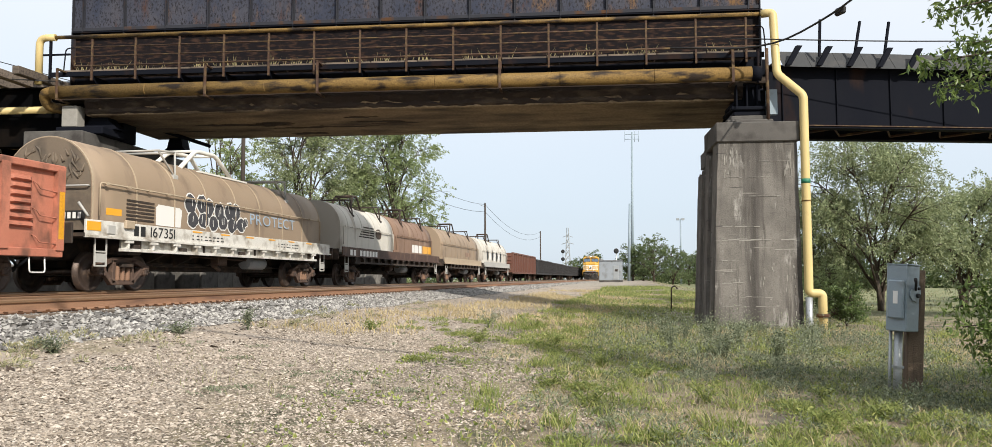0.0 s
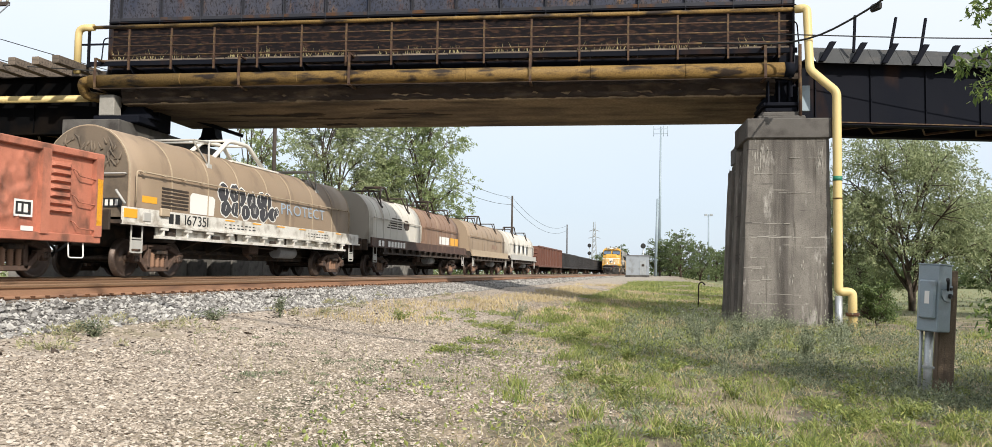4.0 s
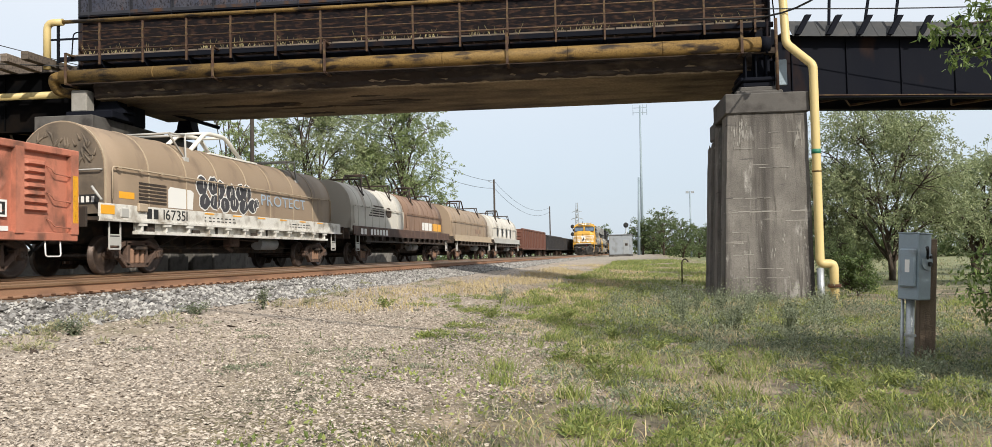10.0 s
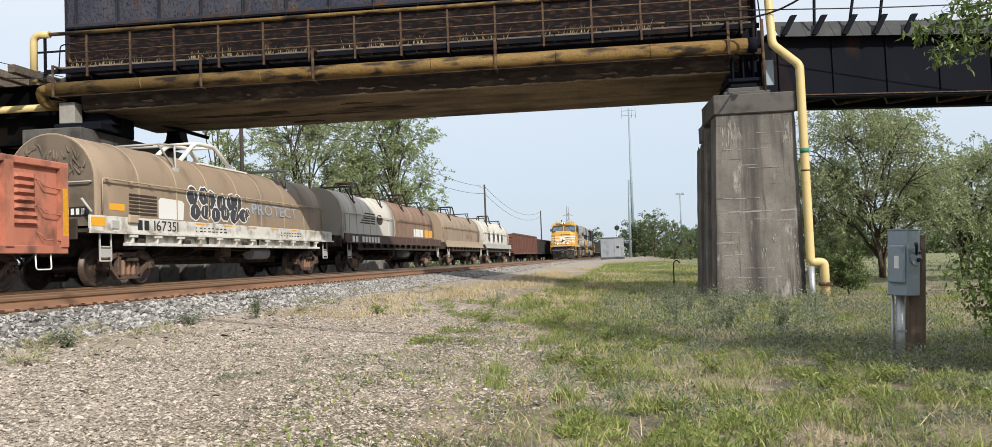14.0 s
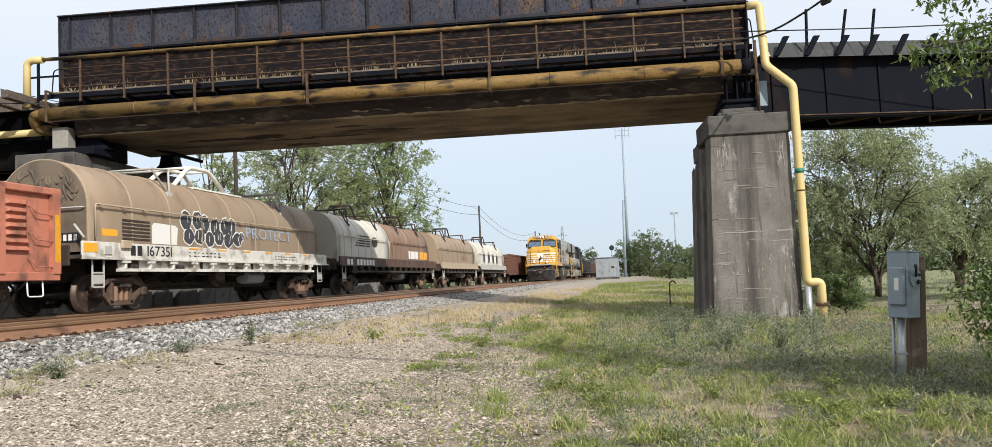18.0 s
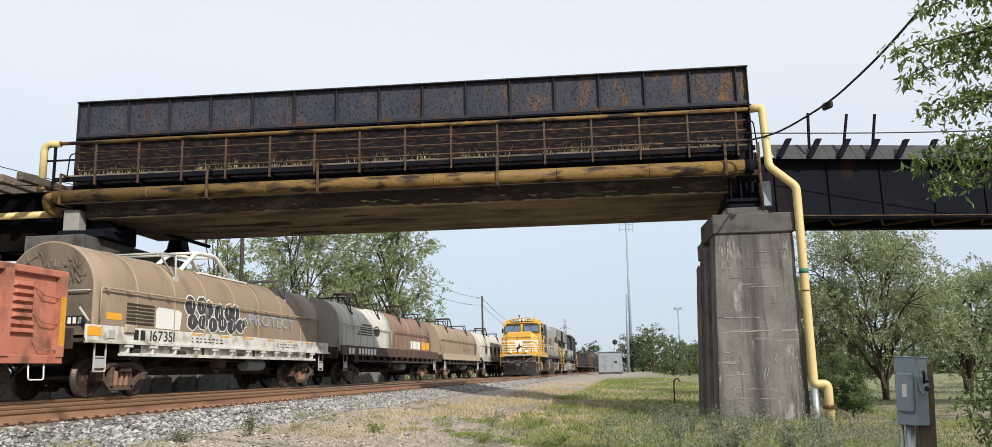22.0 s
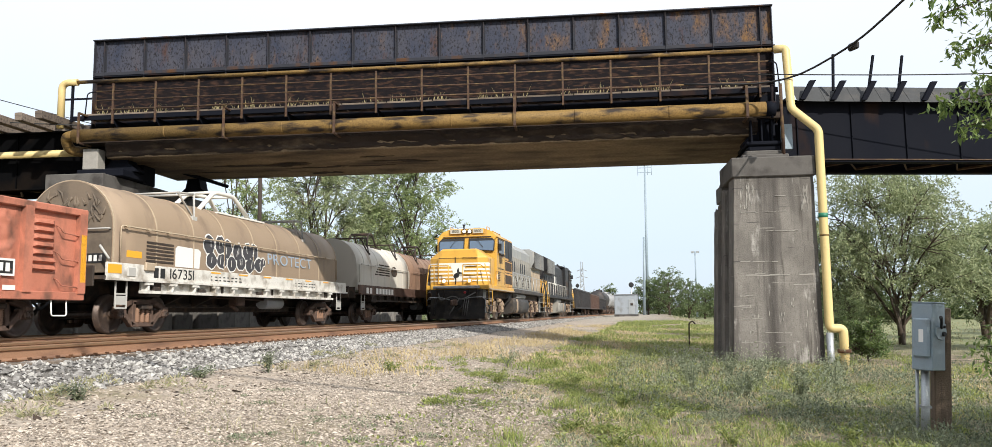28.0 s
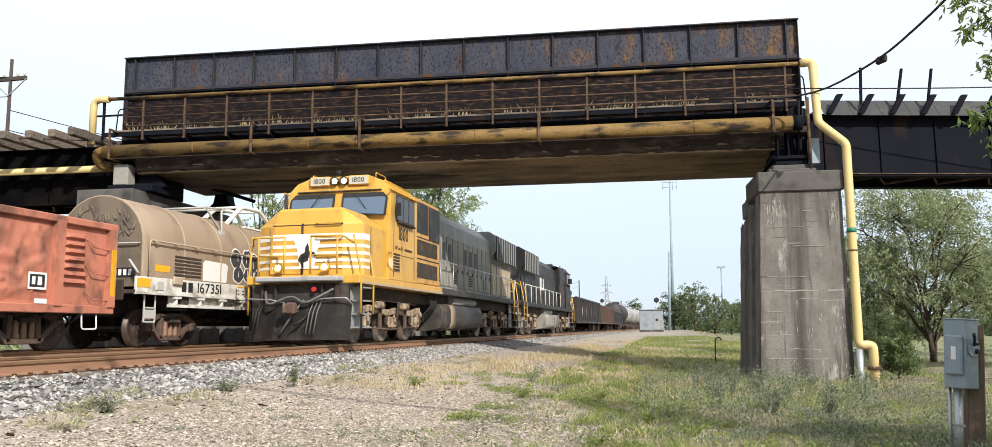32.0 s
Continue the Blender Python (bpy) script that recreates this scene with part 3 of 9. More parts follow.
def girder(v, out, far=False):
    """A side girder: webs, flanges and stiffeners. out: -1 for the near one; the far one is lower."""
    top_z = 10.0 if far else Z_TOP
    g = part("girder", box(BM(), U0, U1, v - 0.012, v + 0.012, Z_LEDGE, top_z - 0.03), M["girder_patch"], bridge, "upper girder web with flaking blue-grey and ochre paint")
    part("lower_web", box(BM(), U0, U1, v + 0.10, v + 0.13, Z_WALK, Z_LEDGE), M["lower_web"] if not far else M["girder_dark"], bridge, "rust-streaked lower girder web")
    # below the walkway the web takes the darker steel
    part("bottom_web", box(BM(), U0, U1, v + 0.10, v + 0.13, Z_SOFFIT + 0.4, Z_WALK - 0.003), M["girder_dark"], bridge, "dark bottom web")
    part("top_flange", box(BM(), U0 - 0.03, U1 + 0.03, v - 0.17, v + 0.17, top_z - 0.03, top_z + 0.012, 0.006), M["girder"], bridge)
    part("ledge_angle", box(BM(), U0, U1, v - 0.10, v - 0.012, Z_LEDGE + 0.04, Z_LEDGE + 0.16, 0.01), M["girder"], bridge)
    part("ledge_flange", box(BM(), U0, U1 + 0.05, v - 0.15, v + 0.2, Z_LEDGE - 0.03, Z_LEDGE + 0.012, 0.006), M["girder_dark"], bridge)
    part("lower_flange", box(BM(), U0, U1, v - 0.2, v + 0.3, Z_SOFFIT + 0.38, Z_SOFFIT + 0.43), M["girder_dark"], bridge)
    for s in (0, 1):
        u = (U0 + 0.012, U1 - 0.012)[s]
        part("end_plate", box(BM(), u - 0.012, u + 0.012, v - 0.14, v + 0.3, Z_WALK - 1.0, top_z - 0.03), M["girder"], bridge)
    b = BM()
    box(b, -0.012, 0.012, -0.11, 0.0, Z_LEDGE - 0.12, top_z - 0.035)
    box(b, -0.05, 0.05, -0.022, -0.002, Z_LEDGE - 0.12, top_z - 0.035)
    st = mesh_of("stiffener", b, M["girder"])
    b = BM()
    for i in range(11):
        z = Z_LEDGE + 0.12 + i * 0.105
        for q in (-0.03, 0.03):
            cbox(b, (q, -0.026, z), (0.022, 0.014, 0.022))
    rv = mesh_of("rivets", b, M["girder"])
    n = 16
    us = [U0 + 0.36 + i * (U1 - U0 - 0.72) / (n - 1) for i in range(n)]
    for u in us:
        o = new("stiffener", st)
        o.parent, o.matrix_basis = bridge, pose(u, v - 0.012, 0)
        if not far:
            r = new("rivets", rv)
            r.parent, r.matrix_basis = o, pose(0, 0, 0)
    return us


girder(0.9, -1)
girder(5.2, 1, True)
# concrete trough between the girders, its outer edge crumbling
b = BM()
nu, rnd = 90, random.Random(7)
prof_rows = []
for i in range(nu + 1):
    u = U0 + 0.9 + (U1 - U0 - 1.6) * i / nu
    j = lambda s: rnd.uniform(-s, s)
    prof_rows.append([b.verts.new((u, 0.25 + j(0.02), 7.42)), b.verts.new((u, 0.18 + j(0.05), 7.30 + j(0.04))), b.verts.new((u, 0.28 + j(0.05), 7.12 + j(0.04))), b.verts.new((u, 0.24 + j(0.04), 7.0 + j(0.03))), b.verts.new((u, 0.36, Z_SOFFIT + 0.0))])
for r0, r1 in zip(prof_rows, prof_rows[1:]):
    for k in range(4):
        b.faces.new((r0[k], r1[k], r1[k + 1], r0[k + 1]))
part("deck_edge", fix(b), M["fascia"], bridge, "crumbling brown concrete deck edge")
b = BM()
box(b, U0 + 0.9, U1 - 0.7, 0.3, 5.0, Z_SOFFIT, 7.4, 0.02)
part("soffit_slab", b, M["slab"], bridge, "stained tan concrete soffit with spalled patches")
rnd = random.Random(12)
for i in range(12):
    u, v0 = rnd.uniform(U0 + 2, -5.5), rnd.uniform(0.7, 4.4)
    w, h = rnd.uniform(0.3, 1.3), rnd.uniform(0.08, 0.25)
    pts = [(u + w * rnd.uniform(0.4, 1.2) * math.cos(q * 0.35), v0 + h * rnd.uniform(0.3, 1.3) * math.sin(q * 0.35)) for q in range(18)]
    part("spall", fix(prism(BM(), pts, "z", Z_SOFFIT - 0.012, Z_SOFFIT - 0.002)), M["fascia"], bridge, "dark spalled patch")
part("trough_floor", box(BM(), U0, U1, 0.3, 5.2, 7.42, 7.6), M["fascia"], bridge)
# walkway
part("walkway_stringer", box(BM(), U0 - 0.2, U1 - 0.1, 0.0, 0.07, Z_WALK - 0.16, Z_WALK - 0.01, 0.005), M["girder_dark"], bridge)
plank = mesh_of("plank", box(BM(), -0.72, 0.72, -0.13, 0.13, -0.03, 0.03, 0.008), M["tie"])
for i in range(15):
    for k in range(3):
        o = new("plank", plank)
        o.parent, o.matrix_basis = bridge, pose(-17.55 + i * 1.47, 0.15 + 0.3 * k, Z_WALK + 0.022)
b = BM()
box(b, -0.03, 0.03, -0.03, 0.03, Z_WALK - 0.32, 9.34, 0.004)
post = mesh_of("railing_post", b, M["railing"])
b = BM()
prism(b, [(0.0, Z_WALK - 0.16), (0.9, Z_WALK - 0.16), (0.9, Z_WALK - 0.75), (0.75, Z_WALK - 0.75), (0.06, Z_WALK - 0.3), (0.0, Z_WALK - 0.3)], "x", -0.03, 0.03)
brk = mesh_of("bracket", fix(b), M["girder_dark"])
POSTS = [-17.15 + 1.4715 * i for i in range(15)]
for u in POSTS:
    o = new("railing_post", post)
    o.parent, o.matrix_basis = bridge, pose(u, -0.03, 0)
    o = new("bracket", brk)
    o.parent, o.matrix_basis = bridge, pose(u, 0, 0)
for z, r in ((9.08, 0.022), (8.78, 0.022), (8.46, 0.03)):
    part("rail", tube(BM(), [(-17.75, -0.03, z), (U1 - 0.35, -0.03, z)], r, 6), M["railing"], bridge, "rusty handrail bar")
part("rail_end", tube(BM(), bend([(-17.7, -0.03, 9.08), (-18.05, -0.03, 9.05), (-18.12, -0.03, 8.2)], 0.12), 0.02, 6), M["girder_dark"], bridge)
part("rail_end", tube(BM(), bend([(U1 - 0.4, -0.03, 9.08), (U1 - 0.12, -0.03, 9.05), (U1 - 0.05, -0.03, 8.2)], 0.12), 0.02, 6), M["girder_dark"], bridge)
part("end_post", box(BM(), -18.62, -18.55, -0.05, 0.02, 8.1, 9.42), M["girder_dark"], bridge)
part("end_arm", box(BM(), -19.0, -17.9, -0.04, 0.0, 8.83, 8.89), M["girder_dark"], bridge)
# dead weeds on the walkway
b = BM()
rnd = random.Random(3)
for i in range(420):
    u = rnd.uniform(U0 + 0.5, U1 - 0.5)
    if noise.noise((u * 0.8, 3, 0)) < -0.15:
        continue
    v, h, a = rnd.uniform(0.2, 0.75), rnd.uniform(0.1, 0.45), rnd.uniform(-0.6, 0.6)
    p, q = Vector((u, v, Z_WALK + 0.05)), Vector((u + a * h, v + rnd.uniform(-0.1, 0.1), Z_WALK + 0.05 + h))
    s = Vector((0.012, 0.006, 0))
    b.faces.new([b.verts.new(x) for x in (p - s, p + s, q)])
M["straw"] = surf("dead_weeds", (0.32, 0.27, 0.14), (0.22, 0.2, 0.09), None, 0.9, 0, 5.0, bump=0)
tagged(part("weeds", b, M["straw"], bridge, "dead weeds along the walkway"), kind="stuff")
# bearings
def bearing(u, v, z0, z1, wide, name="bearing"):
    b = BM()
    prism(b, [(-wide, z0), (wide, z0), (wide, z0 + 0.08), (wide * 0.55, z0 + 0.3), (wide * 0.3, z1 - 0.12), (wide * 0.6, z1 - 0.1), (wide * 0.6, z1), (-wide * 0.6, z1), (-wide * 0.6, z1 - 0.1), (-wide * 0.3, z1 - 0.12), (-wide * 0.55, z0 + 0.3), (-wide, z0 + 0.08)], "y", -0.3, 0.3)
    part(name, fix(b), M["girder_dark"], bridge, "sooty cast bearing shoe", pose(u, v, 0))
for z0_, z1_, ua_, ub_, va_, vb_, nm_ in ((6.06, 6.20, 2.78, 4.12, -0.35, 1.4, "cap"), (6.20, 6.34, 2.9, 4.0, -0.2, 1.3, "cap"), (6.34, 6.5, 3.02, 3.92, -0.12, 1.25, "girder_dark"), (6.5, 6.62, 2.95, 3.95, -0.2, 1.3, "girder_dark")):
    part("bearing_stack", box(BM(), ua_, ub_, va_, vb_, z0_, z1_, 0.03), M[nm_], bridge, "sooty stepped bearing block")
bearing(3.45, 0.6, 6.62, 7.4, 0.5)
part("web_cover", box(BM(), 3.05, 3.95, 0.5, 1.0, 6.9, 7.45, 0.02), M["girder_dark"], bridge)
for q in (-0.3, 0.0, 0.3):
    part("bearing_rib", box(BM(), 3.45 + q - 0.025, 3.45 + q + 0.025, 0.0, 0.32, 6.62, 7.3, 0.01), M["girder_dark"], bridge)
bearing(3.55, 5.2, 6.08, 7.3, 0.55)
bearing(-17.25, 0.9, 6.5, 7.3, 0.6)
part("bearing_base", box(BM(), -18.35, -16.75, 0.0, 1.3, 6.25, 6.5, 0.03), M["girder_dark"], bridge, "sooty bearing slab")
bearing(-16.7, 5.0, 6.25, 7.3, 0.55)
part("end_diaphragm", box(BM(), 3.75, 4.3, 1.3, 2.5, 6.62, 8.4, 0.02), M["girder_dark"], bridge, "sooty end frame")
part("end_post", box(BM(), -17.75, -16.95, 1.6, 2.4, 6.25, 7.4, 0.02), M["girder_dark"], bridge, "sooty steel support post")
part("bearing_plinth", box(BM(), -18.2, -17.66, 0.05, 0.5, 6.5, 7.2, 0.03), M["lime"], bridge, "pale concrete bearing plinth")
part("brace", tube(BM(), [(-17, 3, 7.1), (-15.4, 4.9, 6.6)], 0.07, 6), M["girder_dark"], bridge)

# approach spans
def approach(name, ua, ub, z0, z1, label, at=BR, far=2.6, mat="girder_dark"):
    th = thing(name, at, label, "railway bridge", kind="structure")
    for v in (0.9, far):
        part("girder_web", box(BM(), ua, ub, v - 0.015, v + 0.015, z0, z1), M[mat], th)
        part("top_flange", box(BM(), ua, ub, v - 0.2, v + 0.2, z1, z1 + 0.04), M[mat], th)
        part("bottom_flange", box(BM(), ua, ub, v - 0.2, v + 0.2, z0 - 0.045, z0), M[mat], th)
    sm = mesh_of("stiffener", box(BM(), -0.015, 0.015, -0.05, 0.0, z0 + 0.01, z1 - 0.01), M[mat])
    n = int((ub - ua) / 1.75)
    for i in range(n):
        o = new("stiffener", sm)
        o.parent, o.matrix_basis = th, pose(ua + 0.4 + i * 1.75, 0.883, 0)
    lac = BM()
    for i in range(n):
        a = ua + 0.4 + i * 1.75
        tube(lac, [(a, 1.1, z0 + 0.02), (a + 0.87, 2.4, z0 + 0.02)], 0.03, 5)
        tube(lac, [(a + 0.87, 2.4, z0 + 0.02), (a + 1.75, 1.1, z0 + 0.02)], 0.045, 5)
    part("bottom_lacing", lac, M["railing"], th, "rusty lateral bracing")
    part("inner_floor", box(BM(), ua, ub, 1.0, 2.55, z1 - 0.5, z1 - 0.3), M[mat], th)
    return th


EAST = BR @ pose(4.3, 0.9, 0, 0, 0, 11) @ pose(-4.3, -0.9, 0)
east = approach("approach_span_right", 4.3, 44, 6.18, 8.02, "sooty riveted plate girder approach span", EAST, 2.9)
part("ledge", box(BM(), 4.3, 44, 0.66, 0.87, 6.19, 6.22), M["railing"], east, "rusty lower ledge angle")
tie_m = mesh_of("bridge_tie", box(BM(), -0.11, 0.11, 1.3, 3.4, 0, 0.24, 0.012), M["tie"])
for i in range(26):
    o = new("bridge_tie", tie_m)
    o.parent, o.matrix_basis = east, pose(4.75 + i * 1.06, 0, 8.07)
    if i < 9:
        part("tie_bracket", prism(BM(), [(0.0, 8.0), (0.16, 8.0), (0.52, 8.6), (0.34, 8.6)], "y", 0.40, 0.52), M["girder_dark"], east, at=pose(4.65 + i * 0.97, 0, 0))
# grey sheeting along the top of the span, leaning back
b = BM()
for i in range(60):
    u0, u1 = 4.6 + i * 0.45, 4.6 + (i + 1) * 0.45
    dz = 0.012 * (i % 2)
    b.faces.new([b.verts.new(p) for p in ((u0, 0.50 + dz, 7.97), (u1, 0.50 + dz, 7.97), (u1, 0.95 + dz, 8.55), (u0, 0.95 + dz, 8.55))])
r = bmesh.ops.extrude_face_region(b, geom=b.faces[:])
for v in [g for g in r["geom"] if isinstance(g, bmesh.types.BMVert)]:
    v.co.y += 0.02
part("sheeting", fix(b), M["tar_sheet"], east, "weathered grey sheet cladding")
for u, lean in ((5.74, 0.05), (6.86, 0.19), (7.82, 0.17)):
    part("broken_post", box(BM(), -0.035, 0.035, -0.035, 0.035, 0, 1.15, 0.005), M["girder_dark"], east, "bare leaning railing post", pose(u, 0.5, 8.3, 0, math.degrees(lean), 0))
# near-black steel here paints in the web's shade under the ties
west = approach("approach_span_left", -60, -18.7, 6.05, 7.95, "plate girder approach span with exposed ties, its shade painted in", mat="shaded_steel")
tie_w = mesh_of("bridge_tie", box(BM(), -0.12, 0.12, -1.1, 5.6, 0, 0.26, 0.015), M["tie"])
rnd = random.Random(9)
for i in range(34):
    o = new("bridge_tie", tie_w)
    o.parent, o.matrix_basis = west, pose(-18.95 - i * 0.85, rnd.uniform(-0.15, 0.2), 7.99, 0, rnd.uniform(-2, 2), rnd.uniform(-4, 4))
part("parapet_beam", box(BM(), -60, -19.2, 2.0, 2.3, 8.27, 8.5), M["sheet"], west)

# piers
def pier_shaft(th, bot, top, va, vb, z1, seed, rough=0.0):
    """A battered shaft of the pier between va and vb; a broken top where rough."""
    r = random.Random(seed)
    b = BM()
    n, k_ = 14, 5
    rows = []
    for i in range(n + 1):
        t = i / n
        u0, u1 = bot[0] + (top[0] - bot[0]) * t, bot[1] + (top[1] - bot[1]) * t
        z = -0.6 + (z1 + 0.6) * t
        ring_ = [(u0 + (u1 - u0) * k / k_, va) for k in range(k_)] + [(u1, va + (vb - va) * k / k_) for k in range(k_)]
        ring_ += [(u1 + (u0 - u1) * k / k_, vb) for k in range(k_)] + [(u0, vb + (va - vb) * k / k_) for k in range(k_)]
        rows.append([b.verts.new((u + r.uniform(-1, 1) * 0.008, v + r.uniform(-1, 1) * 0.008, z + (r.uniform(-1, 1) * rough if i == n else 0))) for u, v in ring_])
    m = len(rows[0])
    for r0, r1 in zip(rows, rows[1:]):
        for k in range(m):
            b.faces.new((r0[k], r0[(k + 1) % m], r1[(k + 1) % m], r1[k]))
    b.faces.new(rows[0][::-1])
    b.faces.new(rows[-1])
    part("shaft", fix(b), M["concrete"], th, "board-marked grey concrete shaft with dark run-off stains")


def pier(name, bot, top, zc0, zc1, shafts, cap_v, label):
    th = thing(name, BR, label, "bridge pier", kind="structure")
    for i, (va, vb, z1, inset, rough) in enumerate(shafts):
        pier_shaft(th, (bot[0] + inset, bot[1] - inset), (top[0] + inset, top[1] - inset), va, vb, z1, i, rough)
    part("cap", box(BM(), top[0] - 0.07, top[1] + 0.07, cap_v[0], cap_v[1], zc0, zc1, 0.03), M["cap"], th, "dark weathered concrete cap")
    return th


pr = pier("bridge_pier_right", (2.22, 4.76), (2.47, 4.69), 5.48, 6.06, ((-0.6, 0.30, 5.48, 0.0, 0.0), (0.30, 0.85, 5.30, 0.16, 0.05), (0.85, 1.70, 5.36, -0.02, 0.07), (1.70, 2.25, 4.9, 0.14, 0.05), (2.25, 3.15, 4.95, -0.03, 0.08)), (-0.68, 1.5), "tall battered concrete bridge pier streaked with stains")
pier("bridge_pier_back", (2.95, 4.6), (3.0, 4.5), 5.5, 6.08, ((4.6, 5.8, 5.5, 0.0, 0.0),), (4.5, 5.9), "concrete pier under the far girder")
pl = pier("bridge_pier_left", (-19.2, -16.8), (-18.9, -17.07), 5.65, 6.25, ((-0.55, 1.2, 5.65, 0.0, 0.0), (1.2, 4.5, 5.65, 0.17, 0.0), (4.5, 6.3, 5.65, 0.0, 0.0)), (-0.67, 6.4), "grey concrete bridge pier behind the coil cars")
# lime lines along the pour joints and small bloom marks on the face of the pier
rnd = random.Random(21)
def face_v(z):
    return -0.6
for z, a, c in ((4.45, 2.62, 4.5), (3.72, 2.6, 3.2), (3.9, 3.3, 4.2), (3.02, 2.55, 3.6), (2.62, 2.52, 4.75), (2.70, 2.5, 3.3), (2.35, 3.9, 4.6), (2.05, 2.5, 3.0), (1.72, 2.55, 3.3), (1.4, 2.5, 3.1), (1.0, 3.0, 3.9), (0.75, 2.5, 4.1), (4.9, 3.6, 4.5)):
    b = BM()
    u = a
    while u < c:
        w = rnd.uniform(0.08, 0.35)
        zz = z + rnd.uniform(-0.015, 0.015)
        h = rnd.uniform(0.008, 0.022) * (1.9 if abs(z - 2.62) < 0.01 else 1.0)
        if rnd.random() < 0.75:
            box(b, u, min(c, u + w), face_v(zz) - 0.012, face_v(zz) + 0.02, zz, zz + h)
        u += w * rnd.uniform(0.9, 1.3)
    part("lime_line", b, M["lime"], pr, "pale lime line along a pour joint")
b = BM()
for i in range(60):
    z = rnd.choice((rnd.uniform(0.4, 2.0), rnd.uniform(4.5, 5.2)))
    u = rnd.uniform(2.5, 4.6)
    if z > 4.5:
        u = rnd.choice((rnd.uniform(2.55, 3.0), rnd.uniform(4.3, 4.6)))
    w, h = rnd.uniform(0.008, 0.028), rnd.uniform(0.015, 0.12) * (2.2 if z > 4.5 else 1.0)
    pts = [(u + w * rnd.uniform(0.5, 1) * math.cos(q), z + h * rnd.uniform(0.5, 1) * math.sin(q)) for q in (0, 0.9, 1.9, 2.8, 3.8, 4.7, 5.6)]
    prism(b, pts, "y", face_v(z) - 0.012, face_v(z) + 0.02)
part("lime_bloom", fix(b), M["lime"], pr, "small white lime blooms")

# pipelines
big = thing("pipeline", BR, "large weathered yellow gas pipe slung along the bridge", "pipe")
part("pipe_run", tube(BM(), [(-18.35, -0.2, 7.58), (3.55, -0.2, 7.58)], 0.215, 20), M["pipe_old"], big)
part("end_sleeve", tube(BM(), [(3.55, -0.2, 7.58), (3.82, -0.2, 7.58)], 0.222, 20), M["girder_dark"], big, "black end sleeve")
for u in (-15.2, -11.3, -9.7, -5.9, -2.1, 0.7):
    part("weld_band", tube(BM(), [(u, -0.2, 7.58), (u + 0.05, -0.2, 7.58)], 0.219, 20), M["pipe_old"], big)
for u in (-18.05, -13.15, -9.55, -3.9, 2.98):
    b = BM()
    box(b, u - 0.04, u + 0.04, -0.46, -0.43, 7.3, 8.3)
    box(b, u - 0.04, u + 0.04, -0.46, 0.2, 7.28, 7.33)
    box(b, u - 0.04, u + 0.04, -0.46, 0.1, 8.25, 8.3)
    part("hanger", b, M["railing"], big, "rusty steel hanger strap")
part("elbow", tube(BM(), bend([(-18.2, -0.2, 7.58), (-18.66, -0.2, 7.58), (-18.7, 0.1, 7.18), (-18.15, 0.45, 7.14)], 0.28, 6), 0.17, 14), M["pipe_old"], big)
part("lower_run", tube(BM(), [(-18.2, 0.45, 7.16), (-60, 0.45, 7.16)], 0.12, 12), M["pipe"], big, "clean yellow lower pipe")

small = thing("gas_riser", BR, "yellow gas pipe crossing the handrail and dropping beside the pier", "pipe")
part("rail_run", tube(BM(), [(-18.45, -0.05, 9.42), (3.95, -0.05, 9.42)], 0.062, 12), M["pipe_old"], small, "weathered thin yellow pipe")
part("left_drop", tube(BM(), bend([(-18.4, -0.05, 9.42), (-18.95, -0.05, 9.42), (-18.95, -0.05, 7.9)], 0.3, 6), 0.115, 12), M["pipe"], small)
part("riser", tube(BM(), bend([(3.9, -0.05, 9.42), (4.22, -0.15, 9.42), (4.22, -0.45, 7.5), (4.87, -0.75, 6.78), (4.87, -0.75, 1.12), (5.24, -0.75, 1.12), (5.24, -0.75, -0.4)], 0.13, 6), 0.122, 16), M["pipe"], small)
part("marker_band", tube(BM(), [(4.87, -0.75, 4.24), (4.87, -0.75, 4.37)], 0.13, 16), plain("green_tape", (0.02, 0.16, 0.09), 0.5), small, "green tape band")
part("coupling", tube(BM(), [(4.87, -0.75, 3.72), (4.87, -0.75, 3.76)], 0.134, 16), M["pipe_old"], small)
part("flange", tube(BM(), [(5.24, -0.75, 0.44), (5.24, -0.75, 0.54)], 0.19, 16), M["rust"], small, "rusty pipe flange")
part("conduit", tube(BM(), [(4.87, -0.75, -0.3), (4.87, -0.75, 1.0)], 0.1, 12), M["galv"], small, "grey standpipe")
panel = thing("junction_panel", BR, "pale grey electrical panel with conduit above the pier", "electrical box")
part("panel_box", box(BM(), 3.98, 4.28, -0.2, 0.0, 6.35, 7.1, 0.01), M["grey_metal"], panel)
part("conduit", tube(BM(), [(3.98, -0.3, 6.1), (3.98, -0.3, 8.3)], 0.05, 10), M["railing"], panel)
part("conduit", tube(BM(), [(3.72, -0.25, 7.3), (3.75, -0.25, 8.3)], 0.04, 8), M["girder_dark"], panel)


def cable(name, pts, r, label):
    pts = [Vector(p) for p in pts]
    return solid(name, tube(BM(), bend(pts, 3.0, 5), r, 6), M["black"], None, label, "cable")


ob = cable("overhead_cable", [(1.2, 24.6, 8.35), (4.0, 24.4, 8.12), (5.37, 22, 8.39), (5.9, 18, 8.45), (7.4, 9, 10.2), (9, -6, 12)], 0.028, "black overhead cable with a splice enclosure")
part("splice_box", cbox(BM(), (0, 0, 0), (0.12, 0.5, 0.2), 0.04), M["black"], ob, "black splice enclosure", pose(5.37, 22, 8.37, 8, 0, 10))
solid("overhead_line", tube(BM(), [(-60 + 10 * i, 1.1, 10.2 - 0.3 * math.sin(math.pi * i / 12)) for i in range(13)], 0.06, 6), M["black"], None, "thick bundled overhead line crossing above the lane", "cable")
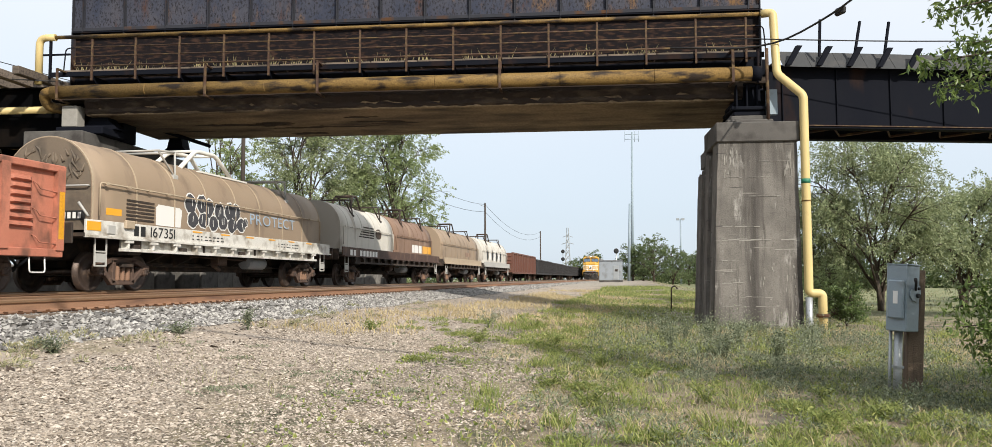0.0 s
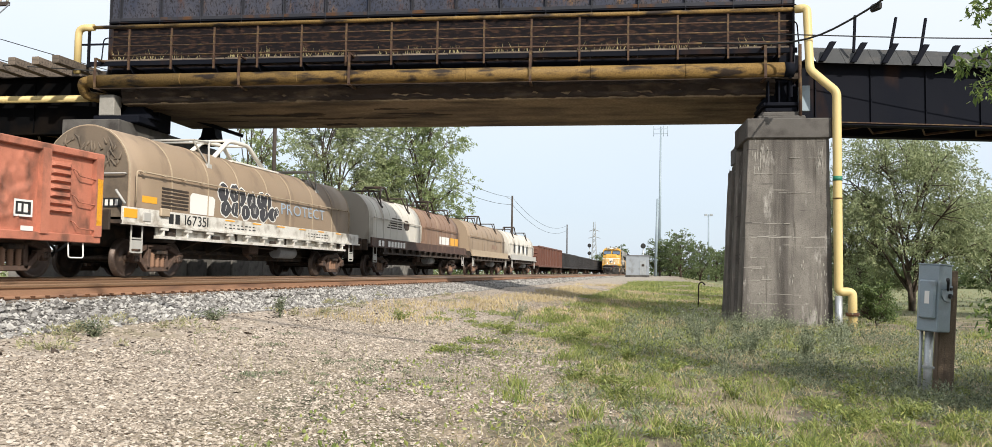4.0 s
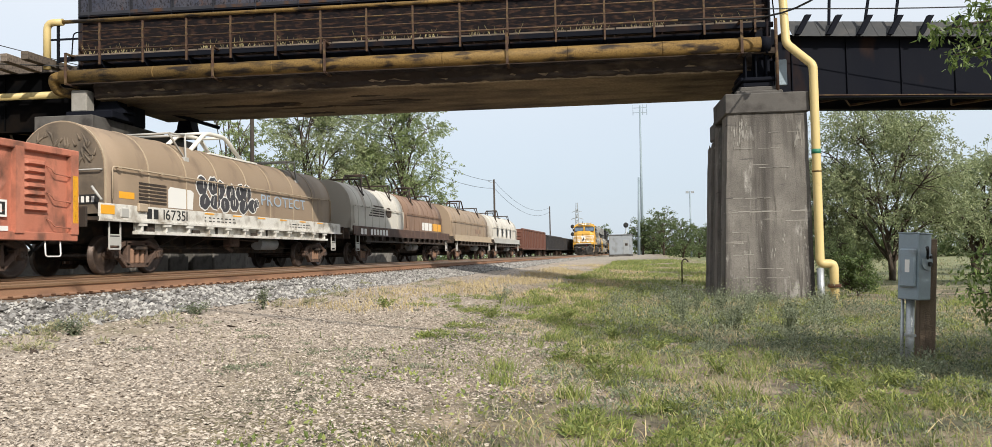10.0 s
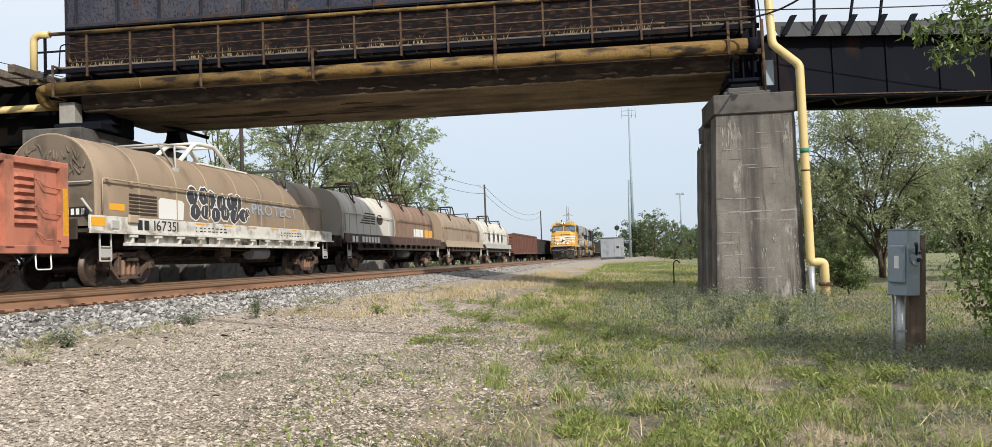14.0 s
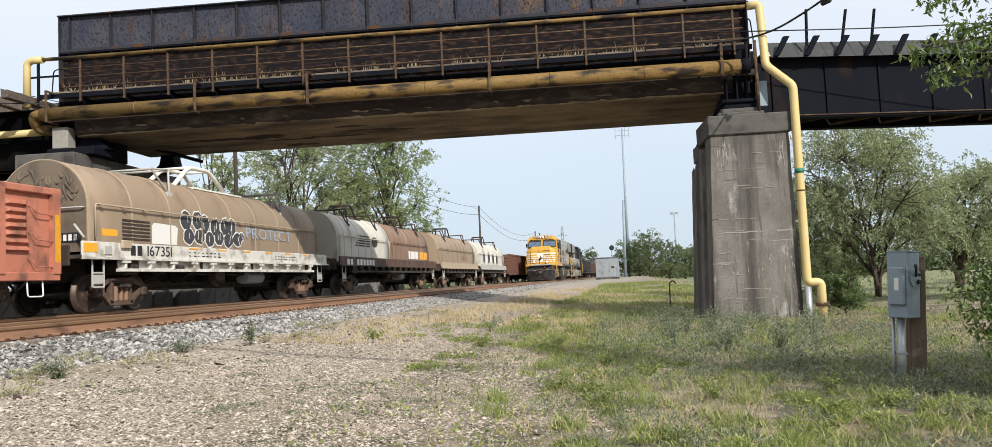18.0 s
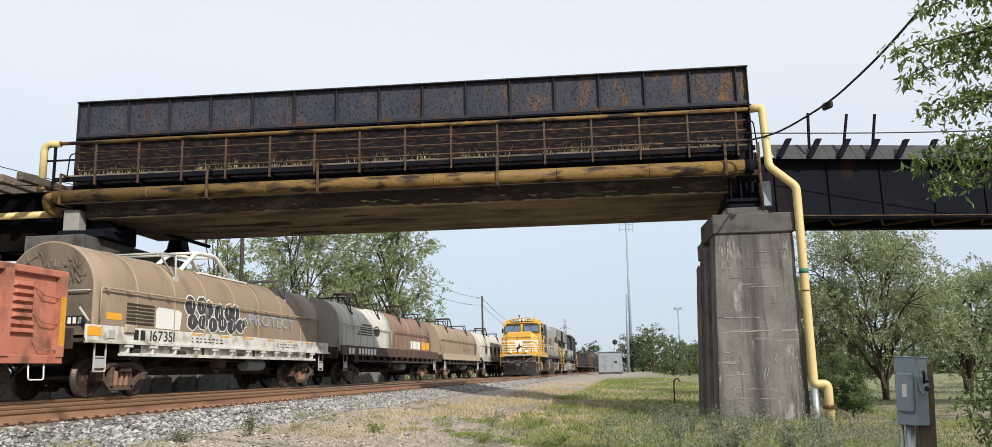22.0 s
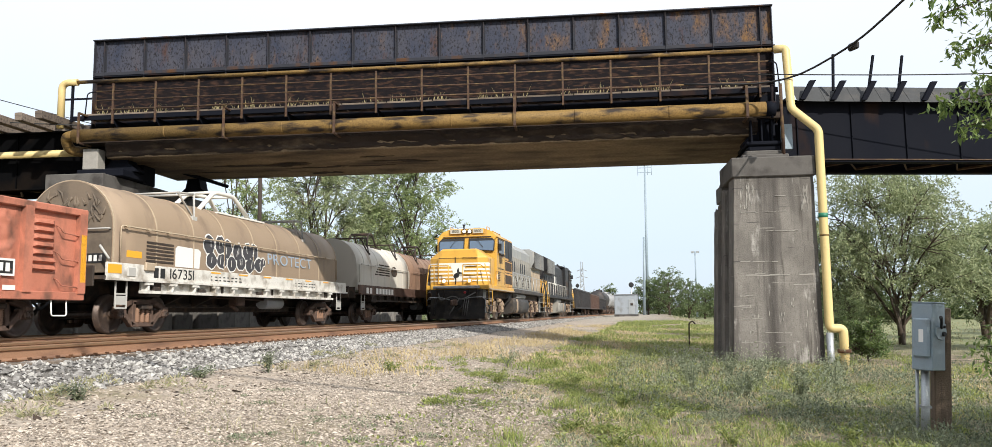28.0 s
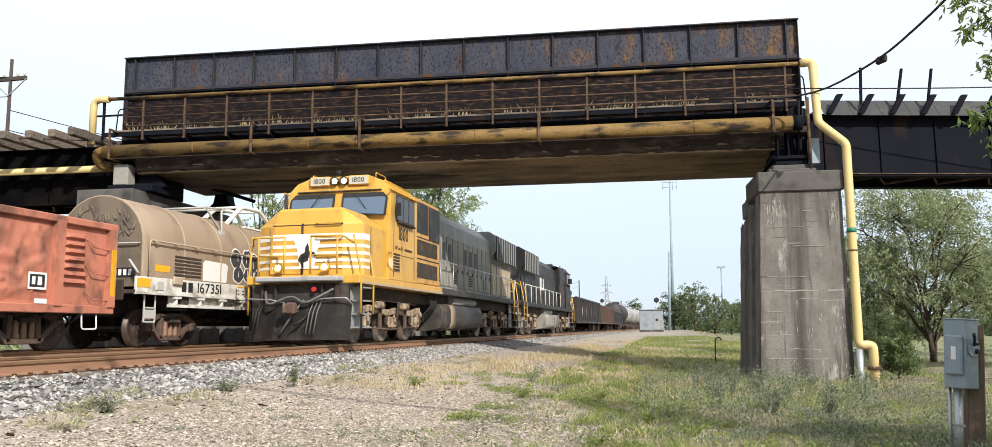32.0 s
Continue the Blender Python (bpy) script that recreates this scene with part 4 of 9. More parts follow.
cable("service_wire", [(-60, 18, 9.0), (-24, 22.8, 8.35), (-17.9, 23.4, 7.9)], 0.02, "thin black service wire beside the bridge")
cable("service_wire", [(2.8, 24.6, 8.55), (8.6, 25.2, 8.3), (30, 27, 8.2)], 0.018, "thin black service wire beside the bridge")


# ---- rolling stock ----
def put(mesh, name, parent, m=None, label=""):
    o = new(name, mesh)
    o.parent = parent
    if m is not None:
        o.matrix_basis = m
    if label:
        o["label"] = label
    return o


M.update(
    under=surf("grimy_underframe", (0.035, 0.027, 0.022), (0.06, 0.045, 0.035), (0.10, 0.065, 0.045), 0.85, 0.0, 2.0, 4.0, 0.62),
    truck=surf("rust_brown_cast_steel", (0.105, 0.066, 0.048), (0.06, 0.041, 0.034), (0.19, 0.12, 0.085), 0.85, 0.0, 3.0, 6.0, 0.66),
    wheel=surf("worn_wheel_steel", (0.085, 0.06, 0.048), (0.05, 0.038, 0.032), (0.17, 0.115, 0.08), 0.45, 0.4, 4.0, 7.0, 0.66),
    spring=surf("spring_steel", (0.26, 0.15, 0.095), (0.15, 0.09, 0.06), None, 0.7),
    tan=surf("faded_tan_hood", (0.30, 0.225, 0.155), (0.245, 0.18, 0.125), (0.13, 0.095, 0.07), 0.6, 0.0, 0.6, 1.2, 0.66, stretch=(1, 1.2, 0.5), soft=0.12, fine=0.06),
    greyhood=surf("pale_grey_hood", (0.42, 0.41, 0.38), (0.34, 0.33, 0.31), (0.20, 0.16, 0.12), 0.6, 0.0, 0.6, 1.3, 0.68, stretch=(1, 1.2, 0.5), fine=0.06),
    whitehood=surf("chalky_white_hood", (0.56, 0.53, 0.47), (0.47, 0.44, 0.39), (0.24, 0.19, 0.14), 0.6, 0.0, 0.6, 1.3, 0.68, stretch=(1, 1.2, 0.5), fine=0.06),
    brownhood=surf("rusty_brown_hood", (0.23, 0.145, 0.10), (0.16, 0.10, 0.07), (0.33, 0.23, 0.16), 0.65, 0.0, 0.7, 1.2, 0.64, stretch=(1, 1.2, 0.5), fine=0.08),
    redcar=surf("faded_oxide_red_paint", (0.48, 0.18, 0.115), (0.38, 0.135, 0.085), (0.17, 0.08, 0.055), 0.65, 0.0, 1.4, 2.4, 0.58, stretch=(1, 1, 0.6), soft=0.1),
    browncar=surf("rusty_brown_car_paint", (0.085, 0.048, 0.036), (0.055, 0.034, 0.027), (0.16, 0.10, 0.07), 0.7, 0.0, 1.0, 2.0, 0.62, stretch=(1, 1, 0.4)),
    oxidecar=surf("rust_red_car_paint", (0.14, 0.06, 0.042), (0.09, 0.042, 0.032), (0.20, 0.11, 0.08), 0.7, 0.0, 1.0, 2.0, 0.62, stretch=(1, 1, 0.4)),
    blackcar=surf("sooty_black_car_paint", (0.025, 0.024, 0.025), (0.045, 0.04, 0.04), (0.075, 0.055, 0.045), 0.6, 0.0, 1.0, 2.0, 0.64, stretch=(1, 1, 0.4)),
    tank=surf("grey_tank_paint", (0.34, 0.34, 0.34), (0.26, 0.26, 0.26), (0.12, 0.11, 0.10), 0.5, 0.0, 0.8, 1.5, 0.64, stretch=(1, 1, 0.3)),
    yellow=surf("engine_yellow_paint", (0.58, 0.335, 0.055), (0.49, 0.262, 0.045), (0.30, 0.165, 0.05), 0.4, 0.0, 0.9, 2.2, 0.66, stretch=(1.6, 1.6, 0.5), soft=0.12, fine=0.08, bump=0.06),
    charcoal=surf("dull_charcoal_paint", (0.235, 0.24, 0.235), (0.30, 0.30, 0.29), (0.40, 0.375, 0.32), 0.55, 0.0, 0.8, 1.8, 0.64, stretch=(1, 1, 0.4), fine=0.06, bump=0.05),
    engine_black=surf("engine_black_paint", (0.016, 0.016, 0.018), (0.03, 0.03, 0.03), (0.09, 0.08, 0.07), 0.5, 0.0, 0.8, 1.8, 0.64, fine=0.06, bump=0.05, spec=0.15),
    enginewhite=surf("off_white_stripe_paint", (0.72, 0.70, 0.64), (0.62, 0.60, 0.54), None, 0.45, 0.0, 2.0, fine=0.05, bump=0.0),
    plow=surf("scuffed_black_plow", (0.03, 0.027, 0.025), (0.055, 0.048, 0.042), (0.085, 0.068, 0.052), 0.6, 0.0, 1.5, 3.0, 0.6),
    amber=plain("amber_reflective", (0.75, 0.36, 0.02), 0.4),
    slate=surf("dark_spray_paint", (0.045, 0.045, 0.052), (0.075, 0.072, 0.075), None, 0.6, 0, 3.0, bump=0),
    ink=plain("black_stencil", (0.015, 0.015, 0.015), 0.6),
    chalk=plain("white_stencil", (0.72, 0.71, 0.68), 0.6),
    blue=surf("faded_blue_letters", (0.33, 0.42, 0.52), (0.27, 0.35, 0.45), (0.33, 0.28, 0.22), 0.6, 0, 3.0, 5.0, 0.64),
    hose=plain("dusty_air_hose", (0.10, 0.095, 0.088), 0.7),
    redlens=plain("red_cover", (0.45, 0.02, 0.02), 0.4),
    lamp=plain("lit_headlight", (1.0, 0.88, 0.60), 0.2, 0.0, 3.2),
    board=plain("number_board", (0.45, 0.43, 0.36), 0.4),
)
gl = bpy.data.materials.new("dark_cab_glass")
gl.use_nodes = True
p_ = gl.node_tree.nodes["Principled BSDF"]
p_.inputs["Base Color"].default_value = (0.012, 0.016, 0.02, 1)
p_.inputs["Roughness"].default_value, p_.inputs["Coat Weight"].default_value = 0.08, 0.0
p_.inputs["Specular IOR Level"].default_value = 0.3
M["glass"] = gl
# blue base colour stands in for part of the sky's reflection
ws_ = gl.copy()
ws_.name = "sky_bright_windshield_glass"
p_ = ws_.node_tree.nodes["Principled BSDF"]
p_.inputs["Base Color"].default_value, p_.inputs["Coat Weight"].default_value = (0.06, 0.10, 0.16, 1), 1.0
p_.inputs["Specular IOR Level"].default_value = 1.0
M["windshield"] = ws_
M["pale_lens"] = plain("pale_lamp_lens", (0.55, 0.38, 0.2), 0.15, 0.0, 0.3)
M["dusty_door"] = surf("dust_bleached_door_paint", (0.30, 0.285, 0.25), (0.22, 0.21, 0.185), (0.12, 0.115, 0.105), 0.7, 0, 1.6, 3.0, 0.58, stretch=(1, 1, 0.4))
M["band"] = surf("worn_pale_band", (0.42, 0.335, 0.24), (0.33, 0.26, 0.18), None, 0.7, 0, 2.0)
M["dirty_end"] = surf("dirty_tan_end_sheet", (0.165, 0.128, 0.092), (0.11, 0.088, 0.066), (0.07, 0.058, 0.046), 0.75, 0, 1.2, 2.2, 0.6, fine=0.1)
M["dust"] = surf("dust_caked_casting", (0.40, 0.30, 0.205), (0.28, 0.205, 0.14), (0.09, 0.065, 0.048), 0.9, 0, 3.0, 5.0, 0.58)
M["ochre"] = surf("sunned_cabinet_yellow", (0.56, 0.30, 0.065), (0.46, 0.235, 0.05), (0.26, 0.14, 0.05), 0.45, 0, 0.9, 2.5, 0.62, fine=0.05, bump=0.04)


def wheelset_mesh(r, material="wheel"):
    b = BM()
    for s in (-1, 1):
        x = s * 0.7525
        prof = [(-0.055, 0.10), (-0.06, 0.16), (-0.02, 0.19), (-0.015, r - 0.10), (-0.06, r - 0.07), (-0.065, r), (0.03, r), (0.045, r + 0.028), (0.068, r + 0.022), (0.068, r - 0.07), (0.025, r - 0.10), (0.02, 0.19), (0.05, 0.15), (0.05, 0.09)]
        lathe(b, [(-s * q, w) for q, w in prof][::1 if s < 0 else -1], "x", (x, 0, 0), 28)
    lathe(b, [(-1.08, 0.07), (-0.8, 0.085), (0.8, 0.085), (1.08, 0.07)], "x", (0, 0, 0), 12)
    for s in (-1, 1):
        cbox(b, (s * 1.10, 0, 0), (0.05, 0.16, 0.16), 0.03)
        for k in range(3):
            a = k * 2.094
            cbox(b, (s * 1.13, 0.05 * math.cos(a), 0.05 * math.sin(a)), (0.03, 0.035, 0.035))
    return mesh_of("wheelset", fix(b), M[material])


WHEEL_R = 0.45
WS = wheelset_mesh(WHEEL_R)
M["tread"] = surf("polished_engine_wheel", (0.26, 0.205, 0.16), (0.17, 0.13, 0.10), (0.10, 0.075, 0.06), 0.45, 0.5, 4.0, 7.0, 0.6)
WS_BIG = wheelset_mesh(0.52, "tread")


def side_frame_mesh(wb):
    """A cast side frame: arched top, slanting lower bars, windows at the ends and in the middle."""
    b = BM()
    h, t = wb / 2, 0.06
    def bar(pts, w):
        for (y0, z0), (y1, z1) in zip(pts, pts[1:]):
            d = math.hypot(y1 - y0, z1 - z0)
            m = Matrix.Translation((0, (y0 + y1) / 2, (z0 + z1) / 2)) @ Matrix.Rotation(math.atan2(z1 - z0, y1 - y0), 4, "X")
            cbox(b, (0, 0, 0), (0.14, d + 0.06, w), 0.015, m)
    bar([(-h - 0.02, 0.58), (-0.45, 0.74), (0.45, 0.74), (h + 0.02, 0.58)], 0.13)
    bar([(-h + 0.08, 0.56), (-0.40, 0.20), (0.40, 0.20), (h - 0.08, 0.56)], 0.12)
    bar([(-0.38, 0.22), (-0.34, 0.72)], 0.12)
    bar([(0.38, 0.22), (0.34, 0.72)], 0.12)
    for s in (-1, 1):
        cbox(b, (0, s * h, 0.55), (0.2, 0.26, 0.15), 0.03)
        cbox(b, (0.02, s * h, 0.45), (0.2, 0.2, 0.2), 0.05)
        cbox(b, (0, s * (h - 0.2), 0.46), (0.16, 0.07, 0.2), 0.015)
    return mesh_of("side_frame", fix(b), M["truck"])


SF = side_frame_mesh(1.78)
b = BM()
lathe(b, [(0.24, 0.05)] + [(0.26 + k * 0.0225, (0.052, 0.074)[k % 2]) for k in range(15)] + [(0.6, 0.05)], "z", (0, 0, 0), 10)
SPRING = mesh_of("spring", fix(b), M["spring"])
b = BM()
box(b, -1.05, 1.05, -0.2, 0.2, 0.52, 0.72, 0.03)
box(b, -0.3, 0.3, -0.28, 0.28, 0.66, 0.80, 0.02)
for s in (-1, 1):
    box(b, s * 1.12 - 0.07, s * 1.12 + 0.07, -0.22, 0.22, 0.56, 0.66, 0.02)
BOLSTER = mesh_of("truck", fix(b), M["under"])
b = BM()
for s in (-1, 1):
    box(b, -0.8, 0.8, s * 0.45 - 0.05, s * 0.45 + 0.05, 0.33, 0.41, 0.01)
    for q in (-0.75, 0.75):
        box(b, q - 0.06, q + 0.06, s * 0.45 - 0.09, s * 0.45 + 0.06, 0.22, 0.5, 0.02)
BRAKES = mesh_of("brake_beam", b, M["under"])
ROLLING = []


def car_truck(car, y, rolling=False):
    t = put(BOLSTER, "truck", car, pose(0, y, 0), "rust-brown two-axle truck")
    for s in (-1, 1):
        put(SF, "side_frame", t, pose(s * 1.0, 0, 0))
        for q in (-0.2, 0, 0.2):
            put(SPRING, "spring", t, pose(s * 1.03, q, 0))
        w = put(WS, "wheelset", t, pose(0, s * 0.89, WHEEL_R))
        if rolling:
            ROLLING.append((w, Vector((0, s * 0.89, WHEEL_R)), WHEEL_R))
    put(BRAKES, "brake_beam", t)
    return t


def coupler(car, y, s, z=0.86):
    b = BM()
    box(b, -0.07, 0.07, min(y, y + s * 0.6), max(y, y + s * 0.6), z - 0.08, z + 0.08, 0.015)
    cbox(b, (0.02, y, z), (0.26, 0.2, 0.30), 0.05)
    cbox(b, (-0.1, y - s * 0.12, z), (0.1, 0.14, 0.26), 0.04)
    part("coupler", fix(b), M["truck"], car)
    part("air_hose", tube(BM(), bend([(0.3, y + s * 0.5, z), (0.32, y + s * 0.1, z - 0.25), (0.1, y - s * 0.05, z - 0.4)], 0.2), 0.03, 6), M["black"], car)


HOOD_R, HOOD_Z, HOOD_B, HOOD_S = 1.13, 2.43, 1.40, 1.62


def hood_at(s, lift=0.0):
    """x and z on the hood's right flank, s metres up from the sill."""
    if s <= HOOD_Z - HOOD_S:
        return HOOD_R + lift, HOOD_S + s
    a = (s - (HOOD_Z - HOOD_S)) / HOOD_R
    return (HOOD_R + lift) * math.cos(a), HOOD_Z + (HOOD_R + lift) * math.sin(a)


def hood_outline(grow=0.0, n=18):
    pts = [(HOOD_R + grow, HOOD_B), (HOOD_R + grow, HOOD_Z)]
    pts += [((HOOD_R + grow) * math.cos(math.pi * i / n), HOOD_Z + (HOOD_R + grow) * math.sin(math.pi * i / n)) for i in range(1, n)]
    return pts + [(-HOOD_R - grow, HOOD_Z), (-HOOD_R - grow, HOOD_B)]


def on_hood(name, pts, car, material, lift=0.004, label=""):
    """A flat shape of (y, s) points wrapped on the hood's flank."""
    b = BM()
    f = b.faces.new([b.verts.new((p, q, 0)) for p, q in pts])
    s0, s1 = min(q for _, q in pts), max(q for _, q in pts)
    k = s0 + 0.08
    while k < s1:
        bmesh.ops.bisect_plane(b, geom=b.faces[:] + b.edges[:] + b.verts[:], plane_co=(0, k, 0), plane_no=(0, 1, 0))
        k += 0.1
    for v in b.verts:
        y, s = v.co.x, v.co.y
        x, z = hood_at(s, lift)
        v.co = (x, y, z)
    bmesh.ops.recalc_face_normals(b, faces=b.faces[:])
    for fc in b.faces:
        if fc.normal.x < 0:
            fc.normal_flip()
    return part(name, b, material, car, label)


def hood(car, y0, y1, material, name="hood", label="", arch=True, arch_mat=None, dents=False, stirrup_mat=None, at=0.5, band_mat=None, arch_long=0.7):
    b = BM()
    n = max(2, int((y1 - y0) / 0.9))
    ol = hood_outline()
    rows = [[b.verts.new((x, y0 + (y1 - y0) * i / n, z)) for x, z in ol] for i in range(n + 1)]
    for r0, r1 in zip(rows, rows[1:]):
        for k in range(len(ol) - 1):
            f = b.faces.new((r0[k], r1[k], r1[k + 1], r0[k + 1]))
            f.smooth = True
    b.faces.new(rows[0])
    b.faces.new(rows[-1][::-1])
    h = part(name, fix(b), material, car, label)
    # bands, foot rail and end rims
    for y in [y0 + 0.02] + [y0 + (y1 - y0) * q for q in (0.125, 0.25, 0.37, 0.5, 0.62, 0.75, 0.875)] + [y1 - 0.02]:
        b = BM()
        o1, o2 = hood_outline(0.0), hood_outline(0.014)
        w = 0.022
        A = [[b.verts.new((x, y + d, z)) for x, z in o] for o, d in ((o1, -w), (o2, -w), (o2, w), (o1, w))]
        for p, q in zip(A, A[1:]):
            for k in range(len(o1) - 1):
                b.faces.new((p[k], q[k], q[k + 1], p[k + 1]))
        part("band", fix(b), band_mat or material, h)
    x, z = hood_at(0.86, 0.09)
    part("grab_rail", tube(BM(), bend([(x, y0 + 0.16, HOOD_S + 0.1), (x, y0 + 0.16, z), (x, y1 - 0.16, z), (x, y1 - 0.16, HOOD_S + 0.1)], 0.08, 3), 0.02, 6), band_mat or material, h, "long grab rail")
    post = BM()
    k = y0 + 0.4
    while k < y1 - 0.3:
        p0, p1 = hood_at(0.86, -0.01), hood_at(0.86, 0.10)
        tube(post, [(p0[0], k, p0[1]), (p1[0], k, p1[1])], 0.013, 5)
        cbox(post, (p1[0], k, p1[1]), (0.05, 0.09, 0.06))
        k += 0.85
    tagged(part("rail_studs", post, band_mat or material, h), kind="stuff")
    part("foot_rail", box(BM(), HOOD_R - 0.02, HOOD_R + 0.05, y0, y1, HOOD_B - 0.03, HOOD_B + 0.09, 0.01), material, h)
    part("foot_rail", box(BM(), -HOOD_R - 0.05, -HOOD_R + 0.02, y0, y1, HOOD_B - 0.03, HOOD_B + 0.09, 0.01), material, h)
    if dents:
        rnd = random.Random(5)
        b = BM()
        for i in range(24):
            a, r = rnd.uniform(0.4, 2.75), rnd.uniform(0.6, 1.0)
            c = Vector((r * math.cos(a), y0 - 0.018, HOOD_Z - 0.1 + r * math.sin(a)))
            t_ = rnd.uniform(0.7, 2.4)
            d = Vector((math.cos(t_), 0, math.sin(t_))) * rnd.uniform(0.08, 0.2)
            tube(b, [c - d, c + Vector((rnd.uniform(-0.09, 0.09), -0.01, rnd.uniform(-0.09, 0.09))), c + d], [0.008, 0.034, 0.008], 6)
        tagged(part("end_dent", b, M["dirty_end"], h, "creased dents in the end sheet"), kind="stuff")
    # crane stirrups: two V frames and a central arch
    for y in (y0 + (y1 - y0) * 0.27, y1 - (y1 - y0) * 0.2):
        b = BM()
        sm = stirrup_mat or material
        for s in (-1, 1):
            v_ = part("stirrup", tube(BM(), [(s * 0.70, y - 0.40, HOOD_Z + 1.28), (s * 0.95, y, HOOD_Z + 0.58), (s * 0.70, y + 0.40, HOOD_Z + 1.34)], 0.032, 6, False), sm, h, "steel stacking stirrup")
            part("stirrup_pad", box(BM(), min(s * 0.90, s * 0.99), max(s * 0.90, s * 0.99), y - 0.12, y + 0.12, HOOD_Z + 0.54, HOOD_Z + 0.66, 0.01), sm, v_)
            part("stirrup_bar", tube(BM(), [(s * 0.70, y - 0.42, HOOD_Z + 1.28), (s * 0.70, y + 0.42, HOOD_Z + 1.34)], 0.03, 6), sm, v_)
        part("stirrup_tie", tube(BM(), [(-0.74, y + 0.40, HOOD_Z + 1.34), (0.74, y + 0.40, HOOD_Z + 1.34)], 0.035, 6), sm, h)
        part("stirrup_tie", tube(BM(), [(-0.74, y - 0.40, HOOD_Z + 1.28), (0.74, y - 0.40, HOOD_Z + 1.28)], 0.03, 6), sm, h)
    if arch:
        ym = y0 + (y1 - y0) * at
        L = arch_long
        for s in (-1, 1):
            pts = bend([(s * 0.48, ym - L, HOOD_Z + 0.98), (s * 0.42, ym - L * 0.40, HOOD_Z + 1.62), (s * 0.42, ym + L * 0.34, HOOD_Z + 1.65), (s * 0.48, ym + L, HOOD_Z + 0.98)], 0.22, 5)
            ar = part("lifting_arch", tube(BM(), pts, 0.066 if L > 1 else 0.045, 8), arch_mat or material, h, "welded lifting arch")
            part("arch_foot", box(BM(), s * 0.50 - 0.1, s * 0.50 + 0.1, ym - L * 0.42, ym + L * 1.5, HOOD_Z + 0.985, HOOD_Z + 1.035), arch_mat or material, ar)
        for d in (-0.36, 0.32):
            part("arch_tie", tube(BM(), [(-0.42, ym + L * d, HOOD_Z + 1.63), (0.42, ym + L * d, HOOD_Z + 1.63)], 0.045, 6), arch_mat or material, h)
    return h


def coil_chassis(name, y0, y1, trucks, sill, label, group="parked coil cars", board=None):
    car = thing(name, pose(TRACKS[1], 0, RAIL_TOP), label, "rail car", group)
    part("center_sill", box(BM(), -0.35, 0.35, y0 + 0.15, y1 - 0.15, 0.72, 1.25, 0.02), M["under"], car)
    part("deck", box(BM(), -1.40, 1.40, y0 + 0.35, y1 - 0.35, 1.22, 1.30), M["under"], car)
    for s in (-1, 1):
        b = BM()
        box(b, s * 1.40 - 0.03, s * 1.40 + 0.03, y0 + 0.4, y1 - 0.4, 1.24, 1.6, 0.008)
        box(b, s * 1.43 - 0.07, s * 1.43 + 0.07, y0 + 0.4, y1 - 0.4, 1.20, 1.25)
        part("side_sill", fix(b), sill, car, "painted side sill")
        b = BM()
        k = y0 + 1.9
        while k < y1 - 1.8:
            box(b, s * 1.38 - 0.09, s * 1.38 + 0.09, k - 0.035, k + 0.035, 0.97, 1.21, 0.01)
            box(b, s * 1.465 - 0.02, s * 1.465 + 0.02, k - 0.16, k + 0.16, 1.13, 1.19)
            k += 1.02
        box(b, s * 1.40 - 0.07, s * 1.40 + 0.07, y0 + 1.7, y1 - 1.8, 0.93, 1.0)
        box(b, s * 1.30 - 0.02, s * 1.30 + 0.02, y0 + 1.8, y1 - 1.8, 0.97, 1.22)
        part("walkway_rail", b, board or sill, car, "lower running board with brackets")
    k = trucks[0] + 1.7
    while k < trucks[1] - 1.6:
        part("cross_bearer", fix(prism(BM(), [(-1.34, 1.22), (1.34, 1.22), (1.34, 1.02), (0.4, 0.62), (-0.4, 0.62), (-1.34, 1.02)], "y", k - 0.05, k + 0.05)), M["under"], car)
        k += 1.55
    part("sill_skirt", box(BM(), -0.42, 0.42, trucks[0] + 1.3, trucks[1] - 1.3, 0.5, 0.74, 0.02), M["under"], car)
    for q in (-0.75, 0.7):
        part("brake_rod", tube(BM(), [(q, trucks[0] + 0.5, 0.62), (q * 0.8, trucks[1] - 0.5, 0.66)], 0.03, 6), M["under"], car)
    for k in trucks:
        car_truck(car, k)
        part("body_bolster", box(BM(), -1.36, 1.36, k - 0.28, k + 0.28, 0.86, 1.23, 0.03), M["under"], car)
    for y, s in ((y0, 1), (y1, -1)):
        coupler(car, y - s * 0.25, s)
        b = BM()
        box(b, -1.4, 1.4, y - 0.03, y + 0.03, 1.05, 1.5, 0.01)
        part("end_sill", b, M["under"], car)
        for q in (-1, 1):
            st = BM()
            x = q * 1.36
            for z in (0.58, 0.9):
                tube(st, [(x, y + s * 0.8, z), (x, y + s * 1.2, z)], 0.022, 5)
            for d in (0.8, 1.2):
                tube(st, [(x, y + s * d, 1.25), (x, y + s * d, 0.58)], 0.022, 5)
            box(st, x - 0.015, x + 0.015, min(y + s * 0.8, y + s * 1.2), max(y + s * 0.8, y + s * 1.2), 0.66, 0.86)
            part("sill_step", st, M["greyhood"] if q > 0 else M["under"], car, "steel sill step")
    # brake gear under the middle
    ym = (y0 + y1) / 2
    part("air_tank", tube(BM(), [(0.95, ym + 1.1, 0.78), (0.95, ym + 2.3, 0.78)], 0.2, 14), M["tank"], car, "grey air reservoir")
    b = BM()
    cbox(b, (1.0, ym - 0.6, 0.82), (0.3, 0.5, 0.3), 0.04)
    tube(b, [(1.0, ym - 2.2, 0.9), (1.0, ym + 1.1, 0.86)], 0.025, 6)
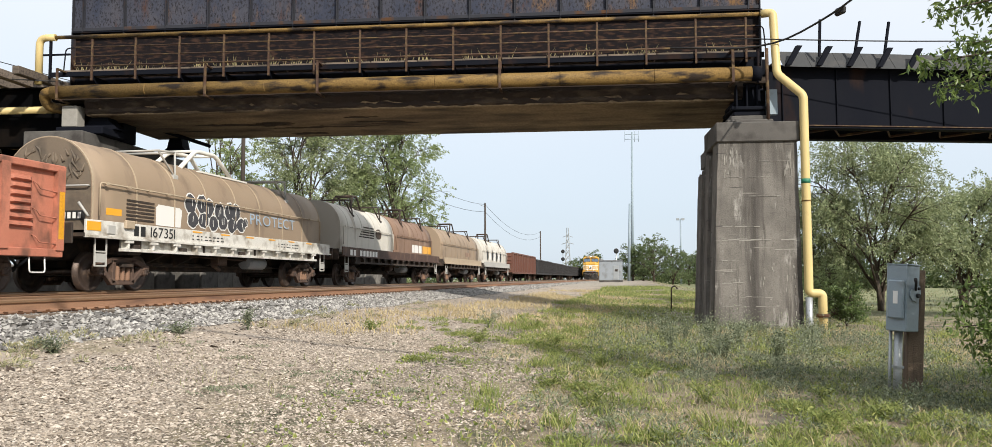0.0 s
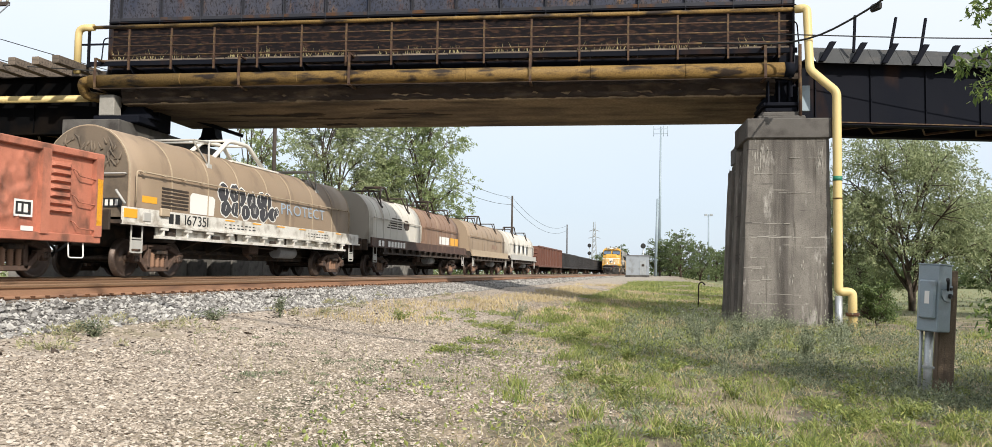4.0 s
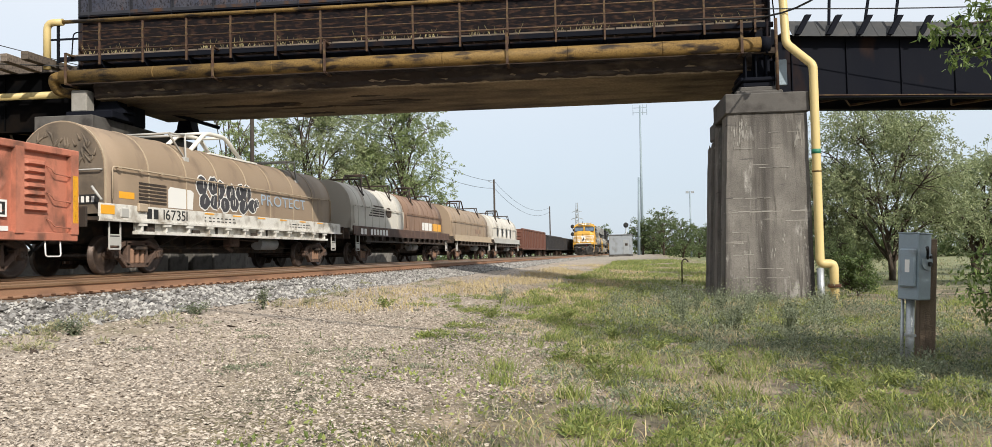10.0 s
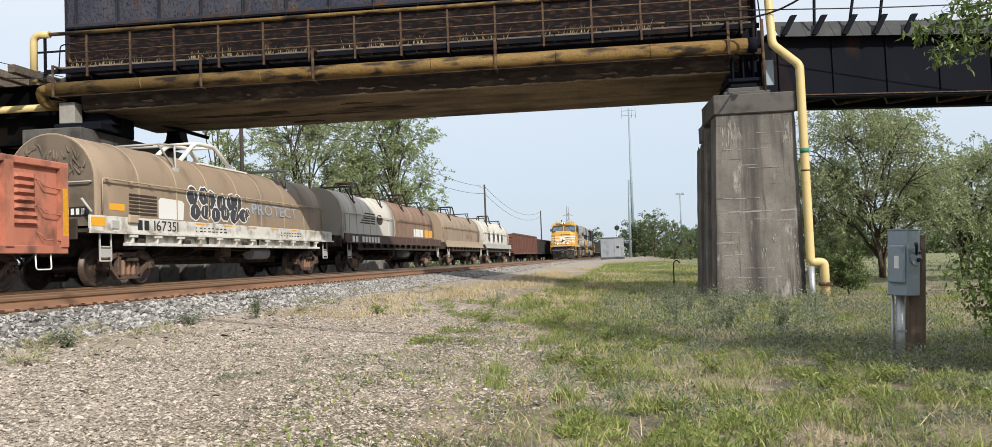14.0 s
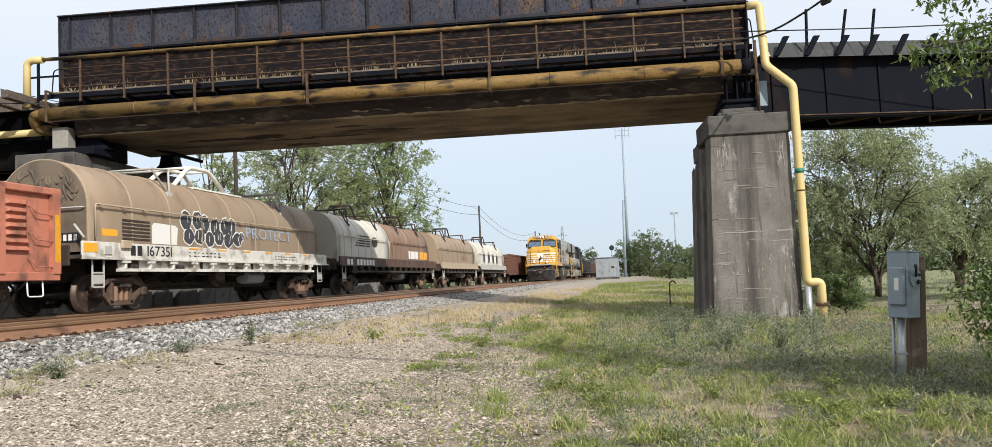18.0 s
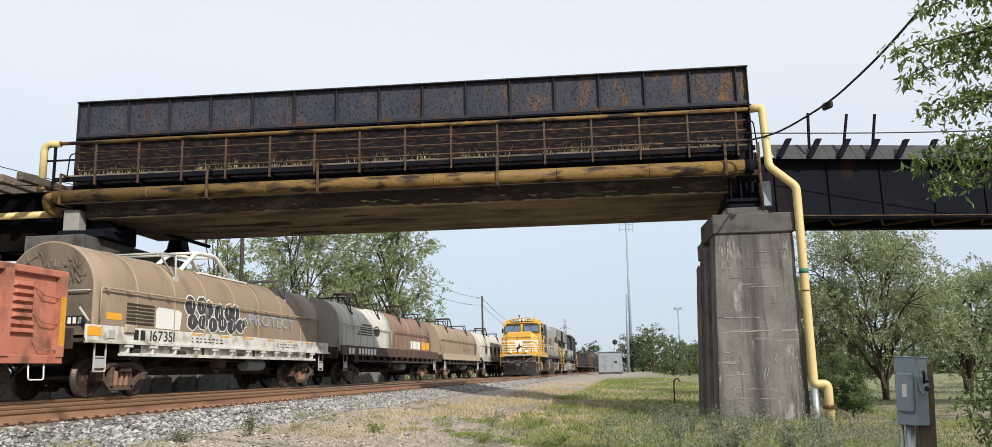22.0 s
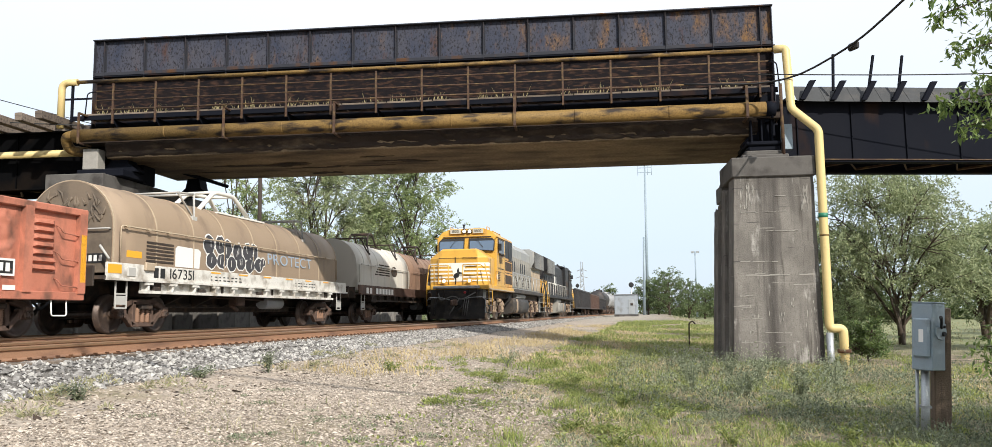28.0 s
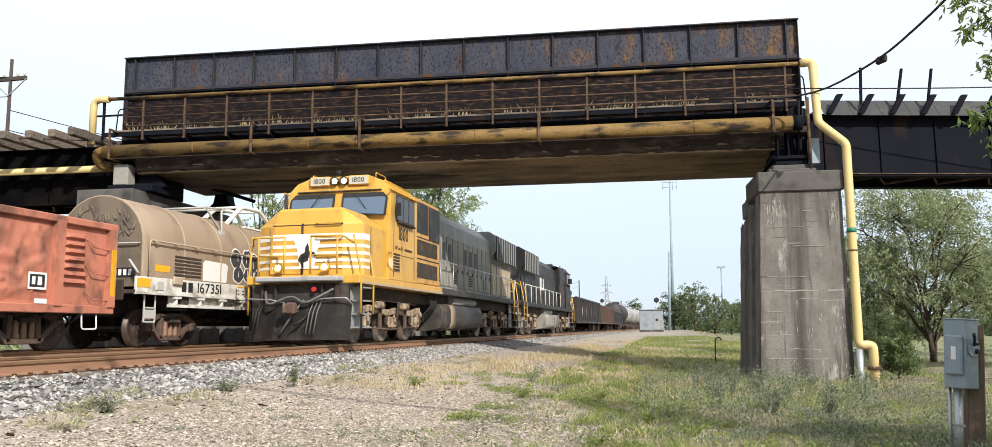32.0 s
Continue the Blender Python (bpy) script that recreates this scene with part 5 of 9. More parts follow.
    tube(b, [(0.9, ym - 0.8, 0.7), (0.9, ym - 0.4, 0.55)], 0.06, 8)
    part("brake_valve", b, M["truck"], car)
    return car


# the tan coil car
c1 = coil_chassis("coil_car", 15.85, 31.05, (18.15, 29.0), M["white"], "tan-hooded coil car with graffiti and a white side sill")
hood(c1, 16.82, 30.33, M["tan"], "hood", "faded tan rounded hood", True, M["enginewhite"], True, M["greyhood"], 0.459, M["band"], 1.55)
b = BM()
for k in range(6):
    pts = hood_at(0.12 + k * 0.09, 0.006)
    cbox(b, (pts[0], 18.68, pts[1]), (0.02, 1.15, 0.05))
part("louvers", b, M["under"], c1, "dark louvre slats")
on_hood("blank_patch", [(19.34, 0.04), (20.5, 0.04), (20.56, 0.5), (20.44, 0.56), (19.44, 0.58), (19.34, 0.5)], c1, M["chalk"], 0.005, "white painted-out patch")
on_hood("notice", [(17.33, 0.16), (17.92, 0.16), (17.92, 0.32), (17.33, 0.32)], c1, M["amber"], 0.005, "yellow notice plate")
rnd = random.Random(31)
def blob(cy, cs, ry, rs, k, wob=0.12, n=16):
    r = random.Random(k)
    return [(cy + ry * (1 + r.uniform(-wob, wob)) * math.cos(6.283 * i / n), cs + rs * (1 + r.uniform(-wob, wob)) * math.sin(6.283 * i / n)) for i in range(n)]
GRAF = [(20.98 + k * 0.53 + 0.08 * math.sin(k * 2.1), 0.74 - 0.02 * k + 0.05 * math.sin(k * 1.7), 0.30, 0.30) for k in range(6)] + [(21.12 + k * 0.56, 0.30 + 0.03 * math.sin(k * 2.6), 0.31, 0.25) for k in range(6)] + [(24.2, 0.42, 0.2, 0.16)]
for i, (cy, cs, ry, rs) in enumerate(GRAF):
    on_hood("graffiti_outline", blob(cy, cs, ry, rs, i), c1, M["chalk"], 0.004 + i * 0.0004, "white spray-paint outline")
for i, (cy, cs, ry, rs) in enumerate(GRAF):
    on_hood("graffiti_fill", blob(cy, cs, ry - 0.04, rs - 0.04, i), c1, M["slate"], 0.0105 + i * 0.0004, "black spray-paint fill")
    for q in range(1 + i % 2):
        h_ = random.Random(i * 2 + q)
        ca, cb, tl = cy + ry * h_.uniform(-0.35, 0.35), cs + rs * h_.uniform(-0.25, 0.25), h_.uniform(-0.5, 0.5)
        ln, wd = rs * h_.uniform(0.3, 0.5), 0.014
        on_hood("graffiti_mark", [(ca - tl * ln - wd, cb - ln), (ca - tl * ln + wd, cb - ln), (ca + tl * ln + wd, cb + ln), (ca + tl * ln - wd, cb + ln)], c1, M["chalk"], 0.017 + q * 0.001, "white spray-paint stroke")
me_x, me_z = hood_at(0.55, 0.012)
letters("lettering", "PROTECT", 0.5, M["blue"], c1, pose(me_x, 26.25, me_z, -4, 0, 90), "faded blue lettering", 1.55)
letters("number", "167351", 0.36, M["ink"], c1, pose(1.435, 19.2, 1.425, 0, 0, 90), "black car number", 1.3)
for k in range(2):
    part("initial_bar", box(BM(), 1.431, 1.436, 17.98 + k * 0.27, 18.17 + k * 0.27, 1.31, 1.55), M["ink"], c1, "black bar in place of an initial")
b = BM()
for k in range(16):
    y = 20.6 + (k % 8) * 0.22 + (k // 8) * 5.4
    box(b, 1.431, 1.435, y, y + rnd.uniform(0.06, 0.18), 1.43, 1.46)
    box(b, 1.431, 1.435, y, y + rnd.uniform(0.06, 0.18), 1.34, 1.37)
tagged(part("data_bars", b, M["ink"], c1, "small stencilled data too faint to read"), kind="stuff")
for k in range(6):
    part("reflector_strip", box(BM(), 1.433, 1.438, 20.6 + k * 1.55, 21.1 + k * 1.55, 1.535, 1.575), M["amber"], c1, "yellow reflector strip")
part("end_reflector", box(BM(), 1.42, 1.44, 16.27, 16.74, 1.36, 1.56), M["amber"], c1, "yellow corner panel")
b = BM()
for k in range(4):
    box(b, 0.42 + k * 0.13, 0.50 + k * 0.13, 16.784, 16.789, 1.66, 1.80)
tagged(part("end_number", b, M["chalk"], c1, "white number bars on the end sheet"), kind="stuff")
part("end_plate", box(BM(), 0.30, 1.0, 16.79, 16.798, 1.62, 1.84), M["ink"], c1, "black number panel")
# dirty end sheet, coloured darker than the rest of the hood
part("end_sheet", fix(prism(BM(), hood_outline(-0.02), "y", 16.802, 16.818)), M["dirty_end"], c1, "dirty tan end sheet, darker than the hood")
part("end_handhold", tube(BM(), bend([(0.1, 16.8, 2.40), (0.1, 16.72, 2.40), (1.08, 16.72, 2.40), (1.08, 16.8, 2.40)], 0.03, 3), 0.02, 6), M["greyhood"], c1, "pale hand bar across the end")
part("uncoupling_lever", tube(BM(), [(1.0, 16.55, 2.0), (1.25, 16.55, 1.68)], 0.03, 6), M["greyhood"], c1)
part("retainer_box", box(BM(), 1.43, 1.5, 17.57, 17.93, 1.46, 1.66, 0.02), M["band"], c1, "small tan valve box")
part("brake_step_box", box(BM(), 1.40, 1.46, 16.95, 17.25, 1.30, 1.52, 0.02), M["greyhood"], c1)
for z_, y_ in ((1.02, 18.1), (1.02, 20.2), (1.02, 23.5)):
    part("sill_bracket", box(BM(), 1.34, 1.46, y_ - 0.12, y_ + 0.12, z_ - 0.08, z_ + 0.08, 0.02), M["under"], c1)

# two hoods on one chassis, then single-hood cars further off
c2 = coil_chassis("coil_car", 31.75, 49.0, (34.2, 46.4), M["browncar"], "coil car with a grey-white and a rusty brown hood", board=M["under"])
hood(c2, 32.6, 40.0, M["whitehood"], "hood", "chalky white rounded hood", True, M["under"], False, M["under"])
hood(c2, 40.2, 47.8, M["brownhood"], "hood", "rust-brown rounded hood", True, M["under"], False, M["under"])
for k in range(5):
    on_hood("stripe", [(34.9 + k * 0.16, 0.5 + k * 0.11), (37.0, 0.5 + k * 0.11), (37.0, 0.56 + k * 0.11), (34.9 + k * 0.16, 0.56 + k * 0.11)], c2, M["under"], 0.005, "dark speed stripe")
on_hood("emblem", blob(37.7, 0.75, 0.45, 0.25, 3, 0.05), c2, M["under"], 0.005, "dark round emblem")
on_hood("panel", [(43.6, 0.08), (45.6, 0.08), (45.6, 0.5), (43.6, 0.5)], c2, M["chalk"], 0.005, "white notice panel")
on_hood("panel", [(45.8, 0.08), (47.7, 0.08), (47.7, 0.5), (45.8, 0.5)], c2, M["amber"], 0.005, "yellow notice panel")
b = BM()
for k in range(8):
    box(b, 1.431, 1.436, 33.0 + k * 0.42 + (0.4 if k > 1 else 0), 33.28 + k * 0.42 + (0.4 if k > 1 else 0), 1.24, 1.5)
tagged(part("number_bar", b, M["chalk"], c2, "white car number too small to read"), kind="stuff")
c3 = coil_chassis("coil_car", 49.8, 62.6, (52.2, 60.4), M["band"], "coil car with a weathered tan hood", board=M["under"])
hood(c3, 50.1, 62.2, M["tan"], "hood", "weathered tan hood", True, M["under"], False, M["under"])
on_hood("notice", [(57.5, 0.2), (59.5, 0.2), (59.5, 0.5), (57.5, 0.5)], c3, M["brownhood"], 0.005)
c4 = coil_chassis("coil_car", 63.3, 76.6, (65.6, 74.2), M["greyhood"], "coil car with a white hood covered in graffiti", board=M["under"])
hood(c4, 63.7, 76.2, M["whitehood"], "hood", "white hood", True, M["under"], False, M["under"])
for i in range(7):
    on_hood("graffiti_mark", blob(66.6 + i * 1.05, 0.55, 0.5, 0.42, 60 + i, 0.3), c4, (M["ink"], M["chalk"])[i % 2], 0.005 + 0.001 * i, "spray-paint scrawl")


def gondola(name, length, height, body, trackx, label, group, rolling=False, ribs=12, m=None, floor=0.75, rib_at=None):
    """An open car: ribbed sides, top chord, ends, floor, trucks. Its near end is at local y = 0."""
    car = thing(name, m or pose(trackx, 0, RAIL_TOP), label, "rail car", group)
    L = length - 0.7
    y0 = 0.35
    W = 1.47
    part("floor", box(BM(), -W + 0.06, W - 0.06, y0 + 0.06, y0 + L - 0.06, 1.0, 1.08), M["under"], car)
    part("center_sill", box(BM(), -0.35, 0.35, y0 - 0.1, y0 + L + 0.1, 0.7, 1.0, 0.02), M["under"], car)
    rib = mesh_of("rib", fix(prism(BM(), [(-0.11, floor + 0.12), (0.11, floor + 0.12), (0.11, height - 0.1), (-0.11, height - 0.1)], "x", -0.0, 0.11)), body)
    for s in (-1, 1):
        sd = part("side", box(BM(), s * W - 0.02, s * W + 0.02, y0, y0 + L, floor, height - 0.12), body, car, "sheet steel side")
        b = box(BM(), s * W - 0.07, s * W + 0.12, y0 - 0.02, y0 + L + 0.02, height - 0.15, height, 0.02)
        part("top_chord", b, body, sd)
        part("side_sill", box(BM(), s * W - 0.02, s * W + 0.10, y0, y0 + L, floor - 0.02, floor + 0.15, 0.015), body, sd)
        for y in rib_at or [y0 + 0.14 + (L - 0.28) * i / ribs for i in range(ribs + 1)]:
            put(rib, "rib", sd, pose(s * (W + 0.02), y, 0, 0, 0, 0 if s > 0 else 180))
    for y, s in ((y0, -1), (y0 + L, 1)):
        e = part("end", box(BM(), -W, W, y - 0.02, y + 0.02, floor + 0.1, height - 0.05), body, car, "corrugated end")
        b = BM()
        for k in range(5):
            z = floor + 0.3 + k * (height - floor - 0.5) / 4.5
            prism(b, [(y, z - 0.09), (y + s * 0.08, z - 0.03), (y + s * 0.08, z + 0.03), (y, z + 0.09)], "x", -W + 0.1, W - 0.1)
        part("end_ribs", fix(b), body, e)
        coupler(car, y + s * 0.32, -s)
    for k in (2.2, length - 2.2):
        car_truck(car, k, rolling)
    return car


# the oxide-red gondola at the near end of the parked train
g = gondola("gondola_car", 16.2, 2.62, M["redcar"], TRACKS[1], "oxide-red steel gondola with dented sides, beside the main line", "parked gondola cars", False, 6, pose(TRACKS[1], -0.50, RAIL_TOP), 0.75, (0.5, 2.0, 4.4, 6.8, 9.2, 11.7, 14.2, 15.72))
b = BM()
for k in range(7):
    z = 1.36 + k * 0.15
    f_ = BM()
    w_ = 0.0 if k < 2 else 0.09
    A = [f_.verts.new(p) for p in ((1.489, 14.34, z - 0.065), (1.489, 15.0, z - 0.065), (1.489, 15.0, z + 0.065), (1.489, 14.34, z + 0.065))]
    C = [f_.verts.new(p) for p in ((1.575, 14.37 + w_, z - 0.03), (1.575, 14.97 - w_, z - 0.03), (1.565, 14.97 - w_, z + 0.015), (1.565, 14.37 + w_, z + 0.015))]
    for i in range(4):
        f_.faces.new((A[i], A[(i + 1) % 4], C[(i + 1) % 4], C[i]))
    f_.faces.new(C)
    part("pressed_fin", fix(f_), M["redcar"], g, "pressed horizontal corrugation")
b.free()
def dented(car, ya, yb, za, zb, x, seed, material):
    """A sheet of steel pushed out and creased from inside the car."""
    b = BM()
    ny, nz = int((yb - ya) / 0.05), int((zb - za) / 0.05)
    V = []
    for i in range(ny + 1):
        row = []
        for k in range(nz + 1):
            y, z = ya + (yb - ya) * i / ny, za + (zb - za) * k / nz
            edge = min(1.0, 8 * min(i / ny, 1 - i / ny, k / nz, 1 - k / nz))
            p = Vector((y * 1.5, z * 1.9, seed))
            ridge = 1 - abs(noise.noise(p + Vector((noise.noise(p * 1.7), 0, 0)))) * 2.2
            fold = 1 - abs(noise.noise(p * 2.3)) * 2.2
            row.append(b.verts.new((x + edge * (0.012 + 0.055 * max(0, ridge) ** 2 + 0.025 * max(0, fold) ** 2), y, z)))
        V.append(row)
    for r0, r1 in zip(V, V[1:]):
        for k in range(nz):
            f = b.faces.new((r0[k], r1[k], r1[k + 1], r0[k + 1]))
            f.smooth = True
    return part("dented_panel", b, material, car, "dented and creased side sheet")


for ya, yb in ((6.92, 9.08), (9.32, 11.58), (11.82, 14.08)):
    dented(g, ya, yb, 0.92, 2.46, 1.485, ya, M["redcar"])
part("corner_stripe", box(BM(), 1.56, 1.6, 15.66, 15.82, 1.10, 2.08), M["amber"], g, "yellow reflective corner strip")
for z in (1.02, 1.55, 2.08):
    part("grab_iron", tube(BM(), bend([(1.5, 15.02, z + 0.14), (1.6, 15.02, z + 0.1), (1.6, 15.1, z), (1.6, 15.6, z - 0.03), (1.5, 15.6, z)], 0.05, 3), 0.012, 6), M["redcar"], g, "bent grab iron")
st = BM()
tube(st, bend([(1.5, 14.97, 0.75), (1.52, 14.97, 0.42), (1.52, 15.4, 0.42), (1.5, 15.4, 0.75)], 0.06, 3), 0.016, 6)
part("stirrup_step", st, M["chalk"], g, "white stirrup step")
fr = BM()
for yy in ((13.46, 13.50), (13.88, 13.92)):
    box(fr, 1.553, 1.558, yy[0], yy[1], 1.16, 1.48)
for zz in ((1.16, 1.20), (1.44, 1.48)):
    box(fr, 1.553, 1.5585, 13.46, 13.92, *zz)
box(fr, 1.553, 1.557, 13.56, 13.64, 1.25, 1.40)
box(fr, 1.553, 1.557, 13.70, 13.80, 1.24, 1.40)
part("inspection_stencil", fr, M["chalk"], g, "white stencilled inspection box")
part("inspection_ground", box(BM(), 1.549, 1.552, 13.48, 13.90, 1.18, 1.46), M["ink"], g)
part("tag_plate", box(BM(), 1.575, 1.585, 13.62, 13.92, 0.90, 0.99), M["chalk"], g, "white tag plate")
b = BM()
for k in range(5):
    box(b, 1.575, 1.58, 11.9 + k * 0.11, 11.98 + k * 0.11, 0.92, 0.97)
tagged(part("stencil_bars", b, M["chalk"], g, "small white stencil"), kind="stuff")
y = 77.2
for k, (L, Hh, mt, lab) in enumerate(((18.0, 2.75, "oxidecar", "rust-red ribbed open car"), (17.5, 2.5, "blackcar", "dark ribbed open car"), (17.5, 2.45, "blackcar", "dark ribbed open car"), (18, 2.4, "blackcar", "dark ribbed open car"), (18, 2.4, "blackcar", "dark ribbed open car"), (18, 2.3, "blackcar", "dark ribbed open car"))):
    gondola("gondola_car", L, Hh, M[mt], TRACKS[1], lab + " parked on the far track", "parked gondola cars", False, 14, pose(TRACKS[1], y, RAIL_TOP))
    y += L + 0.6


# ---- locomotives ----
def loco_truck(loco, y):
    b = BM()
    box(b, -0.95, 0.95, -2.4, 2.4, 0.66, 0.88, 0.03)
    t = put(mesh_of("truck", b, M["under"]), "truck", loco, pose(0, y, 0), "three-axle truck frame")
    for s in (-1, 1):
        x = s * 1.06
        b = BM()
        # a frame that dips between its pedestals
        for ya, za, yb, zb in ((-2.75, 0.78, -2.4, 0.84), (-2.4, 0.84, -1.8, 0.94), (-1.8, 0.94, -0.35, 0.82), (-0.35, 0.82, 0.35, 0.90), (0.35, 0.90, 1.8, 0.82), (1.8, 0.82, 2.4, 0.94), (2.4, 0.94, 2.75, 0.78)):
            d = math.hypot(yb - ya, zb - za)
            m = Matrix.Translation((x, (ya + yb) / 2, (za + zb) / 2)) @ Matrix.Rotation(math.atan2(zb - za, yb - ya), 4, "X")
            cbox(b, (0, 0, 0), (0.16, d + 0.05, 0.17), 0.02, m)
        for q in (-2.12, 0, 2.12):
            for d in (-0.27, 0.27):
                cbox(b, (x, q + d, 0.66), (0.14, 0.09, 0.36), 0.02)
        part("side_frame", fix(b), M["dust"], t, "dusty cast side frame")
        for q in (-2.12, 0, 2.12):
            jb = box(BM(), min(x - s * 0.06, x + s * 0.15), max(x - s * 0.06, x + s * 0.15), q - 0.17, q + 0.17, 0.40, 0.72, 0.04)
            jo = part("journal_box", jb, M["dust"], t, "round journal box")
            part("cap", box(BM(), min(x + s * 0.15, x + s * 0.17), max(x + s * 0.15, x + s * 0.17), q - 0.05, q + 0.05, 0.49, 0.59, 0.01), M["truck"], jo)
            for d in (-0.42, 0.42):
                sp = BM()
                lathe(sp, [(0.0, 0.06)] + [(0.02 + k * 0.022, (0.05, 0.068)[k % 2]) for k in range(13)] + [(0.32, 0.06)], "z", (x + s * 0.02, q + d, 0.52), 9)
                part("coil_spring", fix(sp), M["under"], t)
        for q in (-1.35, 0.75):
            bc = part("brake_cylinder", fix(lathe(BM(), [(-0.24, 0.06), (-0.22, 0.10), (0.16, 0.10), (0.2, 0.07), (0.34, 0.03)], "y", (x + s * 0.18, q, 1.02), 12)), M["dust"], t, "dusty brake cylinder")
            part("flange", fix(lathe(BM(), [(0, 0.125), (0.03, 0.125)], "y", (x + s * 0.18, q + 0.12, 1.02), 12)), M["truck"], bc)
        for q in (-1.06, 1.06):
            part("brake_hanger", box(BM(), min(x + s * 0.04, x + s * 0.13), max(x + s * 0.04, x + s * 0.13), q - 0.07, q + 0.07, 0.38, 0.95, 0.02), M["truck"], t)
            part("brake_shoe", box(BM(), s * 0.72, s * 0.84, q - 0.22, q - 0.12, 0.35, 0.7, 0.02) if s > 0 else box(BM(), -0.84, -0.72, q - 0.22, q - 0.12, 0.35, 0.7, 0.02), M["under"], t)
        part("damper", tube(BM(), [(x + s * 0.14, 0.16, 0.62), (x + s * 0.14, 0.34, 1.18)], [0.05, 0.035], 9), M["under"], t)
        part("brake_rod", tube(BM(), [(x + s * 0.12, -2.3, 0.42), (x + s * 0.12, -0.3, 0.36), (x + s * 0.12, 1.9, 0.42)], 0.025, 6), M["truck"], t)
        part("air_pipe", tube(BM(), bend([(x + s * 0.08, -2.5, 1.12), (x + s * 0.12, -1.6, 1.16), (x + s * 0.12, 1.4, 1.12), (x, 2.4, 1.1)], 0.15), 0.022, 6), M["truck"], t)
        for d in (-1, 1):
            part("sand_pipe", tube(BM(), bend([(x, d * 2.7, 1.05), (x, d * 2.78, 0.55), (x - s * 0.25, d * 2.68, 0.14)], 0.1), 0.03, 6), M["dust"], t)
    for q in (-2.12, 0, 2.12):
        w = put(WS_BIG, "wheelset", t, pose(0, q, 0.52))
        ROLLING.append((w, Vector((0, q, 0.52)), 0.52))


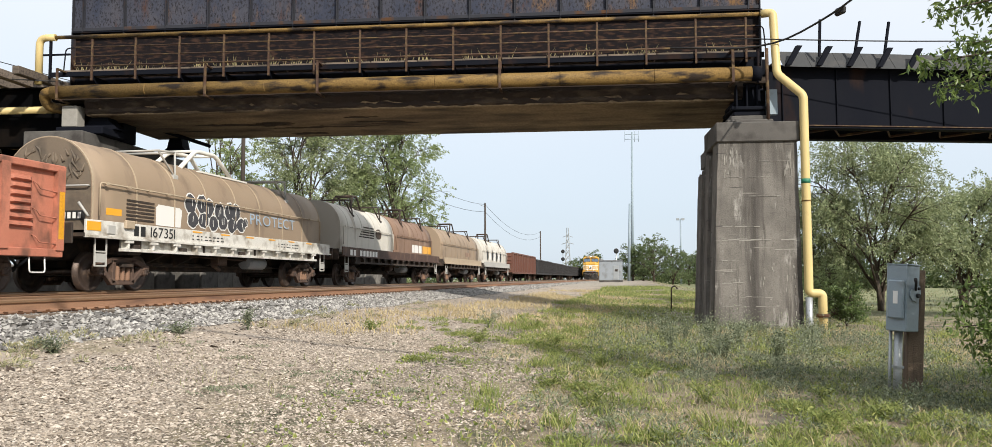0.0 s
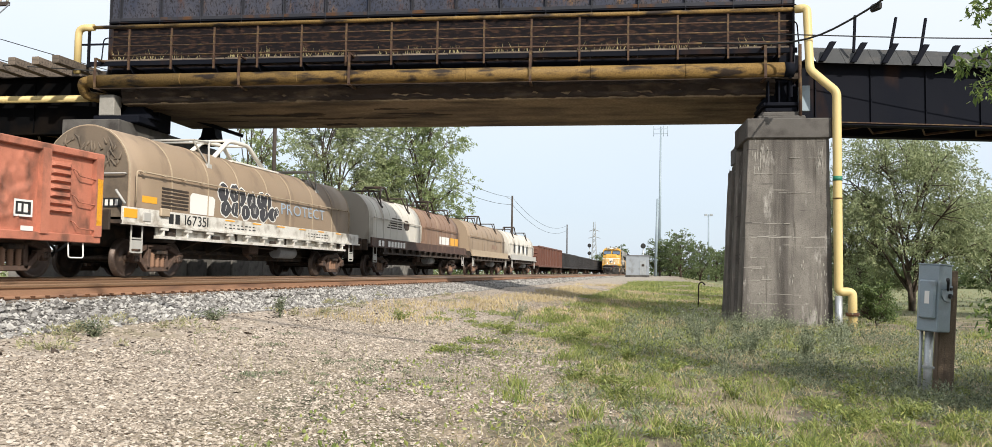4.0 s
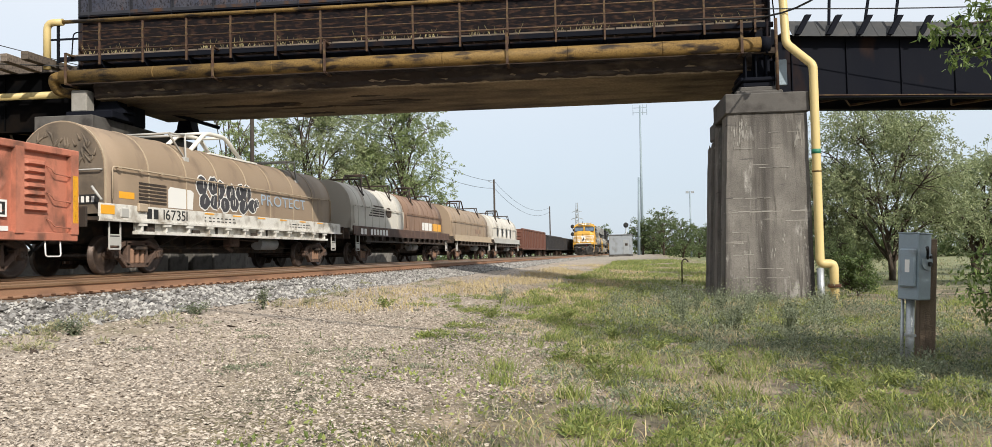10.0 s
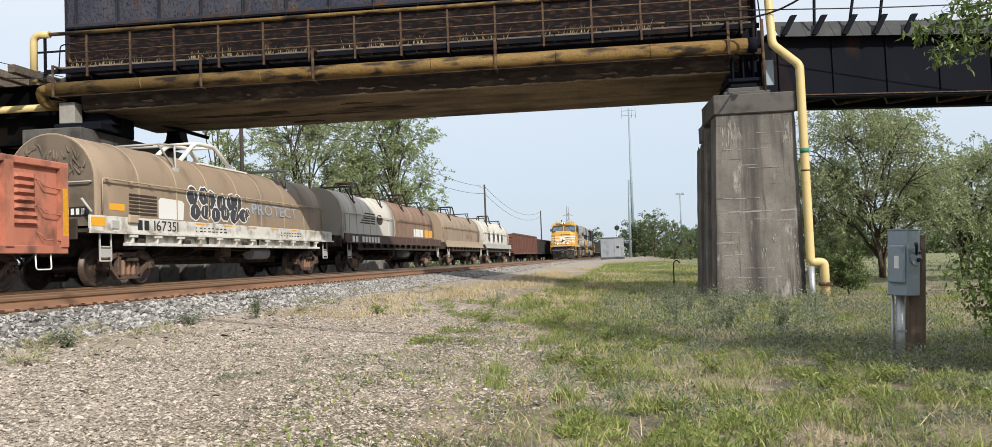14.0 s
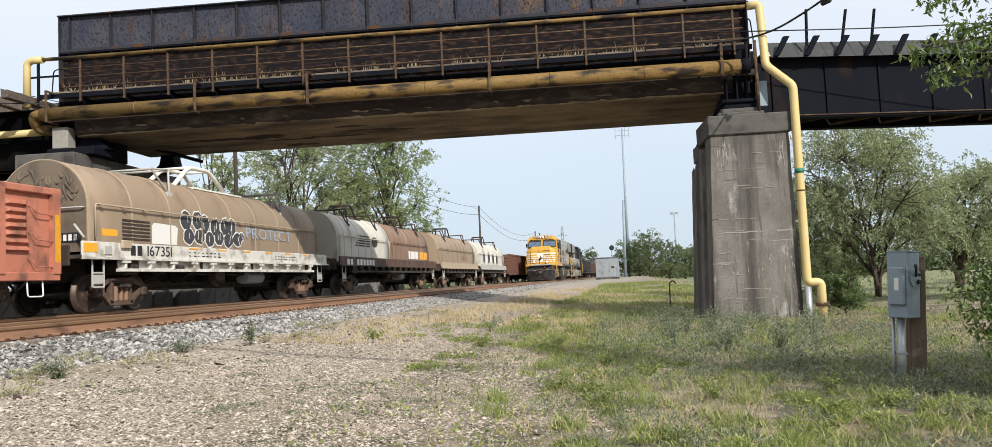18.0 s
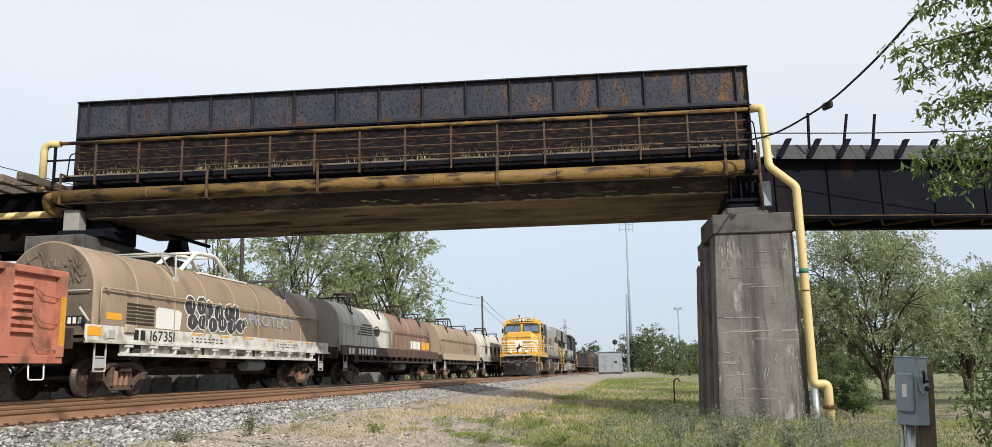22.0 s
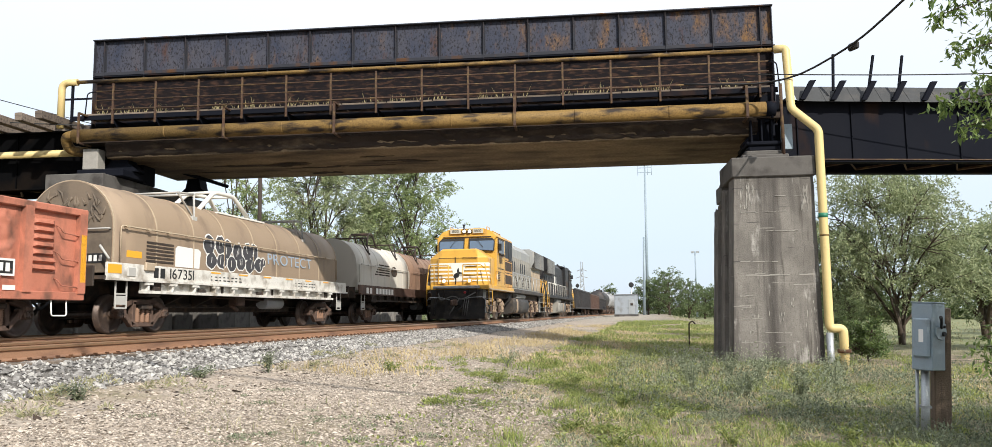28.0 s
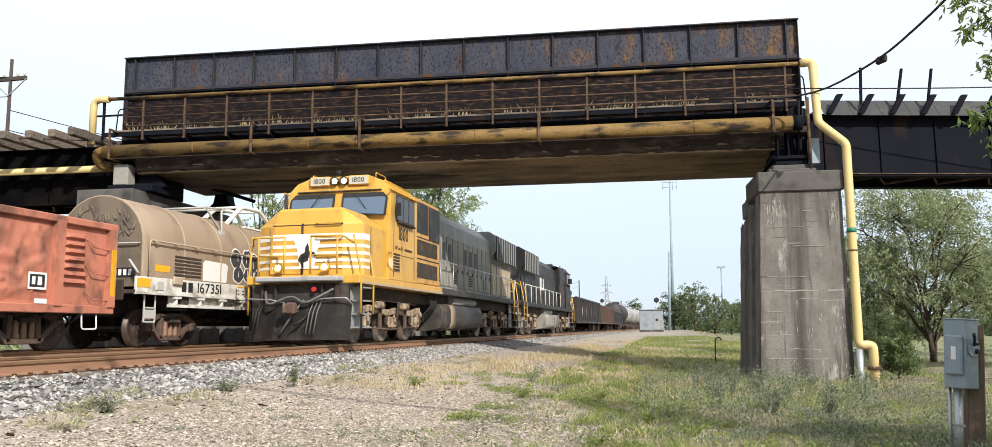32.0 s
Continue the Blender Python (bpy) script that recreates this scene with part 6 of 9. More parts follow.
def engine(name, label, cabmat, hoodmat, m, front_style):
    """A six-axle road engine, its nose at local y = 0 and its tail at 22.05."""
    e = thing(name, m, label, "locomotive", "pair of locomotives")
    deck, top = 1.72, 4.62
    part("underframe", box(BM(), -1.1, 1.1, 0.75, 21.3, 1.15, 1.5, 0.02), M["under"], e)
    part("deck", box(BM(), -1.53, 1.53, 0.72, 8.0, 1.50, deck, 0.02), cabmat if front_style else hoodmat, e, "walkway deck edge")
    part("deck", box(BM(), -1.53, 1.53, 8.0, 21.35, 1.50, deck, 0.02), M["plow"] if front_style else hoodmat, e, "sooty walkway deck edge")
    # plow and pilot
    for y, s in ((0.72, -1), (21.33, 1)):
        b = BM()
        P0 = [(-1.27, y + s * 0.20), (-0.55, y + s * 0.46), (0.55, y + s * 0.46), (1.36, y + s * 0.20)]
        P1 = [(-1.28, y + s * 0.10), (-0.5, y + s * 0.22), (0.5, y + s * 0.22), (1.38, y + s * 0.10)]
        V0 = [b.verts.new((*p, 0.12)) for p in P0]
        V1 = [b.verts.new((*p, 1.08)) for p in P1]
        for i in range(3):
            b.faces.new((V0[i], V0[i + 1], V1[i + 1], V1[i]))
        bmesh.ops.solidify(b, geom=b.faces[:], thickness=0.05)
        box(b, -1.26, 1.26, min(y, y + s * 0.08), max(y, y + s * 0.08), 1.05, 1.5)
        part("snow_plow", fix(b), M["plow"], e, "scuffed black snow plow")
        b = BM()
        cbox(b, (0, y + s * 0.24, 0.88), (0.62, 0.12, 0.42), 0.03)
        part("coupler_pocket", b, M["black"], e)
        for q in (-0.98, -0.62, 0.62, 0.98):
            part("plow_brace", box(BM(), q - 0.025, q + 0.025, min(y + s * 0.02, y + s * 0.2), max(y + s * 0.02, y + s * 0.2), 1.06, 1.5), M["under"], e)
        for q in (-1, 1):
            part("cut_lever", tube(BM(), bend([(q * 0.3, y + s * 0.3, 1.02), (q * 0.7, y + s * 0.34, 1.12), (q * 1.3, y + s * 0.3, 1.14), (q * 1.42, y + s * 0.2, 0.98)], 0.06, 3), 0.018, 6), M["galv"], e, "bent uncoupling lever")
        coupler(e, y + s * 0.62, -s, 0.88)
        part("anticlimber", box(BM(), -1.08, 1.12, min(y + s * 0.42, y), max(y + s * 0.42, y), 1.54, 1.67, 0.03), M["tank"] if front_style and s < 0 else M["plow"], e, "grey anticlimber shelf")
        hoses = BM()
        tube(hoses, bend([(-0.85, y + s * 0.26, 1.32), (-0.7, y + s * 0.5, 0.95), (-0.1, y + s * 0.34, 1.22), (0.3, y + s * 0.5, 0.98), (0.95, y + s * 0.26, 1.36)], 0.35, 5), 0.03, 7)
        part("jumper_cable", hoses, M["hose"], e, "pale jumper cable")
        for x in (-0.98, -0.9, 0.42, 0.52, 0.62):
            part("air_hose", tube(BM(), bend([(x, y + s * 0.22, 1.05), (x, y + s * 0.46, 0.8), (x - 0.06, y + s * 0.54, 0.28)], 0.1), 0.02, 6), M["hose"] if x > 0 else M["black"], e)
        part("air_hose", tube(BM(), bend([(0.2, y + s * 0.3, 1.1), (0.0, y + s * 0.5, 0.75), (-0.25, y + s * 0.6, 0.3)], 0.15), 0.028, 6), M["hose"], e, "long trainline hose")
        if s < 0:
            part("marker_cover", fix(lathe(BM(), [(0, 0.07), (-0.05, 0.06)], "y", (0.42, y - 0.2, 1.36), 10)), M["redlens"], e, "red cover")
        # corner steps
        for q in (-1, 1):
            sw_ = part("step_well", cbox(BM(), (q * 1.2, y - s * 0.55, 0.95), (0.04, 0.66, 1.15)), M["charcoal"], e, "grey corner step well")
            part("step_post", cbox(BM(), (q * 1.5, y - s * 0.2, 0.95), (0.04, 0.04, 1.2)), M["engine_black"], sw_)
            for k in range(4):
                part("step", cbox(BM(), (q * 1.36, y - s * 0.55, 0.42 + k * 0.33), (0.3, 0.62, 0.035)), M["charcoal"], sw_)
            for d in (0.1, 0.95):
                hr = tube(BM(), bend([(q * 1.52, y - s * d, 0.75), (q * 1.52, y - s * d, 1.75), (q * 1.36, y - s * (d - 0.12), 2.72)], 0.2, 4), 0.026, 7)
                part("handrail", hr, M["yellow"], e, "yellow grab rail")
            # end railing across the platform
            for d in (0.35, 1.05):
                part("end_railing", tube(BM(), bend([(q * d, y + s * 0.3, deck), (q * d, y + s * 0.3, 2.66)], 0.05), 0.026, 7), M["yellow"], e, "yellow end railing")
            part("end_railing", tube(BM(), bend([(q * 0.35, y + s * 0.3, 2.66), (q * 1.2, y + s * 0.3, 2.66), (q * 1.36, y, 2.5)], 0.08), 0.026, 7), M["yellow"], e, "yellow end railing")
            part("end_railing", tube(BM(), [(q * 0.35, y + s * 0.3, 2.2), (q * 1.05, y + s * 0.3, 2.2)], 0.018, 6), M["yellow"], e)
        for q in (-0.62, 0.62):
            if s < 0:
                b = fix(lathe(BM(), [(0.14, 0.09), (-0.02, 0.13), (-0.06, 0.13), (-0.06, 0.10), (-0.02, 0.09)], "y", (q, y - 0.06, 1.92), 14))
                dl = part("ditch_light", b, cabmat, e, "ditch light housing")
                part("lens", fix(lathe(BM(), [(0.0, 0.09), (-0.035, 0.078), (-0.045, 0.02)], "y", (q, y - 0.05, 1.92), 14)), M["lamp"] if front_style else M["board"], dl, "lit ditch lamp lens")
    # nose
    y0 = 0.98
    def nose_row(z, w0, w1, ya, yb, yc):
        return [(-w1, yc, z), (-w1, yb, z), (-w0, ya, z), (w0, ya, z), (w1, yb, z), (w1, yc, z)]
    rows = [nose_row(deck, 0.95, 1.44, y0, y0 + 0.24, 2.85), nose_row(3.02, 0.95, 1.44, y0, y0 + 0.24, 2.85), nose_row(3.08, 0.94, 1.40, y0 + 0.02, y0 + 0.27, 2.75), nose_row(3.40, 0.86, 0.93, y0 + 0.08, y0 + 0.20, 2.75), nose_row(3.47, 0.80, 0.86, y0 + 0.14, y0 + 0.26, 2.75)]
    b = BM()
    R = [[b.verts.new(p) for p in r] for r in rows]
    for a, c in zip(R, R[1:]):
        for k in range(5):
            b.faces.new((a[k], a[k + 1], c[k + 1], c[k]))
    b.faces.new(R[-1])
    b.faces.new([r for r in R[0]][::-1])
    part("nose", fix(b), cabmat, e, "broad chamfered nose")
    part("nose_door", box(BM(), -1.02, -0.18, y0 - 0.02, y0 + 0.05, deck + 0.05, 3.0, 0.012), cabmat, e, "nose door")
    part("door_seam", box(BM(), -0.16, -0.12, y0 - 0.03, y0 + 0.04, deck + 0.05, 3.06), M["under"], e)
    b = BM()
    for z in (2.68, 3.05):
        tube(b, bend([(0.25, y0 + 0.0, z), (0.25, y0 - 0.09, z), (0.95, y0 - 0.09, z), (0.95, y0 + 0.0, z)], 0.05, 3), 0.016, 6)
    part("nose_grabs", b, M["yellow"] if front_style else M["enginewhite"], e, "nose grab irons")
    stripes = M["enginewhite"]
    for z, tall in ((1.90, 0.07), (2.07, 0.075), (2.25, 0.08), (2.43, 0.085), (2.63, 0.16)):
        part("nose_stripe", box(BM(), -0.95, 0.95, y0 - 0.026, y0 - 0.021, z, z + tall), stripes, e, "white nose stripe")
        for q in (-1, 1):
            b = BM()
            n_ = Vector((q * 0.413, -0.911, 0)) * 0.006
            c = [Vector((q * 0.95, y0, z)), Vector((q * 1.44, y0 + 0.24, z)), Vector((q * 1.44, y0 + 0.24, z + tall)), Vector((q * 0.95, y0, z + tall))]
            b.faces.new([b.verts.new(v + n_) for v in c])
            part("nose_stripe", b, stripes, e, "white nose stripe")
            part("nose_stripe", box(BM(), min(q * 1.441, q * 1.445), max(q * 1.441, q * 1.445), y0 + 0.24, y0 + 0.62, z, z + tall), stripes, e, "white nose stripe")
    em = [(-0.42, 2.79), (0.42, 2.79), (0.26, 2.30), (0.20, 1.93), (-0.20, 1.93), (-0.24, 2.30)]
    part("emblem_ground", fix(prism(BM(), em, "y", y0 - 0.032, y0 - 0.027)), stripes, e, "white emblem field")
    hb = [(-0.24, 2.12), (-0.18, 2.26), (-0.06, 2.32), (-0.04, 2.46), (0.02, 2.56), (0.05, 2.46), (0.06, 2.36), (0.20, 2.32), (0.26, 2.22), (0.21, 2.20), (0.16, 2.27), (0.06, 2.24), (0.03, 2.10), (-0.10, 2.06), (-0.09, 1.92), (-0.14, 1.94), (-0.17, 2.04)]
    part("emblem", fix(prism(BM(), hb, "y", y0 - 0.038, y0 - 0.033)), M["ink"], e, "plain black emblem shape")
    # cab
    cy0, cy1, W = 2.78, 5.25, 1.53
    sec = [(-W, deck), (W, deck), (W, 4.18), (1.30, 4.46), (0.85, top + 0.03), (-0.85, top + 0.03), (-1.30, 4.46), (-W, 4.18)]
    b = BM()
    fr = [b.verts.new((x, cy0 + (0.0 if z < 3.4 else (z - 3.4) * 0.22), z)) for x, z in sec]
    bk = [b.verts.new((x, cy1, z)) for x, z in sec]
    for k in range(8):
        b.faces.new((fr[k], fr[(k + 1) % 8], bk[(k + 1) % 8], bk[k]))
    b.faces.new(fr[::-1])
    b.faces.new(bk)
    part("cab", fix(b), cabmat, e, "wide safety cab")
    def slope(z):
        return cy0 + max(0, z - 3.4) * 0.22
    for q in (-1, 1):
        pts = [(q * 0.12, 3.56), (q * 1.42, 3.46), (q * 1.44, 3.98), (q * 1.30, 4.14), (q * 0.12, 4.14)]
        b = BM()
        A = [b.verts.new((x, slope(z) - 0.03, z)) for x, z in pts]
        B_ = [b.verts.new((x * 1.0, slope(z) + 0.02, z)) for x, z in pts]
        for k in range(5):
            b.faces.new((A[k], A[(k + 1) % 5], B_[(k + 1) % 5], B_[k]))
        b.faces.new(A)
        b.faces.new(B_)
        fr_ = part("windshield_frame", fix(b), M["black"], e)
        b = BM()
        b.faces.new([b.verts.new((q * 0.75 + (x - q * 0.75) * 0.93, slope(z) - 0.035, 3.80 + (z - 3.80) * 0.90)) for x, z in pts])
        part("pane", b, M["windshield"], fr_, "windshield pane with the sky's blue in its colour")
        part("wiper", tube(BM(), [(q * 0.5, slope(3.9) - 0.06, 4.12), (q * 0.85, slope(3.7) - 0.06, 3.66)], 0.012, 5), M["black"], fr_)
        # number boards and headlight cluster
        nb = part("number_board", box(BM(), q * 0.58 - 0.31, q * 0.58 + 0.31, slope(4.4) - 0.10, slope(4.4) + 0.2, 4.36, 4.64, 0.03), cabmat, e)
        part("board_face", box(BM(), q * 0.58 - 0.27, q * 0.58 + 0.27, slope(4.4) - 0.108, slope(4.4) - 0.102, 4.39, 4.61), M["board"], nb, "pale number board")
        if front_style:
            letters("board_number", "1800", 0.2, M["ink"], nb, pose(q * 0.58, slope(4.4) - 0.113, 4.50), "black engine number", 1.0)
        part("headlight", fix(lathe(BM(), [(0.1, 0.11), (-0.06, 0.125), (-0.06, 0.10), (-0.02, 0.09)], "y", (q * 0.14, slope(4.4) - 0.06, 4.50), 14)), M["under"], e, "headlight housing")
        part("headlight_lens", fix(lathe(BM(), [(0.0, 0.085), (-0.03, 0.07), (-0.04, 0.02)], "y", (q * 0.14, slope(4.4) - 0.075, 4.50), 14)), M["lamp"] if front_style else M["board"], e, "lit headlight lens")
        # side windows and door
        x = q * W
        sw = part("side_window", box(BM(), min(x, x + q * 0.03), max(x, x + q * 0.03), 3.30, 4.90, 3.36, 4.12, 0.01), M["under"], e, "cab side window frame")
        for ya, yb in ((3.36, 3.82), (3.90, 4.32), (4.40, 4.84)):
            part("pane", box(BM(), min(x + q * 0.031, x + q * 0.036), max(x + q * 0.031, x + q * 0.036), ya, yb, 3.41, 4.07), M["glass"], sw, "dark glass")
        part("armrest", box(BM(), min(x, x + q * 0.12), max(x, x + q * 0.12), 3.4, 4.8, 3.30, 3.36, 0.02), M["under"], e, "dark armrest")
        part("drip_rail", box(BM(), min(x, x + q * 0.05), max(x, x + q * 0.05), 2.7, 5.2, 4.16, 4.20, 0.01), cabmat, e)
        part("door_seam", box(BM(), min(x, x + q * 0.004), max(x, x + q * 0.004), 4.96, 5.0, deck + 0.1, 4.1), M["under"], e)
        part("door_seam", box(BM(), min(x, x + q * 0.004), max(x, x + q * 0.004), 2.74, 4.96, 2.42, 2.44), M["under"], e)
        part("side_lamp", fix(lathe(BM(), [(0, 0.16), (q * 0.03, 0.15)], "x", (x, 2.45 + 0.45, 2.15), 12)), M["pale_lens"], e, "pale round side lamp")
        part("battery_louvers", box(BM(), min(x, x + q * 0.02), max(x, x + q * 0.02), 3.0, 3.7, 1.95, 2.5, 0.01), cabmat, e)
        lv = BM()
        for k in range(6):
            cbox(lv, (x + q * 0.025, 3.35, 2.0 + k * 0.085), (0.02, 0.5, 0.05))
        part("louvers", lv, M["under"], e, "side louvres")
        if front_style and q > 0:
            letters("cab_number", "1800", 0.52, M["ink"], e, pose(W + 0.008, 4.0, 3.02, 0, 0, 90), "black engine number", 0.9)
            letters("cab_slogan", "DC to AC", 0.14, M["ink"], e, pose(W + 0.008, 3.62, 2.62, 0, 0, 90), "small black slogan")
            b = BM()
            for k in range(7):
                box(b, W + 0.005, W + 0.008, 4.1 + k * 0.1, 4.17 + k * 0.1, 2.58, 2.65)
            tagged(part("slogan_bars", b, M["ink"], e, "small faint lettering"), kind="stuff")
    for q in (-1, 1):
        part("nose_corner_seam", box(BM(), min(q * 1.441, q * 1.447), max(q * 1.441, q * 1.447), y0 + 0.66, y0 + 0.69, deck + 0.05, 3.0), M["under"], e)
        part("cab_corner_seam", box(BM(), min(q * 1.531, q * 1.536), max(q * 1.531, q * 1.536), 3.16, 3.19, deck + 0.08, 4.1), M["under"], e)
        part("gutter", tube(BM(), [(q * 1.28, cy0 + 0.3, 4.49), (q * 1.28, cy1, 4.49)], 0.022, 6), cabmat, e)
        part("mirror", box(BM(), min(q * 1.56, q * 1.72), max(q * 1.56, q * 1.72), 3.22, 3.26, 3.5, 3.86, 0.01), M["engine_black"], e, "small folding mirror")
        part("roof_grab", tube(BM(), bend([(q * 0.95, cy0 + 0.5, 4.62), (q * 0.95, cy0 + 0.5, 4.76), (q * 0.95, cy0 + 1.3, 4.76), (q * 0.95, cy0 + 1.3, 4.62)], 0.05, 3), 0.016, 6), cabmat, e)
        part("walkway_lip", box(BM(), min(q * 1.53, q * 1.56), max(q * 1.53, q * 1.56), 0.9, 8.0, 1.50, 1.56), M["band"] if front_style else M["under"], e)
    part("brow_bar", box(BM(), -1.25, 1.25, slope(4.2) - 0.05, slope(4.2) + 0.02, 4.19, 4.23, 0.01), M["under"], e)
    part("nose_shelf_seam", box(BM(), -0.95, 0.95, y0 - 0.012, y0 + 0.02, 3.015, 3.035), M["under"], e)
    part("roof_horn", fix(lathe(BM(), [(0, 0.03), (0.2, 0.04), (0.3, 0.1)], "z", (-0.3, 3.6, top), 10)), M["engine_black"], e)
    part("antenna", box(BM(), 0.2, 0.6, 3.5, 4.2, top, top + 0.12, 0.03), M["galv"], e, "roof antenna plate")
    # electrical cabinets behind the cab, then the long hood
    part("cabinet", box(BM(), -1.46, 1.46, 5.25, 7.9, deck, 4.36, 0.05), M["ochre"] if front_style else hoodmat, e, "electrical cabinet")
    part("cabinet_roof", fix(prism(BM(), [(-1.40, 4.36), (1.40, 4.36), (0.9, top - 0.05), (-0.9, top - 0.05)], "y", 5.25, 8.2)), hoodmat, e)
    for q in (-1, 1):
        for ya, yb, za, zb in ((5.5, 7.6, 2.62, 3.08), (5.5, 7.6, 1.92, 2.38)):
            part("filter_panel", box(BM(), min(q * 1.46, q * 1.475), max(q * 1.46, q * 1.475), ya, yb, za, zb), M["under"], e, "dark air filter panel")
        part("cab_shade_panel", box(BM(), min(q * 1.46, q * 1.48), max(q * 1.46, q * 1.48), 5.35, 6.6, 3.3, 4.24), M["engine_black"], e)
        part("cab_shade_panel", box(BM(), min(q * 1.46, q * 1.48), max(q * 1.46, q * 1.48), 6.7, 7.85, 3.2, 4.24), M["engine_black"], e)
        part("cabinet_seam", box(BM(), min(q * 1.46, q * 1.466), max(q * 1.46, q * 1.466), 5.3, 7.85, 3.14, 3.18), M["under"], e)
        part("cabinet_seam", box(BM(), min(q * 1.46, q * 1.466), max(q * 1.46, q * 1.466), 5.3, 7.85, 2.48, 2.52), M["under"], e)
    hw = 1.22
    part("long_hood", fix(prism(BM(), [(-hw, deck), (hw, deck), (hw, 4.08), (0.85, 4.46), (-0.85, 4.46), (-hw, 4.08)], "y", 7.9, 16.4)), hoodmat, e, "long engine hood")
    doors = mesh_of("hood_door", box(BM(), 0.0, 0.03, -0.33, 0.33, deck + 0.12, 3.6, 0.01), M["dusty_door"] if front_style else hoodmat)
    for i in range(11):
        for q in (-1, 1):
            d = put(doors, "hood_door", e, pose(q * hw, 8.4 + i * 0.76, 0, 0, 0, 0 if q > 0 else 180), "engine room door")
            part("latch", box(BM(), 0.03, 0.05, 0.22, 0.3, 2.4, 2.52), M["under"], d)
            if i % 3 == 0:
                vt = BM()
                for k in range(5):
                    box(vt, 0.03, 0.042, -0.24, 0.24, 1.98 + k * 0.09, 2.03 + k * 0.09)
                part("vent", vt, M["under"], d, "door louvres")
            if i in (1, 2, 5, 6, 7):
                part("window", box(BM(), 0.03, 0.036, -0.2, 0.2, 2.75, 3.35), M["engine_black"], d, "dark upper panel")
    for ya, yb in ((9.0, 10.6), (11.4, 13.2)):
        part("exhaust_housing", box(BM(), -0.5, 0.5, ya, yb, 4.44, 4.62, 0.05), hoodmat, e)
    part("radiator_hood", fix(prism(BM(), [(-hw, deck), (hw, deck), (hw, 3.25), (1.5, 3.7), (1.5, 4.35), (1.2, 4.55), (-1.2, 4.55), (-1.5, 4.35), (-1.5, 3.7), (-hw, 3.25)], "y", 16.4, 20.9)), M["engine_black"] if not front_style else M["charcoal"], e, "flared radiator hood")
    for q in (-1, 1):
        part("radiator_grille", box(BM(), min(q * 1.44, q * 1.52), max(q * 1.44, q * 1.52), 16.5, 20.8, 3.30, 4.36), M["engine_black"], e, "black radiator grille")
        for k in range(9):
            part("grille_rib", box(BM(), min(q * 1.52, q * 1.55), max(q * 1.52, q * 1.55), 16.55 + k * 0.52, 16.6 + k * 0.52, 3.32, 4.34), M["charcoal"], e)
        for k in range(4):
            part("flank_door", box(BM(), min(q * (hw + 0.035), q * (hw + 0.05)), max(q * (hw + 0.035), q * (hw + 0.05)), 16.6 + k * 1.05, 17.5 + k * 1.05, deck + 0.12, 3.1, 0.01), M["band"] if front_style else hoodmat, e, "dusty flank door")
        if front_style:
            part("flank_panel", box(BM(), min(q * hw, q * (hw + 0.035)), max(q * hw, q * (hw + 0.035)), 16.5, 20.8, deck + 0.05, 3.2), M["dusty_door"], e, "dusty pale flank")
        else:
            part("flank_panel", box(BM(), min(q * hw, q * (hw + 0.035)), max(q * hw, q * (hw + 0.035)), 13.0, 14.6, 2.6, 3.3), M["white"], e, "worn white flank mark")
        # walkway rails
        part("side_railing", tube(BM(), [(q * 1.5, 7.8, 2.62), (q * 1.5, 20.6, 2.62)], 0.018, 6), M["enginewhite"] if not front_style else M["galv"], e, "side walkway railing")
        sp = mesh_of("stanchion", tube(BM(), [(0, 0, deck - 0.1), (0, 0, 2.62)], 0.018, 6), M["enginewhite"] if not front_style else M["galv"])
        for i in range(9):
            put(sp, "stanchion", e, pose(q * 1.5, 7.9 + i * 1.58, 0))
    part("tail", fix(prism(BM(), [(-0.9, 20.9), (0.9, 20.9), (0.7, 21.15), (-0.7, 21.15)], "z", deck, 4.2)), hoodmat, e)
    for k in range(5):
        part("tail_stripe", box(BM(), -0.7, 0.7, 21.152, 21.158, 2.3 + k * 0.2, 2.39 + k * 0.2), stripes, e, "white end stripe")
        for q in (-1, 1):
            part("tail_stripe", box(BM(), min(q * 1.0, q * 1.004), max(q * 1.0, q * 1.004), 19.6, 20.9, 2.3 + k * 0.2, 2.39 + k * 0.2), stripes, e, "white end stripe") if not front_style else None
    # fuel tank and gear
    b = BM()
    prism(b, [(1.46 * max(-1, min(1, 1.25 * math.cos(0.3491 * k))), 0.78 + 0.48 * max(-1, min(1, 1.25 * math.sin(0.3491 * k)))) for k in range(18)], "y", 8.1, 13.9, True)
    part("fuel_tank", fix(b), M["dusty_door"] if not front_style else M["plow"], e, "dusty fuel tank")
    part("fuel_band", fix(prism(BM(), [(1.464 * max(-1, min(1, 1.25 * math.cos(0.3491 * k))), 0.78 + 0.484 * max(-1, min(1, 1.25 * math.sin(0.3491 * k)))) for k in range(18)], "y", 9.3, 10.0, True)), M["tan"], e, "pale scrape on the tank")
    for q in (-1, 1):
        part("air_reservoir", tube(BM(), [(q * 1.15, 10.2, 1.36), (q * 1.15, 13.6, 1.36)], 0.17, 12), M["charcoal"], e)
        b = BM()
        for k in range(7):
            tube(b, bend([(q * 1.3, 7.2 + k * 0.12, 1.5), (q * 1.35, 7.3 + k * 0.1, 1.1), (q * 1.1, 7.2 + k * 0.12, 0.8)], 0.1), 0.022, 5)
        part("cable_bundle", b, M["black"], e)
    for y in (4.22, 17.83):
        loco_truck(e, y)
    return e


